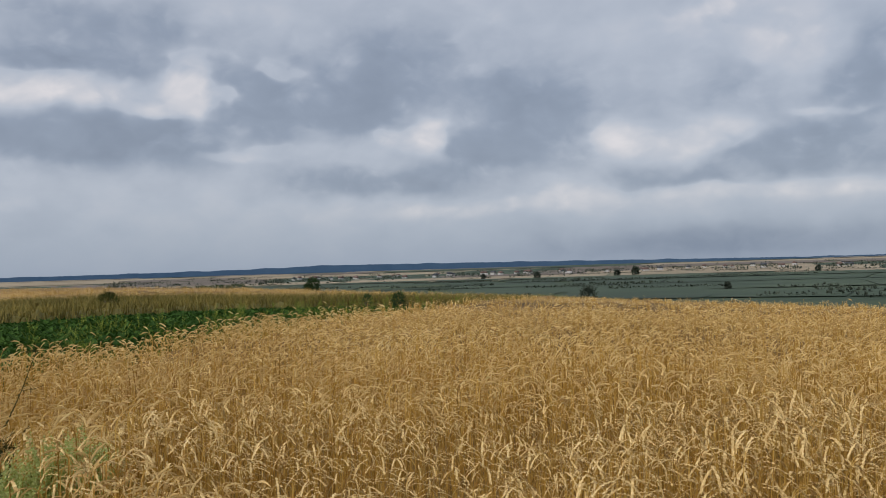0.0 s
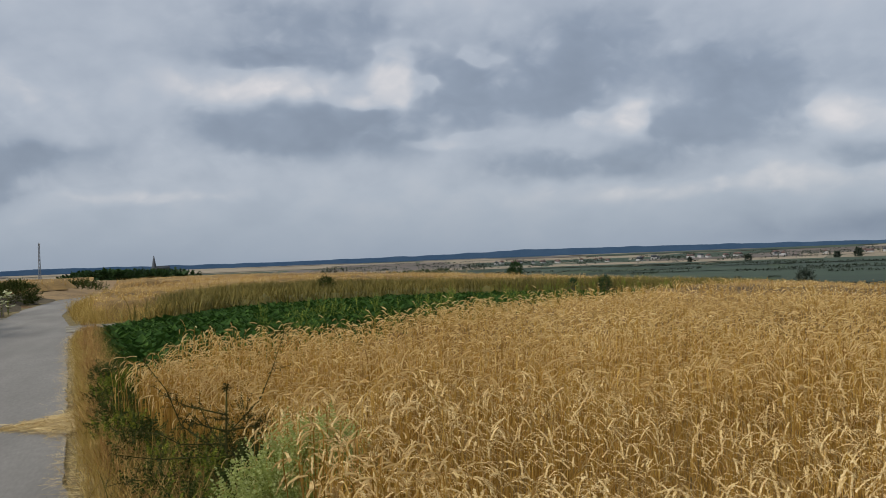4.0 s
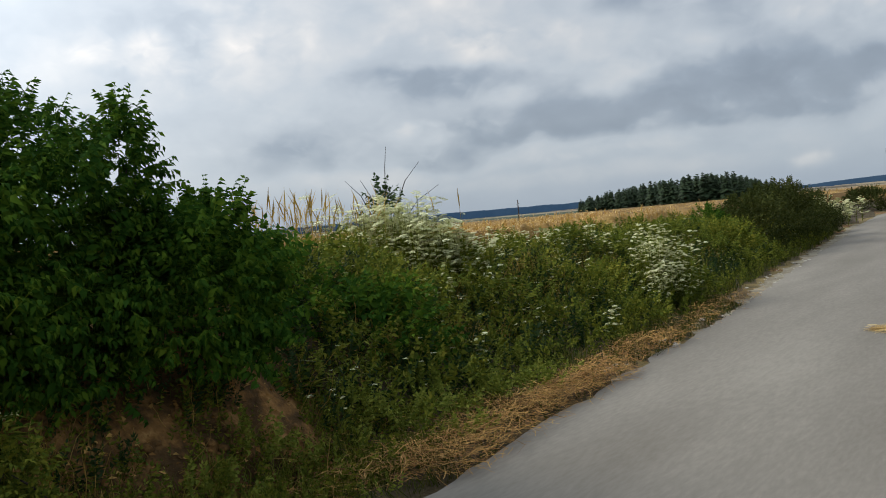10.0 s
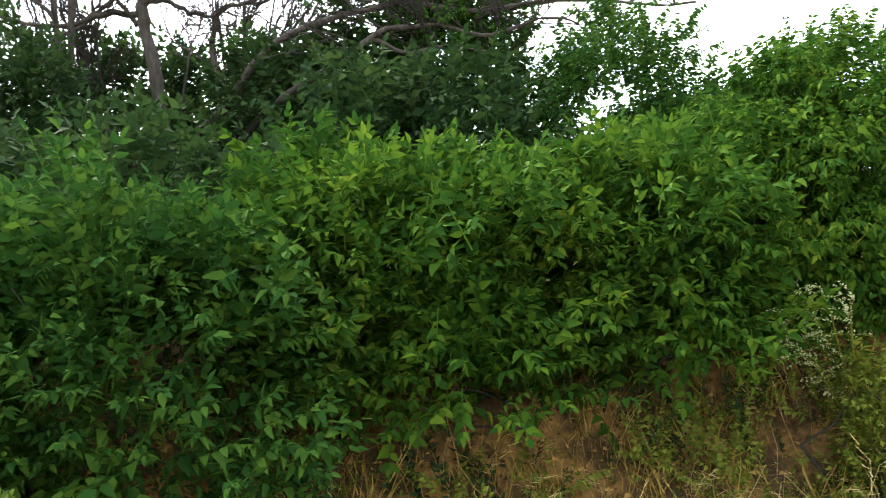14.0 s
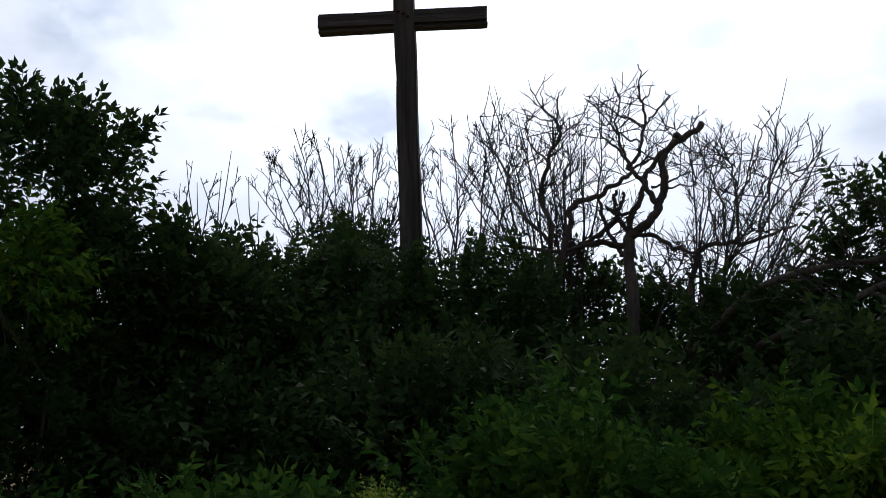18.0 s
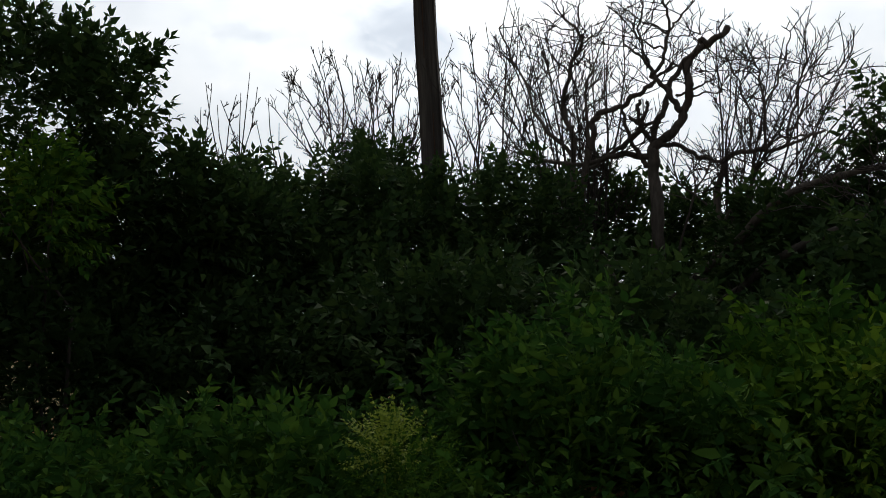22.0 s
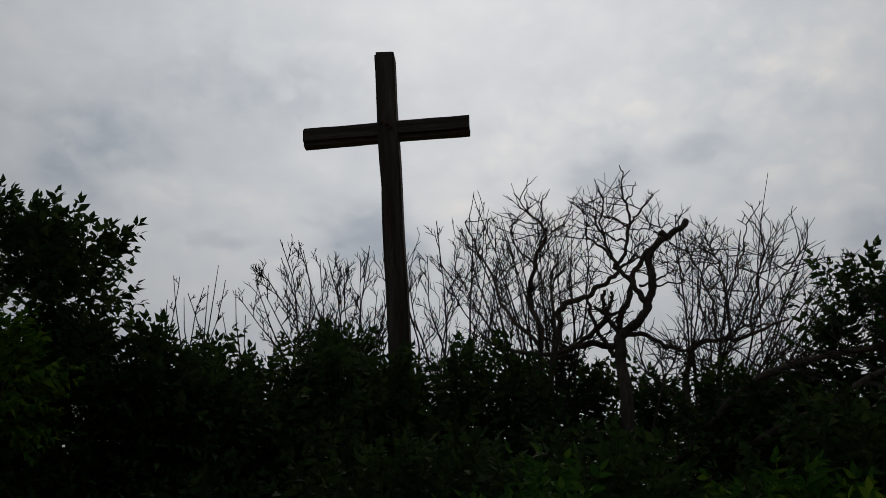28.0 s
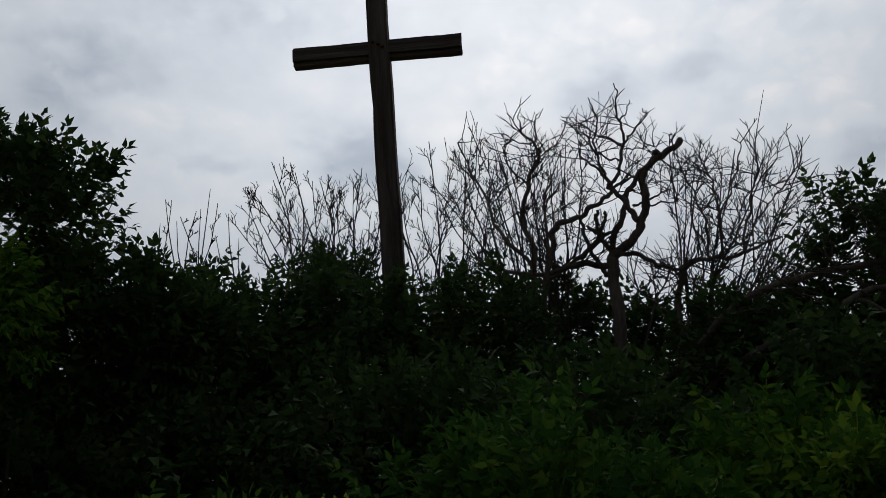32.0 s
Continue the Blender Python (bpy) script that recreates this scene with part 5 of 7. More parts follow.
    limb("slender dead limb", 0.022, 0.007, 12, 0.36, (-2.2, 4.0), (-2.45, 4.3), (-2.62, 4.5), (-2.7, 4.8), (-2.85, 5.05), (-3.0, 5.4))
    # upright stems beyond the bowed limb
    limb("slender dead stem", 0.016, 0.005, 12, 0.32, (-0.41, 4.0), (-0.42, 4.34), (-0.43, 4.56), (-0.45, 4.73), (-0.52, 4.91), (-0.57, 5.02))
    limb("slender dead stem", 0.015, 0.005, 12, 0.32, (-0.24, 4.06), (-0.2, 4.33), (-0.14, 4.54), (-0.12, 4.71), (-0.06, 4.88), (-0.07, 5.05))
    limb("slender dead branch", 0.011, 0.004, 9, 0.28, (-0.43, 4.45), (-0.33, 4.67), (-0.26, 4.89), (-0.2, 5.12), (-0.2, 5.26))
    limb("slender dead stem", 0.014, 0.004, 12, 0.3, (-0.54, 4.01), (-0.55, 4.34), (-0.57, 4.45), (-0.62, 4.57), (-0.66, 4.74), (-0.73, 4.86), (-0.84, 4.95))
    limb("slender dead branch", 0.012, 0.004, 9, 0.3, (-0.2, 4.2), (-0.16, 4.28), (-0.04, 4.43), (0.07, 4.59), (0.24, 4.8), (0.3, 4.87))
    limb("thin dead limb", 0.014, 0.006, 16, 0.3, (-1.2, 3.0), (-1.1, 3.5), (-0.98, 3.75), (-0.9, 3.95))
    limb("thin dead limb", 0.014, 0.006, 16, 0.3, (-0.9, 3.0), (-0.75, 3.45), (-0.62, 3.7), (-0.5, 3.9))
    limb("thin dead limb", 0.012, 0.006, 12, 0.26, (-0.6, 3.1), (-0.95, 3.5), (-1.15, 3.7), (-1.25, 3.9))
    piece("limb", [(-9.2, -1.36, 2.2), (-8.9, -1.9, 3.0), (-8.9, -2.3, 3.4)], 0.055, 0.03, "leaning dead limb", 4)
    # gnarled limbs lying out over the shrubs
    piece("limb", [(-9.2, -1.36, 2.4), (-8.4, -1.0, 2.75), (-7.9, -0.57, 3.12), (-7.8, -0.25, 3.38), (-7.8, 0.24, 3.52), (-7.8, 0.74, 3.6), (-7.8, 1.38, 3.47), (-7.8, 2.07, 3.54), (-7.8, 2.79, 3.44), (-7.8, 3.33, 3.41)], 0.042, 0.009, "gnarled dead limb reaching over the shrubs", 34, 0.42)
    piece("limb", [(-9.2, -1.36, 2.2), (-8.2, -0.75, 2.55), (-7.6, -0.26, 2.9), (-7.6, 0.14, 3.08), (-7.6, 0.5, 3.31), (-7.6, 0.96, 3.37), (-7.6, 1.41, 3.2), (-7.6, 1.85, 3.36), (-7.6, 2.18, 3.25)], 0.042, 0.009, "gnarled dead limb reaching over the shrubs", 30, 0.36)
    piece("limb", [(-7.6, 0.45, 3.27), (-7.6, 0.75, 3.13), (-7.6, 1.12, 3.18), (-7.6, 1.48, 3.03)], 0.022, 0.008, "thin dead limb", 10, 0.3)
    piece("limb", [(-7.8, 0.7, 3.59), (-7.8, 0.95, 3.75), (-7.8, 1.35, 3.72), (-7.8, 1.8, 3.85), (-7.8, 2.3, 3.8)], 0.02, 0.008, "thin dead limb", 12, 0.36)
    piece("limb", [(-9.2, -1.36, 2.6), (-8.9, -0.35, 3.07), (-8.6, 0.35, 3.5), (-8.6, 1.25, 3.6), (-8.6, 2.45, 3.7), (-8.6, 3.5, 3.72), (-8.6, 4.1, 3.84)], 0.034, 0.01, "long dead limb reaching over the shrubs", 16, 0.5)


build_dead_tree()


def bare_shrub(x, y, stems, label, lean=0.35, spread=0.5, crown=0.5, foot=3.0):
    """stems: how far along the thicket each stem's tip stands from the root."""
    g = float(land(x, y))
    ob = thing("bare_shrub", pose(x, y, g), label, "shrub", "leafless shrubs")
    org = np.array((x, y, g))
    for dy in stems:
        tip_y = y + dy
        top = float(bare_top(tip_y)) - 0.6 * RNG.uniform(0, 1) ** 1.6
        root = np.array((x + RNG.normal(0, 0.15), y + dy * 0.2 + RNG.normal(0, 0.1), foot))
        tip = np.array((x + RNG.normal(0, 0.2), tip_y, top))
        mid = (root + tip) / 2 + (RNG.normal(0, 0.12), RNG.normal(0, 0.07) - dy * 0.06, 0)
        out = [tube([(x, y, g - 0.1), (x, y + dy * 0.2, (g + foot) / 2), root], (0.02, 0.018, 0.014), 4)]
        fine, shape = crooked([root, (root + mid) / 2 + RNG.normal(0, 0.05, 3), mid, (mid + tip) / 2 + RNG.normal(0, 0.05, 3), tip], 0.014, 0.0045, 0.01, 4)
        out.append(shape)
        for k in range(3, len(fine) - 1, 2):
            for _ in range(1 - int(RNG.uniform() < 0.12)):
                s = RNG.choice((-1, 1))
                twig(fine[k], (RNG.normal(0, 0.3), s * RNG.uniform(0.25, 0.75) + dy * 0.4, 0.9), crown * RNG.uniform(0.5, 1.1) * (1.15 - 0.5 * k / len(fine)), 0.0066, out, 2)
        v, f = join(out)
        part("stem", (v - org, f), M_twig, ob)


bare_shrub(-9.6, -4.25, np.linspace(-1.45, 0.5, 19), "leafless grey shrub behind the cross", crown=0.36)
bare_shrub(-9.6, -3.2, np.linspace(-0.6, 0.5, 8), "leafless grey shrub beside the cross", crown=0.42)
bare_shrub(-9.5, -1.9, np.linspace(-1.5, 0.1, 17), "leafless grey shrub fanning out towards the cross", crown=0.34)
bare_shrub(-9.5, -0.75, np.linspace(-0.1, 1.7, 16), "leafless grey shrub fanning out beside the dead tree", crown=0.34)
bare_shrub(-9.7, -6.2, (-0.55, -0.4, -0.25, -0.02, 0.2), "thin leafless shoots rising from the thicket", crown=0.16)
shoots = thing("bare_shoots", pose(-9.5, -6.2, 2.0), "few long straight bare shoots standing out of the thicket", "shrub", "leafless shrubs")
for y0, y1, z1 in ((-0.05, -0.42, 3.13), (-0.02, -0.24, 2.85), (0.12, 0.06, 2.98), (0.1, 0.16, 3.22), (0.62, 0.42, 2.9), (0.66, 0.58, 2.6), (0.7, 0.28, 2.65)):
    part("stem", tube([(0, 0.2, -0.4), (0, y0, 1.6), (0, y0 * 0.7 + y1 * 0.3, 2.15), (0, y0 * 0.25 + y1 * 0.75, z1 * 0.87), (0, y1, z1)], (0.02, 0.012, 0.009, 0.0065, 0.004), 4), M_twig, shoots)
whip = thing("bare_shoot", pose(-9.3, -0.15, 3.9), "single long bare shoot above the thicket", "shrub", "leafless shrubs")
part("stem", tube([(0, 0, 0), (0, 0.03, 0.9), (0, 0.1, 1.35), (0, 0.2, 1.82)], (0.008, 0.006, 0.004, 0.0025), 4), M_twig, whip)


# ---- the bank beside the lane ----
def upright(kinds):
    """Shoots stood on end."""
    return [(np.stack([v[:, 0], -v[:, 2], v[:, 1]], -1), f) for v, f in kinds]


def on_bank(n, y0, y1, l0, l1):
    y = RNG.uniform(y0, y1, n)
    return np.stack([road_left(y) - RNG.uniform(l0, l1, n), y], -1)


BARE_SPOTS = ((-4.87, 4.4, 0.26), (-4.75, 3.35, 0.2), (-4.62, 2.06, 0.16), (-4.73, 0.42, 0.16), (-4.8, -0.1, 0.2))


def off_bare(xy):
    """Leaves out the bare sandy spots of the bank."""
    keep = np.ones(len(xy), bool)
    for x, y, r in BARE_SPOTS:
        keep &= np.hypot(xy[:, 0] - x, xy[:, 1] - y) > r * RNG.uniform(0.6, 1.15, len(xy))
    return xy[keep]


def build_bank():
    tufts = [grass_tuft(9, 0.3, 0.14, 0.006, 0.6) for _ in range(14)]
    weeds = upright([sprig(8, RNG.uniform(0.35, 0.55), 0.085, 0.24, 0.3, blade=kite) for _ in range(10)])
    tagged(part("weeds", sow(weeds, on_bank(4600, 4.8, 34, 0.5, 4.8), 0.4, 0.95, 0.3), M_weed), "tangled green weeds on the bank", "weeds", kind="stuff")
    tagged(part("nettles", sow(weeds, on_bank(2800, 4.8, 24, 0.9, 3.2), 0.5, 1.0, 0.3), M_leafdark), "dark leafy nettles low on the bank", "weeds", kind="stuff")
    tagged(part("grass", sow(tufts, on_bank(3600, 4.5, 34, 0.45, 5.4), 0.6, 1.3, 0.25), M_grass), "rank green grass on the bank", "grass", kind="stuff")
    tagged(part("dry_grass", sow(tufts, on_bank(2600, 6, 34, 1.4, 6.0), 0.7, 1.4, 0.25), M_drygrass), "dry yellow grass among the weeds", "grass", kind="stuff")
    def clumps(count, y0, y1, l0, l1, r0, r1, high):
        xy = on_bank(count, y0, y1, l0, l1)
        r = RNG.uniform(r0, r1, count)
        return np.stack([xy[:, 0], xy[:, 1], land(xy[:, 0], xy[:, 1]) + r * 0.25, r, r * 1.2, r * high], -1)
    leafy = [(s[0] * 0.75, s[1]) for s in SMALL]
    tagged(part("weeds", foliage(clumps(70, 5.0, 22, 0.8, 2.8, 0.25, 0.5, 0.9), 4200, leafy, seed=15), M_weed), "dark green leafy weeds in clumps on the slope", "weeds", kind="stuff")
    tagged(part("weeds", foliage(clumps(110, 5.0, 30, 1.4, 4.8, 0.2, 0.45, 1.0), 4200, leafy, seed=16), M_weed), "olive leafy weeds in clumps on the slope", "weeds", kind="stuff")
    tagged(part("dry_grass", sow(tufts, on_bank(2400, 6, 30, 1.8, 5.2), 0.8, 1.5, 0.25), M_margin), "brownish grass high on the bank", "grass", kind="stuff")
    tagged(part("grass", sow(tufts, on_bank(420, 2.5, 14, 0.05, 0.6), 0.4, 0.8, 0.35), M_grass), "green grass growing through the hay", "grass", kind="stuff")
    # leafy clumps and sparse growth on the soil under the shrubs
    c = np.concatenate([clumps(34, 2.0, 4.6, 0.4, 1.1, 0.09, 0.18, 0.9), clumps(55, 4.6, 8.0, 0.4, 1.6, 0.1, 0.22, 0.9), clumps(46, 2.4, 10.0, -0.02, 0.4, 0.05, 0.13, 0.7)])
    c = c[[len(off_bare(q[None, :2])) > 0 for q in c]]
    tagged(part("weeds", foliage(c, 2500, [(q[0] * 0.55, q[1]) for q in SMALL], seed=18), M_fresh), "fresh green leafy weeds at the foot of the bank", "weeds", kind="stuff")
    c = np.concatenate([clumps(40, -3.5, 2.2, 0.9, 1.6, 0.08, 0.16, 0.9), clumps(30, 0.0, 2.4, 0.55, 1.3, 0.07, 0.14, 0.9)])
    tagged(part("weeds", foliage(c, 1100, [(q[0] * 0.5, q[1]) for q in SMALL], seed=19), M_fresh), "small green leafy weeds below the shrubs", "weeds", kind="stuff")
    tagged(part("dry_grass", sow(tufts, on_bank(340, -4, 3.4, 0.6, 1.7), 0.4, 0.9, 0.5), M_drygrass), "thin dry grass on the sandy bank", "grass", kind="stuff")
    low = np.concatenate([on_bank(650, -4, 5, 0.5, 1.9), on_bank(950, 1.2, 5.5, 0.4, 1.4)])
    tagged(part("weeds", sow(weeds, off_bare(low), 0.25, 0.6, 0.4), M_weed), "low green weeds at the foot of the bank", "weeds", kind="stuff")
    # growth added with dark leaves, putting the overhang's shade onto soil left lit
    tagged(part("undergrowth", sow(weeds, off_bare(np.concatenate([on_bank(420, -1.5, 3.2, 1.15, 1.9), on_bank(160, 3.0, 5.0, 1.3, 1.9)])), 0.3, 0.7, 0.4), M_leafdark), "leafy undergrowth below the shrubs, dark-leaved to deepen the shade there", "weeds", kind="stuff")
    tagged(part("grass", sow(tufts, off_bare(on_bank(260, 2.2, 5.2, 0.5, 1.1)), 0.35, 0.75, 0.3), M_fresh), "fresh green grass at the foot of the bank", "grass", kind="stuff")
    tagged(part("weeds", foliage([(float(road_left(4.1)) - 0.12, 4.1, 0.06, 0.16, 0.35, 0.08), (float(road_left(5.6)) - 0.3, 5.6, 0.1, 0.16, 0.3, 0.08)], 240, [(s[0] * 0.4, s[1]) for s in SMALL], seed=17), M_fresh), "small green weeds growing through the hay", "weeds", kind="stuff")


build_bank()


def build_hay():
    blade = [ribbon([(0, -0.16, 0), (0.01, 0, 0.012), (-0.01, 0.15, 0.003)], (0.0025, 0.003, 0.002), np.array((1.0, 0, 0))) for _ in range(2)]
    blade += [ribbon([(0, -0.1, 0), (0.03, 0.02, 0.03), (0.02, 0.12, 0.01)], (0.003, 0.003, 0.002), np.array((1.0, 0, 0.3)))]

    def strew(name, xy, height, mat, label, low=0.7, high=1.4):
        n = len(xy)
        a = RNG.uniform(0, 2 * np.pi, n)
        fr = frames_of(np.stack([np.cos(a), np.sin(a), RNG.normal(0, 0.15, n)], -1), np.stack([RNG.normal(0, .3, n), RNG.normal(0, .3, n), np.ones(n)], -1))
        p = on_land(xy, -0.03)
        p[:, 2] += RNG.uniform(0, 1, n) * height
        tagged(part(name, scatter(blade, p, fr, RNG.uniform(low, high, n)), mat), label, name, kind="stuff")

    y = np.concatenate([RNG.uniform(-3, 10.5, 15500), RNG.uniform(10.5, 16, 1200)])
    left = RNG.normal(0.3, 0.25, len(y)) + 0.08 * np.sin(y * 2.1)
    left = np.where(y > 10.5, left * 0.7, np.where(y > 6.5, left * 0.62, left))
    keep = (left > -0.2) & (left < 1.0) & (np.sin(y * 1.1 + 0.4) + 0.5 * np.sin(y * 2.7 + 3 * left) > np.where(y > 2.5, -0.7, -0.5) + RNG.normal(0, 0.3, len(y)))
    strew("hay", np.stack([road_left(y) - left, y], -1)[keep], 0.17, M_hay, "brown mown hay lying along the edge of the lane", 0.35, 0.85)
    xy = np.stack([RNG.normal(-0.25, 0.16, 500), RNG.normal(5.75, 0.14, 500)], -1)
    strew("straw", xy, 0.16, M_straw, "little heap of cut straw on the verge")
    # the tongue of straw reaching into the lane
    s = RNG.uniform(0, 1, 2600) ** 0.6
    y = 11.1 + RNG.normal(0, 0.42, 2600) * s + 0.25 * (s - 0.5)
    xy = np.stack([-2.12 + 0.75 * s, y], -1)
    strew("straw", xy, 0.03, M_straw, "tongue of yellow straw spilled onto the lane", 0.5, 1.0)
    y = RNG.uniform(2.5, 27, 7500)
    xy = np.stack([road_right(y) + RNG.normal(0.08, 0.1, 7500), y], -1)
    strew("straw", xy, 0.05, M_straw, "loose yellow straw along the edge of the lane", 0.22, 0.55)
    # dry grass between the lane and the wheat
    tufts = [grass_tuft(8, 0.34, 0.12, 0.003, 0.6) for _ in range(14)]
    y = y0 = RNG.uniform(3.0, 27, 6500)
    a, b = road_right(y) + 0.15, np.minimum(wheat_left(y) + 0.1, road_right(y) + 1.3)
    u = RNG.uniform(0, 1, 6500)
    xy = np.stack([a + (b - a) * u, y], -1)
    tagged(part("dry_grass", sow(tufts, xy[u < 0.75], 0.45, 1.0, 0.3), M_drygrass), "golden dry grass between the lane and the wheat", "grass", kind="stuff")
    y = RNG.uniform(-22, 3, 1800)
    xb = np.stack([road_right(y) + 0.1 + RNG.uniform(0, 0.8, 1800), y], -1)
    xb = xb[np.hypot(xb[:, 0] + 0.3, xb[:, 1] + 0.2) > 0.9]
    tagged(part("dry_grass", sow(tufts, xb, 0.4, 0.9, 0.3), M_drygrass), "trodden dry grass beside the lane", "grass", kind="stuff")
    tagged(part("grass", sow(tufts, xy[(u > 0.55) & (RNG.uniform(0, 1, len(u)) < 0.6)], 0.5, 1.1, 0.25), M_grass), "green grass at the foot of the wheat", "grass", kind="stuff")
    rust = xy[(u > 0.22) & (u < 0.6) & (np.sin(y0 * 1.3) + np.sin(y0 * 3.1 + 1) > -0.7)]
    tagged(part("withered_grass", sow([grass_tuft(9, 0.42, 0.14, 0.0035, 0.6) for _ in range(8)], rust, 0.45, 1.05, 0.3), M_hay), "rust-brown withered grass between the lane and the wheat", "grass", kind="stuff")
    # the golden grass where the track leaves the lane
    y = RNG.uniform(31.3, 56, 2600)
    xy = np.stack([road_right(y) + 0.35 + 5.0 * RNG.uniform(0, 1, 2600) ** 1.3, y], -1)
    xy = xy[(xy[:, 0] < 0.6) & (beyond_beet(xy[:, 0], xy[:, 1]) > 0.4)]
    tagged(part("dry_grass", sow(tufts, xy, 1.2, 2.4, 0.3), M_drygrass), "golden dry grass where the track leaves the lane", "grass", kind="stuff")


build_hay()


# ---- flowering and single plants ----
def umbel_patch(x, y, spread, count, height, label, radius=0.034, size=0.0085, heads=15):
    g = float(land(x, y))
    ob = thing("umbel_patch", pose(x, y, g), label, "wildflowers", "white umbel patches")
    kinds = []
    for _ in range(6):
        green, white = umbel_plant(height, heads, radius, size)
        pair = mesh_of("plant", *green), mesh_of("bloom", *white)
        pair[0].materials.append(M_weed)
        pair[1].materials.append(M_white)
        kinds.append(pair)
    for _ in range(count):
        px, py = x + RNG.normal(0, spread[0]), y + RNG.normal(0, spread[1])
        s = RNG.uniform(0.65, 1.15)
        plant, bloom = (new(n, me) for n, me in zip(("plant", "bloom"), kinds[RNG.integers(0, 6)]))
        plant.parent, bloom.parent = ob, plant
        plant.matrix_local = pose(px - x, py - y, float(land(px, py)) - g, 0, 0, RNG.uniform(0, 360)) @ Matrix.Scale(s, 4)
        tagged(plant, kind="stuff"), tagged(bloom, "white flat-topped flower heads", kind="stuff")


umbel_patch(-5.55, 13.8, (0.2, 0.3), 62, 1.0, "tall clump of white umbel flowers on the bank")
umbel_patch(-7.6, 13.8, (0.6, 1.5), 60, 0.5, "broad stand of white umbel flowers along the bank top")
umbel_patch(-7.6, 9.6, (0.3, 0.34), 110, 1.0, "dense clump of white umbel flowers below the sapling", 0.055, 0.011)
umbel_patch(-5.3, 13.3, (0.2, 0.3), 30, 0.6, "lower clump of white umbel flowers beside the lane")
umbel_patch(-6.9, 9.4, (0.3, 0.3), 75, 0.85, "dense white umbel flowers hanging over the slope")
umbel_patch(-6.55, 9.25, (0.2, 0.25), 50, 0.75, "low clump of white umbel flowers on the slope", 0.05, 0.011)
umbel_patch(-9.2, 13.2, (0.6, 1.4), 50, 0.55, "loose stand of white umbel flowers at the field's edge")
umbel_patch(-6.0, 9.6, (0.7, 1.8), 14, 0.5, "scattered white umbel flowers among the weeds", 0.03)
umbel_patch(-7.9, 39.5, (0.35, 1.6), 40, 0.9, "pale flowering clump beside the lane", 0.07, 0.03)
umbel_patch(-4.97, 4.9, (0.02, 0.02), 1, 0.32, "single white umbel flower at the foot of the bank", 0.05, 0.01, 1)


def sapling():
    x, y = -8.2, 10.35
    g = float(land(x, y))
    ob = thing("sapling", pose(x, y, g), "young leafy sapling with bare whippy shoots above the flowers", "sapling")
    v, f = foliage([(x, y, 1.72, 0.26, 0.26, 0.42)], 50, SMALL, seed=41)
    part("foliage", (v - (x, y, g), f), M_leafdark, ob)
    whips = []
    for dx, dy, z in ((0.05, 0.1, 1.95), (0.35, 0.45, 1.7), (-0.3, -0.45, 1.5), (0.55, 0.6, 1.35), (-0.15, -0.3, 1.5)):
        whips.append(tube([(0, 0, 0), (dx * 0.2, dy * 0.2, z * 0.55), (dx * 0.6, dy * 0.6, z * 0.85), (dx, dy, z)], (0.012, 0.008, 0.005, 0.0025), 5))
    part("stem", join(whips), M_twig, ob)


sapling()


def tall_grass():
    kinds = []
    for _ in range(8):
        a = RNG.uniform(0, 2 * np.pi)
        d, side = np.array((math.cos(a), math.sin(a), 0)), np.array((-math.sin(a), math.cos(a), 0))
        stem = ribbon([(0, 0, 0), 0.03 * d + (0, 0, 0.6), 0.1 * d + (0, 0, 1.05)], (0.004, 0.003, 0.002), side)
        plume = ribbon([0.1 * d + (0, 0, 1.02), 0.14 * d + (0, 0, 1.14), 0.22 * d + (0, 0, 1.28)], (0.005, 0.009, 0.001), side)
        kinds.append(join([stem, plume]))
    xy = np.stack([RNG.normal(-8.7, 0.75, 210), RNG.normal(9.0, 0.7, 210)], -1)
    tagged(part("tall_grass", sow(kinds, xy, 0.75, 1.08, 0.15), M_drygrass), "tall pale plumed grass above the bank", "grass", kind="stuff")


tall_grass()


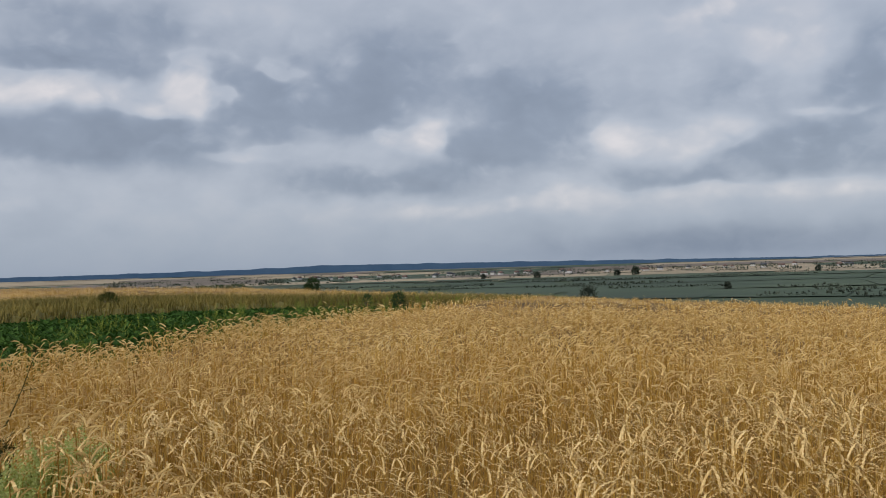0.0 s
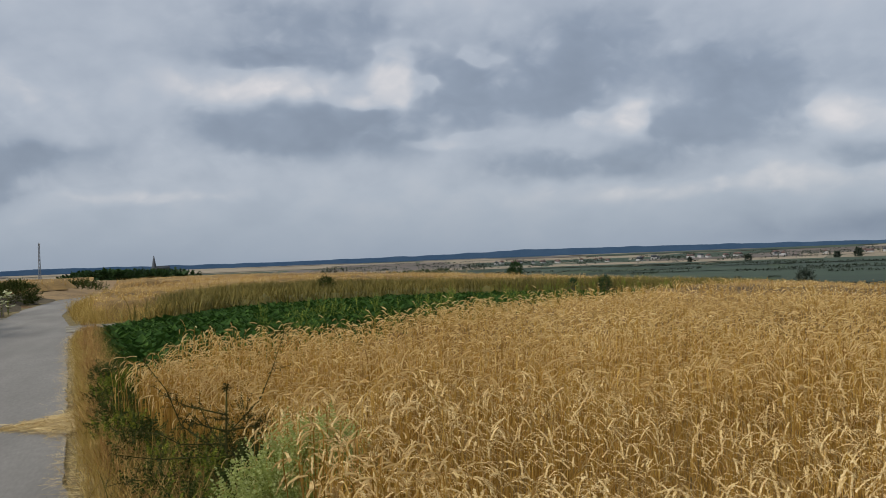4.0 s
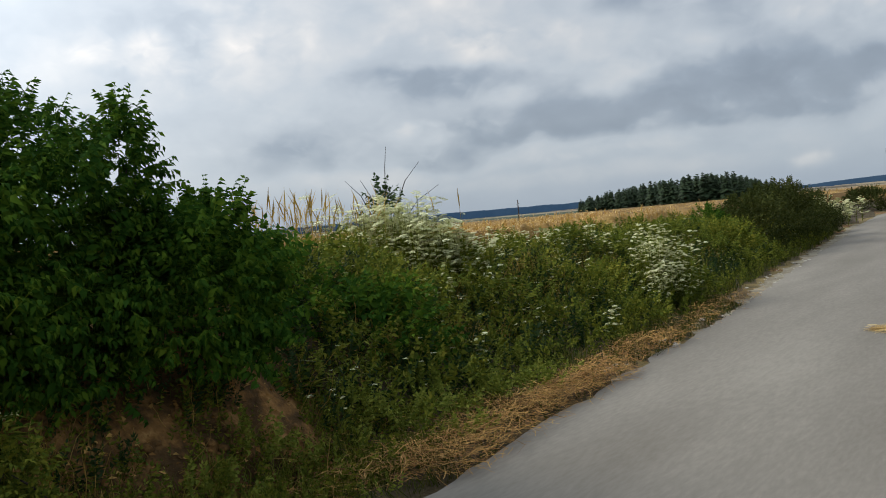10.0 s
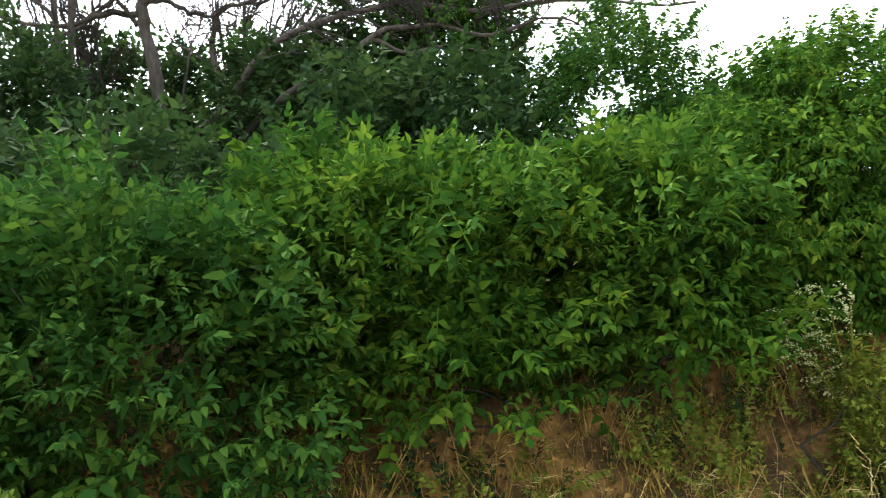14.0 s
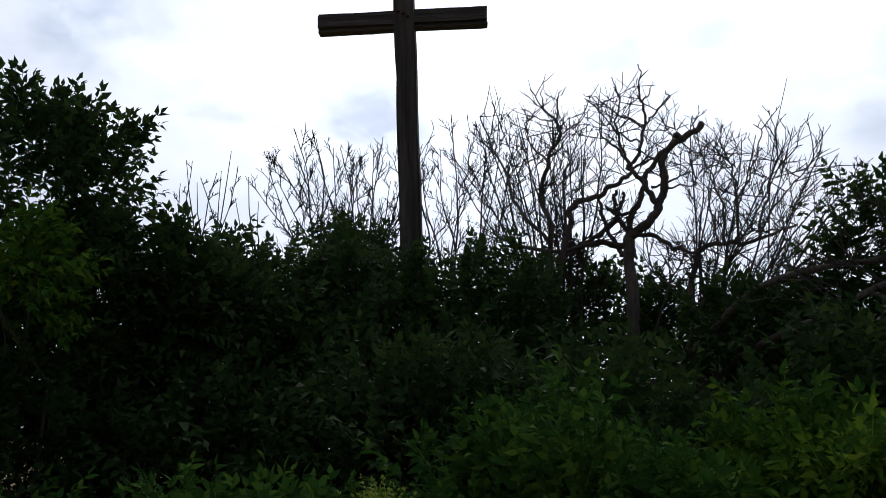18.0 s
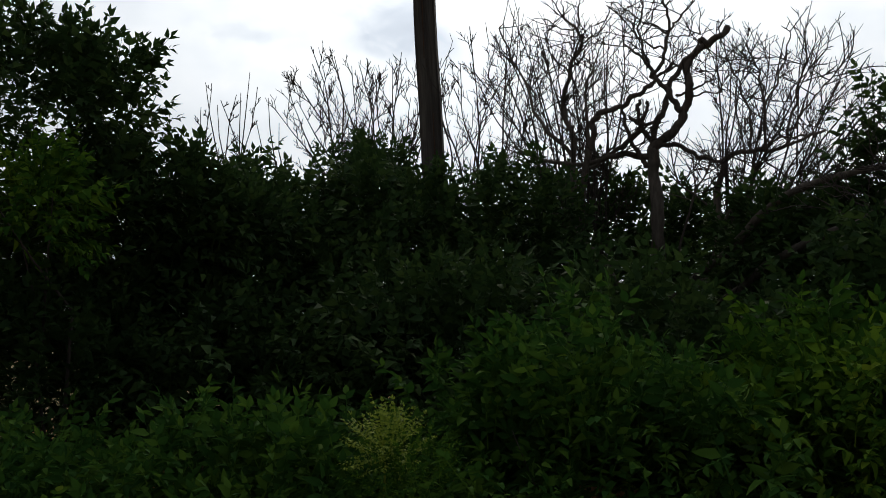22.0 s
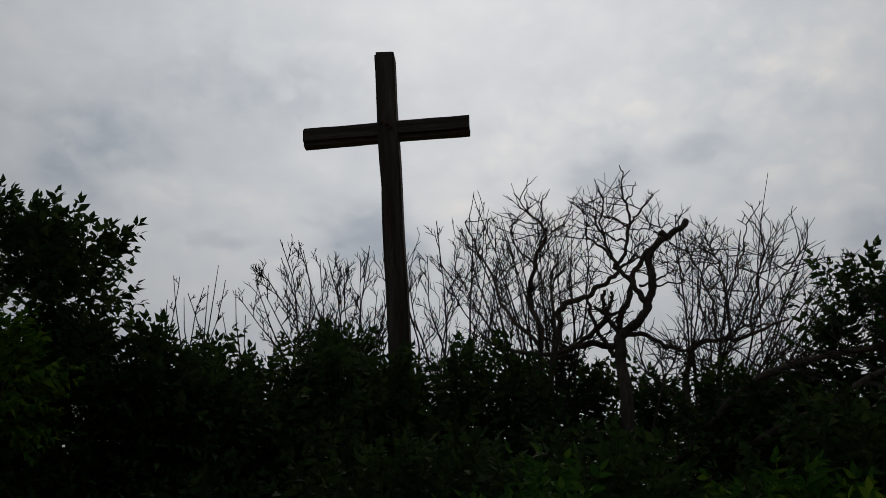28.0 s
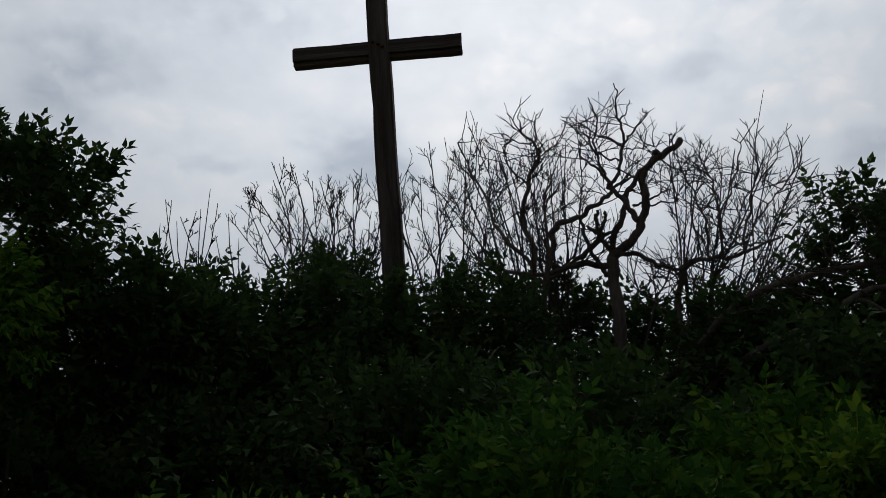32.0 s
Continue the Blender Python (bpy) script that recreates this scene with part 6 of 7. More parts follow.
def weed_spire(x, y, height, label, mat=M_spike, spires=7):
    g = float(land(x, y))
    ob = thing("mugwort", pose(x, y, g), label, "weed")
    green, tips = [], []
    for i in range(spires):
        a, b = -math.pi / 2 + RNG.normal(0, 1.2), RNG.uniform(0.1, 0.45)
        h = height * (0.68 + 0.32 * (i + 0.5) / spires)
        out = np.array((math.cos(a), math.sin(a), 0))
        arc = [np.zeros(3), out * b * 0.2 + (0, 0, h * 0.5), out * b * 0.55 + (0, 0, h * 0.86), out * b * 0.85 + (0, 0, h * 0.98), out * b * 1.2 + (0, 0, h * 0.97)]
        green.append(tube(arc, (0.006, 0.005, 0.0035, 0.002, 0.001), 4))
        fine = np.stack([np.interp(np.linspace(1.1, 4, 80), np.arange(5), np.array(arc)[:, c]) for c in range(3)], -1)
        rows = [fine[22:]]
        for k in (8, 20, 32, 44, 56):
            away = unit(RNG.normal(0, 0.5, 3) * (1, 1, 0.5) + (0, -0.9, 0.4))
            u = np.linspace(0, RNG.uniform(0.12, 0.22), 24)[:, None]
            rows.append(fine[k] + away * u - np.array((0, 0, 1.6)) * u ** 2)
        for c in np.concatenate(rows):
            lv, lf = kite(RNG.uniform(0.008, 0.015), 0.4)
            tips.append((lv @ frames_of(RNG.normal(0, 1, (1, 3)) - (0, 0, .3), np.array([[0.1, 0, 1.0]]))[0].T + c + RNG.normal(0, 0.004, 3), lf))
    for _ in range(260):
        z = RNG.uniform(0.03, 0.72) * height
        a, r = RNG.uniform(0, 2 * np.pi), RNG.uniform(0.02, 0.1)
        lv, lf = leaf(RNG.uniform(0.06, 0.13), 0.2)
        fr = frames_of(np.array([[math.cos(a), math.sin(a), RNG.uniform(-.5, .5)]]), np.array([[0, 0, 1.0]]))[0]
        green.append((lv @ fr.T + (math.cos(a) * r, math.sin(a) * r, z), lf))
    tagged(part("foliage", join(green), M_weed, ob), kind="stuff")
    tagged(part("flower_spike", join(tips), mat, ob, "pale green flower spikes"), kind="stuff")


weed_spire(-4.42, 2.24, 1.12, "leafy green mugwort with pale drooping spikes before the shrubs", spires=9)
shrub("dark green leafy weed with a fresh tip", [(-4.25, 2.23, 0.42, 0.13, 0.13, 0.2), (-4.25, 2.23, 0.68, 0.1, 0.1, 0.14)], 170, [(s[0] * 0.5, s[1]) for s in SMALL], M_weed, 4, seed=73)


def yellow_shoot():
    x, y = -3.78, -1.93
    g = float(land(x, y))
    ob = thing("yellow_shoot", pose(x, y, g), "bright yellow-green feathery shoot among the dark leaves", "weed")
    v, f = foliage([(x, y, 1.6, 0.1, 0.11, 0.11)], 150, [(s[0] * 0.34, s[1]) for s in FINE], shell=0.8, seed=50)
    tagged(part("foliage", (v - (x, y, g), f), M_leafyellow, ob), kind="stuff")
    v, f = foliage([(x + 0.05, y + 0.12, 1.42, 0.16, 0.25, 0.2)], 170, [(s[0] * 0.4, s[1]) for s in FINE], shell=0.8, seed=51)
    tagged(part("lower_foliage", (v - (x, y, g), f), M_leaf, ob, "green lower leaves"), kind="stuff")
    part("stem", tube([(0, 0, 0), (0.02, 0.03, 0.6), (0, 0, 1.55 - g)], (0.01, 0.007, 0.004), 5), M_weed, ob)


yellow_shoot()
shrub("bright green climbing vine hanging over the weeds", [(-3.35, -1.5, 0.8, 0.12, 0.12, 0.2)], 45, [(s[0] * 0.5, s[1]) for s in BROAD], M_vine, 3, seed=70)
shrub("feathery tansy at the foot of the shrubs", [(-3.25, -1.75, 0.75, 0.15, 0.16, 0.22)], 70, [(s[0] * 0.5, s[1]) for s in FINE], M_vine, 4, seed=71)


def seeding_grass():
    """Bent dry grasses with pale seed heads along the foot of the bank."""
    kinds = []
    for _ in range(8):
        a = RNG.uniform(0, 2 * np.pi)
        d, side = np.array((math.cos(a), math.sin(a), 0)), np.array((-math.sin(a), math.cos(a), 0))
        h = RNG.uniform(0.35, 0.6)
        stem = ribbon([(0, 0, 0), 0.06 * d + (0, 0, h * 0.6), 0.17 * d + (0, 0, h * 0.95), 0.26 * d + (0, 0, h * 0.95)], (0.0012, 0.0012, 0.001, 0.0008), side)
        heads = [ribbon([(0.13 + 0.03 * k) * d + (0, 0, h * (0.86 + 0.03 * k)), (0.17 + 0.035 * k) * d + RNG.normal(0, 0.012, 3) + (0, 0, h * (0.85 + 0.03 * k))], (0.0022, 0.001), side) for k in range(5)]
        kinds.append(join([stem] + heads))
    tagged(part("seeding_grass", sow(kinds, on_bank(320, -4, 2.4, 0.25, 1.4), 0.6, 1.1, 0.25), M_straw), "pale bent grass gone to seed below the shrubs", "grass", kind="stuff")
    tufts = [grass_tuft(8, 0.3, 0.14, 0.0035, 0.7) for _ in range(10)]
    tagged(part("grass", sow(tufts, off_bare(on_bank(380, -4.5, 4.5, 0.2, 1.5)), 0.4, 0.9, 0.3), M_grass), "green grass at the foot of the sandy bank", "grass", kind="stuff")
    tagged(part("dry_grass", sow(tufts, off_bare(on_bank(560, -3, 3.0, 0.3, 1.4)), 0.4, 1.0, 0.3), M_drygrass), "matted yellow grass below the bare bank", "grass", kind="stuff")


seeding_grass()


def bank_litter():
    """Dead leaves and low creeping growth on the bare soil."""
    flat = [kite(1.0, 0.3, 0.1, 0.1) for _ in range(3)]
    n = 5200
    xy = on_bank(n, -4, 6, 0.4, 2.0)
    a = RNG.uniform(0, 2 * np.pi, n)
    fr = frames_of(np.stack([np.cos(a), np.sin(a), RNG.normal(0, 0.3, n)], -1), np.stack([RNG.normal(0.5, .4, n), RNG.normal(0, .4, n), np.ones(n)], -1))
    p = on_land(xy, -0.03)
    tagged(part("dead_leaves", scatter(flat, p, fr, RNG.uniform(0.02, 0.06, n)), M_hay), "brown dead leaves on the sandy bank", "leaves", kind="stuff")
    clods = []
    for k in range(5):
        bm = bmesh.new()
        bmesh.ops.create_icosphere(bm, subdivisions=1, radius=1.0)
        for v in bm.verts:
            v.co *= 1 + 0.6 * noise.noise(v.co * 1.3 + Vector((k * 5.0, 0, 0)))
            v.co.z *= 0.7
        clods.append((np.array([v.co[:] for v in bm.verts]), np.array([[v.index for v in f.verts] for f in bm.faces])))
        bm.free()
    xy = on_bank(1300, -4, 5, 0.45, 2.1)
    p = on_land(xy, 0.0)
    tagged(part("clods", scatter(clods, p, turns(RNG.uniform(0, 6.3, 1300)), 0.008 + 0.05 * RNG.uniform(0, 1, 1300) ** 3), M_bank), "crumbled clods of sandy soil on the bank", "soil", kind="stuff")
    # withered stems hanging over the soil
    stalks = []
    for _ in range(8):
        pts = [np.zeros(3)]
        d = unit(RNG.normal(0, 0.35, 3) + (0, 0, 1.0))
        for _ in range(5):
            d = unit(d + RNG.normal(0, 0.28, 3))
            pts.append(pts[-1] + d * RNG.uniform(0.05, 0.09))
        stalks.append(tube(pts, np.linspace(0.0032, 0.0012, 6), 3, cap=False))
    tagged(part("dry_stems", sow(stalks, on_bank(240, -3.5, 6.0, 0.6, 1.8), 0.5, 1.2, 0.4), M_drygrass), "withered pale stems on the sandy bank", "weeds", kind="stuff")
    creep = [(s[0] * 0.6, s[1]) for s in SMALL]
    tagged(part("creepers", sow(upright(creep), on_bank(150, -3, 4.5, 0.5, 1.6), 0.4, 0.9, 0.7), M_vine), "small yellow-green seedlings on the bank", "weeds", kind="stuff")


bank_litter()


def small_flowers():
    """Scattered blossoms among the weeds."""
    kinds = [umbel(RNG.uniform(0.012, 0.03), 7, 0.006) for _ in range(8)]
    for mat, count, l0, l1, y0, y1, label in ((M_white, 1500, 0.9, 5.0, 4.5, 30, "small white flowers dotted among the weeds"), (M_yellow, 160, 1.5, 5.0, 6, 26, "small yellow flowers among the weeds")):
        xy = on_bank(count, y0, y1, l0, l1)
        p = on_land(xy)
        p[:, 2] += RNG.uniform(0.25, 0.55, count)
        a = RNG.uniform(0, 6.3, count)
        tagged(part("wildflowers", scatter(kinds, p, turns(a), RNG.uniform(0.7, 1.4, count)), mat), label, "wildflowers", kind="stuff")
    for x, y, h, mat, label in ((-7.55, 10.4, 1.25, M_purple, "purple flower head at the top of the bank"), (-6.2, 6.35, 1.25, M_yellow, "yellow flowering weed beside the shrubs")):
        g = float(land(x, y))
        ob = thing("flower_clump", pose(x, y, g), label, "wildflowers")
        heads = [(v + (RNG.normal(0, 0.1), RNG.normal(0, 0.1), h - g + 0.4 + RNG.normal(0, 0.07)), f) for v, f in (umbel(0.03, 9, 0.009) for _ in range(14))]
        tagged(part("bloom", join(heads), mat, ob), kind="stuff")
        for _ in range(5):
            part("stem", branches((0, 0, 0), [(RNG.normal(0, .08), RNG.normal(0, .08), h - g + 0.35)], 0.006, 0.04), M_weed, ob)


small_flowers()


def chalk_stones():
    kinds = []
    for k in range(6):
        bm = bmesh.new()
        bmesh.ops.create_icosphere(bm, subdivisions=1, radius=0.05)
        for v in bm.verts:
            v.co *= 1 + 0.5 * noise.noise(v.co * 20 + Vector((k * 3.0, 0, 0)))
            v.co.z *= 0.6
        me = bpy.data.meshes.new("stone")
        bm.to_mesh(me)
        bm.free()
        me.materials.append(M_chalk)
        kinds.append(me)
    for i in range(90):
        y = RNG.uniform(8, 26)
        x = float(road_left(y)) - RNG.uniform(-0.05, 0.4)
        ob = new("stone", kinds[i % 6])
        s = 0.25 + 0.75 * RNG.uniform(0, 1) ** 2
        ob.matrix_world = pose(x, y, float(land(x, y)) + 0.01, 0, 0, RNG.uniform(0, 360)) @ Matrix.Scale(s, 4)
        tagged(ob, "small pale chalk stone at the lane's edge", "stone", "chalk stones")


chalk_stones()


def dry_thistle():
    x, y = 0.04, 6.55
    ob = thing("dry_thistle", pose(x, y, float(land(x, y))), "dark withered branching thistle at the wheat's edge", "weed")
    part("stem", tube([(0, 0, 0), (0.01, 0, 0.35), (0.03, 0.02, 0.85)], (0.014, 0.011, 0.006), 6), M_thistle, ob)

    def spines(out, pts, count, low, high):
        pts = np.array(pts)
        for _ in range(count):
            s = RNG.uniform(0, len(pts) - 1)
            k = min(int(s), len(pts) - 2)
            c = pts[k] + (pts[k + 1] - pts[k]) * (s - k)
            lv, lf = kite(RNG.uniform(low, high), 0.17)
            out.append((lv @ frames_of(RNG.normal(0, 1, (1, 3)), np.array([[0.1, 0.05, 1.0]]))[0].T + c, lf))

    reach = [(-0.72, 0.0, 0.42, 0.5), (-0.75, -0.05, 0.25, 0.3), (0.45, 0.25, 0.55, 1.2), (-0.5, 0.1, 0.42, 1.08), (-0.55, 0.05, 0.5, 0.62), (0.3, -0.1, 0.4, 0.72)]
    for k in range(11):
        a, z0 = k * 2.4, RNG.uniform(0.2, 0.7)
        r = RNG.uniform(0.18, 0.5) * (1.15 - 0.6 * z0)
        reach.append((r * math.cos(a) * 1.3, r * math.sin(a) * 0.6, z0, z0 + r * RNG.uniform(0.1, 0.9)))
    for dx, dy, z0, z1 in reach:
        tip = np.array((dx, dy, z1))
        mid = np.array((dx * 0.55, dy * 0.55, z0 + (z1 - z0) * 0.3)) + RNG.normal(0, 0.02, 3)
        pts = [np.array((0.02 * z0, 0, z0)), mid, (mid + tip) / 2 + RNG.normal(0, 0.02, 3), tip]
        out = [tube(pts, (0.005, 0.004, 0.003, 0.0015), 4)]
        spines(out, pts, 40, 0.015, 0.035)
        for _ in range(5):
            k = RNG.integers(1, 4)
            d = unit(RNG.normal(0, 1, 3) * (1, 0.7, 0.5) + (0, 0, 0.35)) * RNG.uniform(0.06, 0.15)
            side = [pts[k], pts[k] + d * 0.5 + RNG.normal(0, 0.01, 3), pts[k] + d]
            out.append(tube(side, (0.0022, 0.0018, 0.001), 3))
            spines(out, side, 12, 0.012, 0.03)
        part("branch", join(out), M_thistle, ob)
    top = []
    spines(top, [(0.02, 0.01, 0.45), (0.03, 0.02, 0.85), (0.03, 0.02, 0.9)], 45, 0.025, 0.05)
    tagged(part("dried_foliage", join(top), M_thistle, ob, "dark dried leaves and heads along the stem"), kind="stuff")
    v, f = foliage([(0.16, 0.04, 0.62, 0.12, 0.1, 0.16), (0.1, 0, 0.42, 0.12, 0.1, 0.12)], 130, [(s[0] * 0.24, s[1]) for s in FINE], shell=0.9, seed=96)
    tagged(part("dried_foliage", (v, f), M_thistle, ob, "tangle of dark dried leaves"), kind="stuff")
    v, f = foliage([(0, 0, 0.22, 0.25, 0.22, 0.2), (-0.35, -0.1, 0.12, 0.3, 0.25, 0.16)], 120, [(s[0] * 0.4, s[1]) for s in SMALL], shell=0.8, seed=95)
    tagged(part("leaves", (v, f), M_weed, ob, "dull green lower leaves"), kind="stuff")


dry_thistle()


def feathery(x, y, r, h, count, label):
    g = float(land(x, y))
    ob = thing("feathery_weed", pose(x, y, g), label, "weed")
    v, f = foliage([(x + r * a, y + r * b, g + h * c, r * 0.55, r * 0.55, h * 0.22) for a, b, c in ((0, 0, 0.78), (-0.6, 0.1, 0.6), (0.55, -0.2, 0.66), (0.1, 0.5, 0.5), (-0.1, -0.5, 0.42), (0.5, 0.4, 0.4))], count, [(s[0] * 0.42, s[1]) for s in FINE], shell=0.9, up=0.8, lump=0.4, seed=x)
    part("leaves", (v - (x, y, g), f), M_dill, ob)
    for _ in range(9):
        part("stem", branches((0, 0, 0), [(RNG.uniform(-r, r) * 0.8, RNG.uniform(-r, r) * 0.8, h * RNG.uniform(0.6, 0.95))], 0.006, 0.05), M_weed, ob)


feathery(0.42, 5.3, 0.3, 0.78, 900, "soft feathery green weed at the wheat's edge")
feathery(0.6, 5.45, 0.18, 0.8, 380, "feathery green weed standing in the wheat")
feathery(0.22, 5.4, 0.24, 0.62, 420, "low feathery green weed beside the thistle")


def thistle_grass():
    n = 34
    x, y = RNG.uniform(-0.5, 0.25, n), RNG.uniform(5.0, 7.8, n)
    r = RNG.uniform(0.08, 0.2, n)
    blobs = np.stack([x, y, land(x, y) + r * 0.6, r, r, r * 1.1], -1)
    small = [(q[0] * 0.42, q[1]) for q in SMALL]
    tagged(part("weeds", foliage(blobs[:20], 520, small, seed=101), M_scrub), "dark green low weeds round the thistle", "weeds", kind="stuff")
    tagged(part("weeds", foliage(blobs[20:], 320, small, seed=102), M_weed), "olive low weeds round the thistle", "weeds", kind="stuff")
    tufts = [grass_tuft(8, 0.42, 0.14, 0.0035, 0.5) for _ in range(10)]
    for mat, n, label in ((M_hay, 150, "rust-brown withered grass beside the thistle"), (M_margin, 160, "brownish withered grass round the thistle"), (M_grass, 110, "green grass round the thistle"), (M_drygrass, 120, "yellow grass round the thistle")):
        xy = np.stack([RNG.normal(-0.2, 0.3, n), RNG.uniform(5.2, 8.2, n)], -1)
        xy = xy[xy[:, 0] > road_right(xy[:, 1]) + 0.2]
        tagged(part("grass", sow(tufts, xy, 0.6, 1.2, 0.25), mat), label, "grass", kind="stuff")


thistle_grass()


def beet_weeds():
    n = 150
    x = RNG.uniform(1, 26, n)
    y = wheat_end(x) + RNG.uniform(0.5, 9, n)
    h = RNG.uniform(0.3, 0.45, n)
    blobs = np.stack([x, y, land(x, y) + h, 0.07 + 0 * h, 0.07 + 0 * h, h], -1)
    tagged(part("weeds", foliage(blobs, 1700, [(q[0] * 0.55, q[1]) for q in FINE], up=0.8, shell=0.8, seed=12), M_fresh), "pale tall weeds gone to seed among the beet", "weeds", kind="stuff")


beet_weeds()


def wheat_foot():
    """Dark weeds crowding the foot of the wheat along the verge."""
    n = 95
    y = RNG.uniform(5.4, 15, n)
    x = np.minimum(wheat_left(y), road_right(y) + 1.3) - RNG.uniform(-0.05, 0.3, n)
    r = RNG.uniform(0.09, 0.2, n)
    blobs = np.stack([x, y, land(x, y) + r * 0.8, r, r, r * RNG.uniform(0.9, 1.8, n)], -1)
    small = [(q[0] * 0.45, q[1]) for q in SMALL]
    tagged(part("weeds", foliage(blobs[:62], 1700, small, seed=103), M_scrub), "dark green weeds at the foot of the wheat", "weeds", kind="stuff")
    tagged(part("weeds", foliage(blobs[62:], 800, small, seed=104), M_weed), "olive green weeds at the foot of the wheat", "weeds", kind="stuff")


wheat_foot()


# ---- hedges and trees farther off ----
def far_shrub(name, label, blobs, count, mat, kinds=SMALL, scale=(1.4, 2.4), seed=0.0):
    blobs = np.asarray(blobs, float)
    c = blobs[:, :3].mean(0)
    g = float(land(c[0], c[1]))
    ob = thing(name, pose(c[0], c[1], g), label, "shrub" if name != "tree" else "tree")
    v, f = foliage(blobs, count, kinds, scale[0], scale[1], seed=seed)
    org = np.array((c[0], c[1], g))
    part("foliage", (v - org, f), mat, ob)
    for b in blobs:
        part("stem", branches((0, 0, -0.1), [b[:3] - org + RNG.uniform(-.3, .3, 3) * b[3:]], 0.05), M_bark, ob)


def up_on(x, y, h, rx, ry, rz):
    return (x, y, float(land(x, y)) + h, rx, ry, rz)


far_shrub("shrub", "rounded green roadside shrub on the bank", [up_on(-7.0, 24.4, 0.4, 1.0, 1.5, 0.8), up_on(-7.1, 27.4, 0.65, 1.25, 1.7, 0.95), up_on(-7.3, 30.6, 0.5, 1.2, 1.6, 0.85), up_on(-7.5, 33.6, 0.2, 1.0, 1.6, 0.7)], 4600, M_scrub, scale=(0.7, 1.2), seed=60)
far_shrub("shrub", "brownish green scrub on the bank", [up_on(-7.0, 21.5, 0.0, 0.9, 1.5, 0.5)], 700, M_weed, scale=(0.9, 1.5), seed=61)
far_shrub("shrub", "small leafy bush at the top of the bank", [up_on(-7.4, 22.4, 0.35, 0.4, 0.4, 0.4)], 130, M_leaf, scale=(0.8, 1.2), seed=62)
far_shrub("shrub", "green bush beside the bend of the lane", [up_on(-8.7, 53, 0.3, 1.2, 1.6, 0.75)], 1300, M_scrub, scale=(0.8, 1.2), seed=63)
far_shrub("shrub", "low green bush beyond the bend", [up_on(-7.6, 74, 0.0, 2.2, 1.8, 0.7)], 420, M_scrub, scale=(1.2, 2), seed=64)
far_shrub("shrub", "dark bush standing at the field corner", [up_on(19.2, 40.8, 0.5, 0.28, 0.28, 0.34)], 200, M_leafdark, scale=(0.5, 0.8), seed=65)
far_shrub("shrub", "small dark bush by the field corner", [up_on(17.8, 41.4, 0.5, 0.2, 0.2, 0.26)], 110, M_leafdark, scale=(0.45, 0.7), seed=66)
far_shrub("shrub", "dim olive bush in the grassy margin", [up_on(6.4, 44.6, 0.55, 0.4, 0.4, 0.38)], 210, M_scrub, scale=(0.6, 1.0), seed=71)
far_shrub("tree", "round dark tree beyond the fields", [up_on(62, 170, 3.0, 1.2, 1.2, 1.3), up_on(61.2, 170.5, 2.2, 0.9, 0.9, 0.9)], 700, M_leafdark, scale=(1.6, 2.6), seed=67)
far_shrub("shrub", "low row of dark scrub beyond the field", [up_on(36 + 3 * k, 177 - k, 0.3 + 0.34 * k, 2.2, 1.6, 0.7) for k in range(5)], 2200, M_leafdark, scale=(1.0, 1.7), seed=68)
far_shrub("shrub", "dark bush in the valley meadow", [up_on(300, 400, 1.6, 3.6, 3.6, 3.0)], 160, M_fartree, scale=(9, 14), seed=69)


def conifer(height, seed):
    """A spruce: tiers of drooping boughs round a trunk."""
    out = []
    tiers = 17
    for i in range(tiers):
        s = i / tiers
        z, r = height * (0.1 + 0.88 * s), height * 0.26 * (1 - s) ** 0.75 + 0.25
        n = 7
        for k in range(n):
            a = k * 2 * np.pi / n + i * 0.5 + RNG.uniform(-.3, .3)
            rr = r * RNG.uniform(0.5, 1.25)
            d = np.array((math.cos(a), math.sin(a), 0))
            side = np.array((-math.sin(a), math.cos(a), 0))
            w = rr * 0.3
            lift = RNG.uniform(-0.3, 0.3)
            p0, p1 = np.array((0, 0, z + rr * 0.3 + lift)), d * rr + (0, 0, z - rr * RNG.uniform(-0.15, 0.3) + lift)
            m = (p0 + p1) / 2
            out.append((np.array([p0, m - side * w - (0, 0, .15), p1, m + side * w - (0, 0, .15), m + (0, 0, 0.12 * rr)]), np.array([(0, 1, 4), (1, 2, 4), (2, 3, 4), (3, 0, 4)])))
    return join(out)


def build_wood():
    crowns = [mesh_of("crown", *conifer(9.0, k)) for k in range(5)]
    trunk = mesh_of("trunk", *tube([(0, 0, -0.2), (0, 0, 4), (0, 0, 8.6)], (0.16, 0.11, 0.03), 6))
    for me in crowns:
        me.materials.append(M_conifer)
    trunk.materials.append(M_bark)
    spots = []
    for i in range(320):
        u = RNG.uniform(0, 1)
        az, r = 14.6 + 10.6 * u, 190 + RNG.uniform(0, 40)
        h = np.interp(u, (0, 0.12, 0.35, 0.6, 1), (0.46, 0.64, 0.7, 0.64, 0.36)) * RNG.uniform(0.84, 1.08)
        spots.append((az, r, h))
    spots += [(14.0, 200, 0.42), (13.6, 200, 0.36), (13.0, 205, 0.38), (14.3, 196, 0.45)]
    for az, r, h in spots:
        x, y = -r * math.sin(radians(az)), r * math.cos(radians(az))
        tree = thing("spruce_tree", pose(x, y, float(land(x, y)), 0, 0, RNG.uniform(0, 360)), "dark green spruce in the plantation across the field", "tree", "spruce plantation")
        tree.scale = (h, h, h)
        for name, me in (("crown", crowns[RNG.integers(0, 5)]), ("trunk", trunk)):
            ob = new(name, me)
            ob.parent = tree


build_wood()


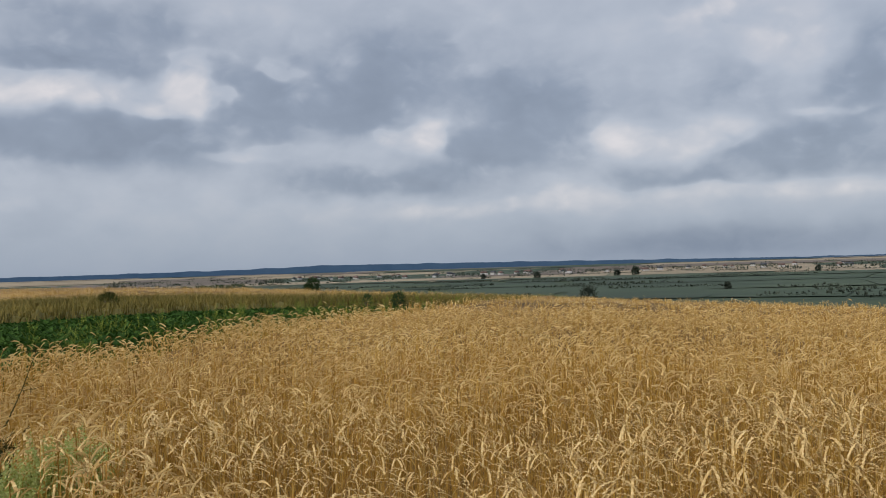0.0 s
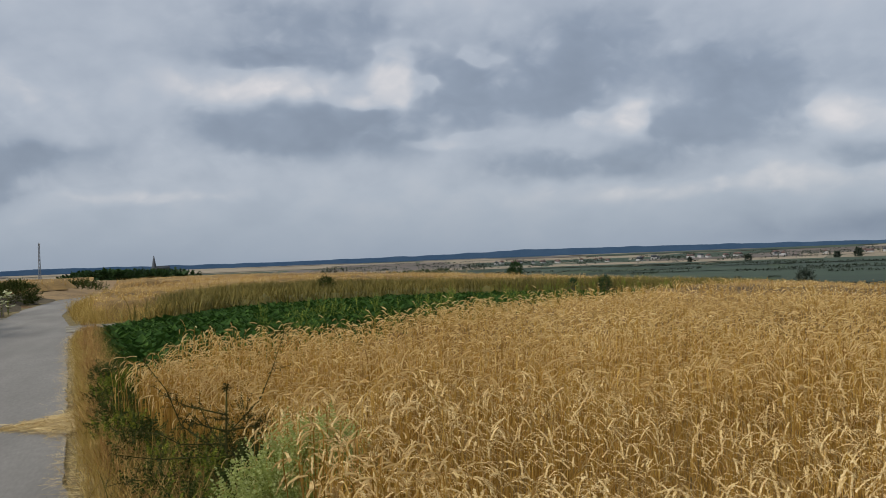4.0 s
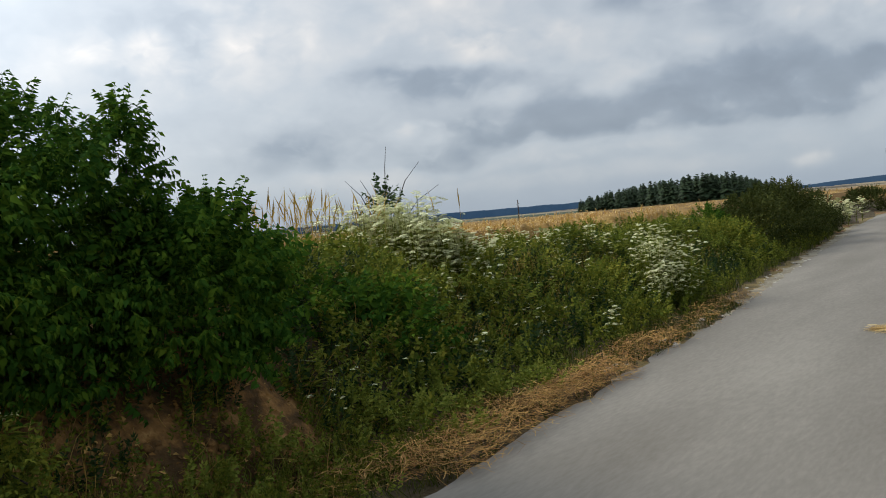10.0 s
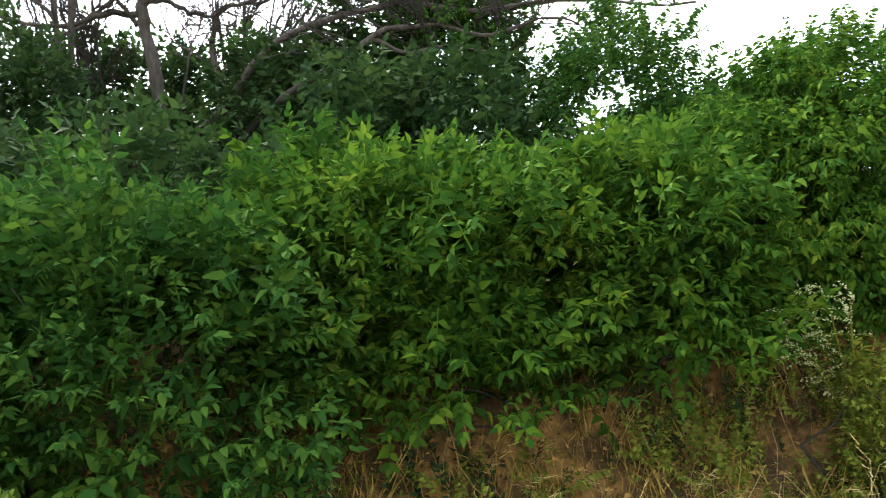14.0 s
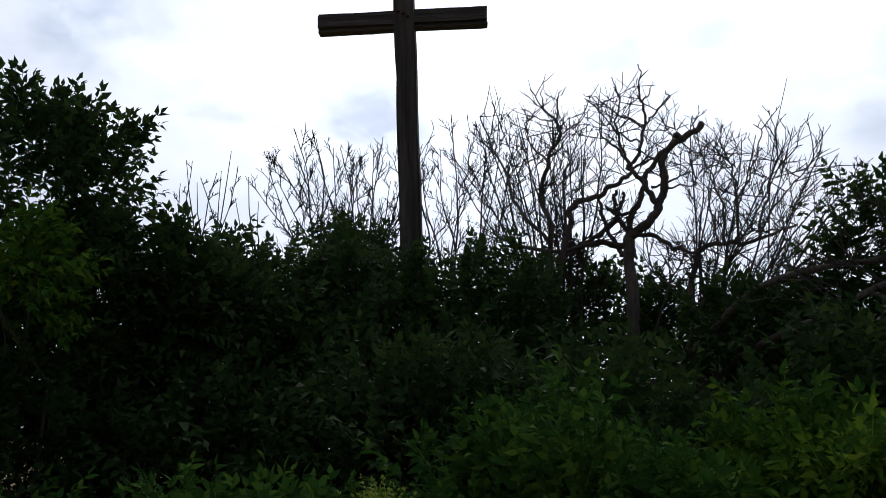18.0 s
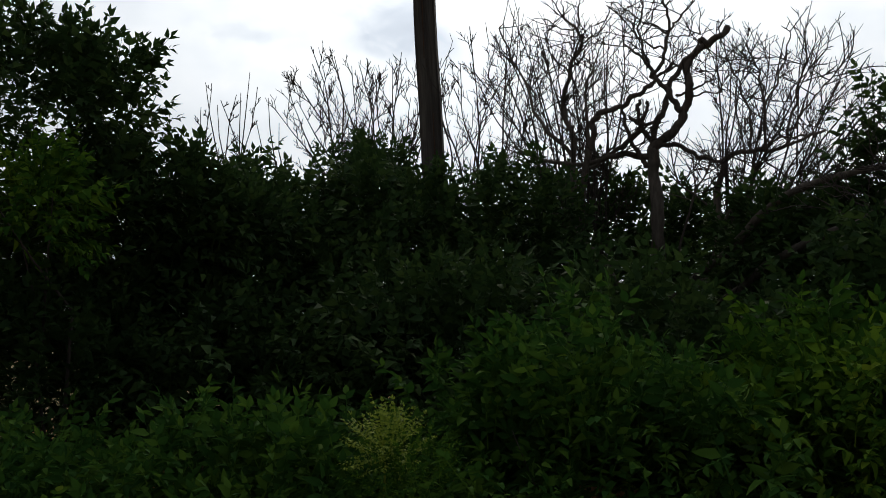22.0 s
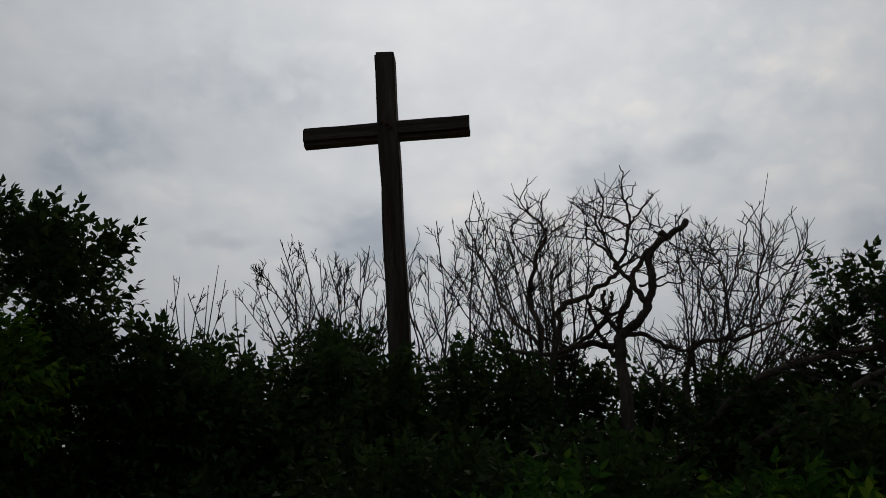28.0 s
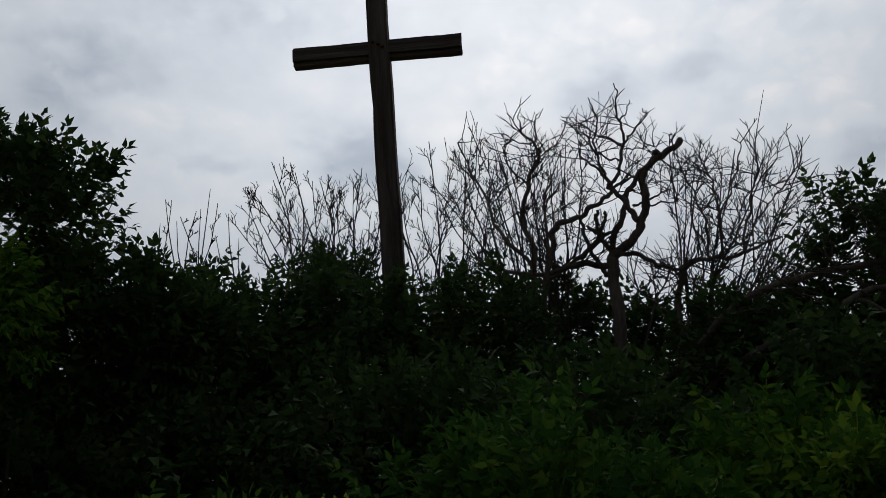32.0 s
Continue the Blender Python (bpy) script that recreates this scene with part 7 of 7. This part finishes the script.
# ---- far marks ----
def mast():
    az, r = 7.82, 900.0
    x, y = -r * math.sin(radians(az)), r * math.cos(radians(az))
    g = float(land(x, y))
    top = 1.7 + r * math.tan(radians(1.93)) - g
    ob = thing("radio_mast", pose(x, y, g), "slender grey lattice radio mast beyond the fields", "mast")
    for k in range(3):
        a = k * 2.094
        b, t = np.array((math.cos(a), math.sin(a), 0)) * 1.5, np.array((math.cos(a), math.sin(a), 0)) * 0.55
        part("leg", tube([b, t + (0, 0, top * 0.97)], (0.34, 0.28), 6), M_steel, ob)
    for i in range(14):
        s = i / 14
        w, z = 1.5 + (0.55 - 1.5) * s, top * 0.97 * s
        for k in range(3):
            a, b = k * 2.094, (k + 1) * 2.094
            part("brace", tube([(w * math.cos(a), w * math.sin(a), z), (w * math.cos(b) * 0.96, w * math.sin(b) * 0.96, z + top / 15)], (0.17, 0.17), 4), M_steel, ob)
    for z in (0.9, 0.95):
        part("antenna", tube([(0.9, 0, top * z - 1.2), (0.9, 0, top * z + 1.2)], (0.3, 0.3), 6), M_plaster, ob, "pale panel antenna")
    part("spike", tube([(0, 0, top * 0.95), (0, 0, top)], (0.1, 0.05), 5), M_steel, ob)


def house(x, y, w, d, h, turn, roof_mat, label, name="house", category="house", steeple=0.0):
    g = float(land(x, y))
    ob = thing(name, pose(x, y, g, 0, 0, turn), label, category)
    bm = bmesh.new()
    bmesh.ops.create_cube(bm, size=1)
    bmesh.ops.scale(bm, vec=(w, d, h), verts=bm.verts)
    bmesh.ops.translate(bm, vec=(0, 0, h / 2), verts=bm.verts)
    part("wall", bm, M_plaster if name == "house" else M_brick, ob)
    rv = np.array([(-w * .55, -d * .56, h), (w * .55, -d * .56, h), (w * .55, d * .56, h), (-w * .55, d * .56, h), (-w * .55, 0, h + d * .5), (w * .55, 0, h + d * .5)])
    part("roof", (rv, np.array([(0, 1, 5), (0, 5, 4), (2, 3, 4), (2, 4, 5), (0, 4, 3), (1, 2, 5), (0, 2, 1), (0, 3, 2)])), roof_mat, ob)
    for k in (-0.25, 0.25):
        bm = bmesh.new()
        bmesh.ops.create_cube(bm, size=1)
        bmesh.ops.scale(bm, vec=(w * 0.12, 0.2, h * 0.35), verts=bm.verts)
        part("window", bm, M_slate, ob, "dark window").matrix_local = pose(k * w, -d / 2, h * 0.55)
    if steeple:
        bm = bmesh.new()
        bmesh.ops.create_cube(bm, size=1)
        bmesh.ops.scale(bm, vec=(6, 6, steeple * 0.5), verts=bm.verts)
        bmesh.ops.translate(bm, vec=(-w / 2, 0, steeple * 0.25), verts=bm.verts)
        part("tower", bm, M_brick, ob, "brick church tower")
        s = tube([(-w / 2, 0, steeple * 0.5), (-w / 2, 0, steeple * 0.62), (-w / 2, 0, steeple)], (5.0, 3.2, 0.5), 8)
        part("spire", s, M_slate, ob, "slender dark spire")


mast()
r_church, az_church = 1500.0, 1.43
cx, cy = -r_church * math.sin(radians(az_church)), r_church * math.cos(radians(az_church))
house(cx + 6, cy, 22, 12, 20, 10, M_slate, "distant brick church with a slender spire", "church", "church", 1.7 + r_church * math.tan(radians(0.93)) - float(land(cx, cy)))


def village():
    for i in range(46):
        az = RNG.uniform(-54, -17)
        r = RNG.uniform(2050, 2750)
        x, y = -r * math.sin(radians(az)), r * math.cos(radians(az))
        house(x, y, RNG.uniform(9, 15), RNG.uniform(8, 11), RNG.uniform(4, 7), RNG.uniform(0, 180), (M_tiles, M_slate, M_tiles)[i % 3], "small pale village house with a pitched roof across the valley")
    crown = [sprig(4, 0.5, 0.5, 0.42, 0.3, blade=kite) for _ in range(6)]
    groves, rows = [], []
    for _ in range(190):
        az, r = RNG.uniform(-56, -8), RNG.uniform(1450, 3300)
        x, y = -r * math.sin(radians(az)), r * math.cos(radians(az))
        groves.append(up_on(x, y, 3, RNG.uniform(8, 40), RNG.uniform(5, 12), RNG.uniform(1.5, 5)))
    for _ in range(26):
        az, r, span = RNG.uniform(-58, -20), RNG.uniform(420, 1350), RNG.uniform(2, 7)
        for a in np.arange(az, az + span, 0.35):
            x, y = -r * math.sin(radians(a)), r * math.cos(radians(a))
            rows.append(up_on(x, y, 0.5, r * 0.0036, r * 0.002, RNG.uniform(0.6, 1.6)))
    v, f = foliage(groves, 4200, crown, 2.6, 5, seed=80)
    tagged(part("far_trees", (v, f), M_fartree), "scattered dark groves across the valley", "trees", kind="stuff")
    v, f = foliage(rows, 5200, crown, 1.2, 2.4, seed=82)
    tagged(part("far_hedges", (v, f), M_fartree), "dark hedge rows between the valley meadows", "hedge", kind="stuff")
    for az, r, h in ((-39.7, 1500, 11), (-38.6, 1450, 8), (-33.8, 1400, 8), (-50, 1350, 7), (-45, 600, 4), (-30.5, 1500, 7)):
        x, y = -r * math.sin(radians(az)), r * math.cos(radians(az))
        far_shrub("tree", "dark tree standing in the valley", [up_on(x, y, h * 0.5, h * 0.38, h * 0.38, h * 0.55)], 120, M_fartree, crown, (h * 0.35, h * 0.6), seed=90 + h)
    grove = [up_on(-r * math.sin(radians(a)), r * math.cos(radians(a)), 0.8, 8, 5, 1.7) for a, r in zip(np.linspace(0.6, 5.4, 9), (300, 296, 300, 305, 300, 298, 296, 300, 305))]
    v, f = foliage(grove, 1500, crown, 1.5, 2.6, seed=81)
    tagged(part("grove", (v, f), M_leafdark), "low dark grove at the far end of the lane", "trees", kind="stuff")


village()


def far_fields():
    """A patchwork of fields over the valley and up its far side."""
    bands = ((460, 600, "gggy"), (620, 820, "gggg"), (840, 1060, "ggyg"), (1090, 1330, "gggs"), (1350, 1480, "ygsg"), (1500, 1900, "sssg"), (1930, 2450, "gpsg"), (2500, 3000, "sgpg"),
             (3050, 3500, "pssg"), (3550, 3950, "sgps"), (4000, 4380, "gpss"))
    kinds = {"s": (M_stubble, "pale stubble field across the valley"), "p": (M_plough, "brown ploughed field across the valley"), "g": (M_crop, "dark green field in the valley"),
             "y": (M_meadow, "dull green meadow in the valley")}
    for r0, r1, mix in bands:
        az = -66.0
        while az < (26 if r0 > 1300 else -16):
            wide = RNG.uniform(3, 10) * (1.5 if r0 < 1300 else 1.0)
            mat, label = kinds[mix[RNG.integers(0, 4)]]
            skew, u = RNG.uniform(-1.2, 1.2), np.linspace(0, 1, 14)
            a = np.radians(az + wide * u[None] + skew * np.array((0.0, 0.5, 1.0))[:, None])
            r = np.array((r0, (r0 + r1) / 2, r1))[:, None] * (1 + 0.02 * np.sin(a * 9 + r0))
            x, y = -r * np.sin(a), r * np.cos(a)
            v = np.stack([x, y, land(x, y) + 0.35 + 0.0004 * r], -1).reshape(-1, 3)
            k = (np.arange(13) + np.array((0, 14))[:, None]).ravel()
            f = np.concatenate([np.stack([k, k + 15, k + 1], -1), np.stack([k, k + 14, k + 15], -1)])
            tagged(part("field", (v, f), mat), label, "field", kind="structure")
            az += wide + 0.15


far_fields()


def field_pole():
    az, r = 29.0, 95.0
    x, y = -r * math.sin(radians(az)), r * math.cos(radians(az))
    g = float(land(x, y))
    ob = thing("field_pole", pose(x, y, g), "thin wooden pole standing in the wheat", "pole")
    part("shaft", tube([(0, 0, -0.1), (0.02, 0, 1.7), (0, 0, 3.2 - g)], (0.06, 0.055, 0.045), 7), M_bark, ob)
    part("crosspiece", tube([(-0.15, 0, 2.75 - g), (0.15, 0, 2.8 - g)], (0.03, 0.03), 5), M_bark, ob)


field_pole()


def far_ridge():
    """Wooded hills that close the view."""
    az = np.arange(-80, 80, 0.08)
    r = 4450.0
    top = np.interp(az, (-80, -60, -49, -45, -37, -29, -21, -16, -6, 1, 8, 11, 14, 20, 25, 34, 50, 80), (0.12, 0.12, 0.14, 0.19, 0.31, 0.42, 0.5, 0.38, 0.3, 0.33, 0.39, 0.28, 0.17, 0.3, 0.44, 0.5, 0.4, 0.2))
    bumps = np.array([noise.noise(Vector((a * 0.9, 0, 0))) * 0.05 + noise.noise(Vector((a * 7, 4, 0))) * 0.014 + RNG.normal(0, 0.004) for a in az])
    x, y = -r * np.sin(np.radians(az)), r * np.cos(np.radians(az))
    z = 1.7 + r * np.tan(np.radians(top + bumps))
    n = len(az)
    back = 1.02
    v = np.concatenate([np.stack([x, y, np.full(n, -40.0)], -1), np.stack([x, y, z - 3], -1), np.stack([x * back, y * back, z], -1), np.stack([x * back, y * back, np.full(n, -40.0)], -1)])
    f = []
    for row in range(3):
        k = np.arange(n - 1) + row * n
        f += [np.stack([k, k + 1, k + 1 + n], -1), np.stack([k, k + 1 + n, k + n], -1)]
    tagged(part("backdrop", (v, np.concatenate(f)), M_ridge), "wooded hills on the horizon, haze put in as a blue glow", "hills", kind="structure")


far_ridge()
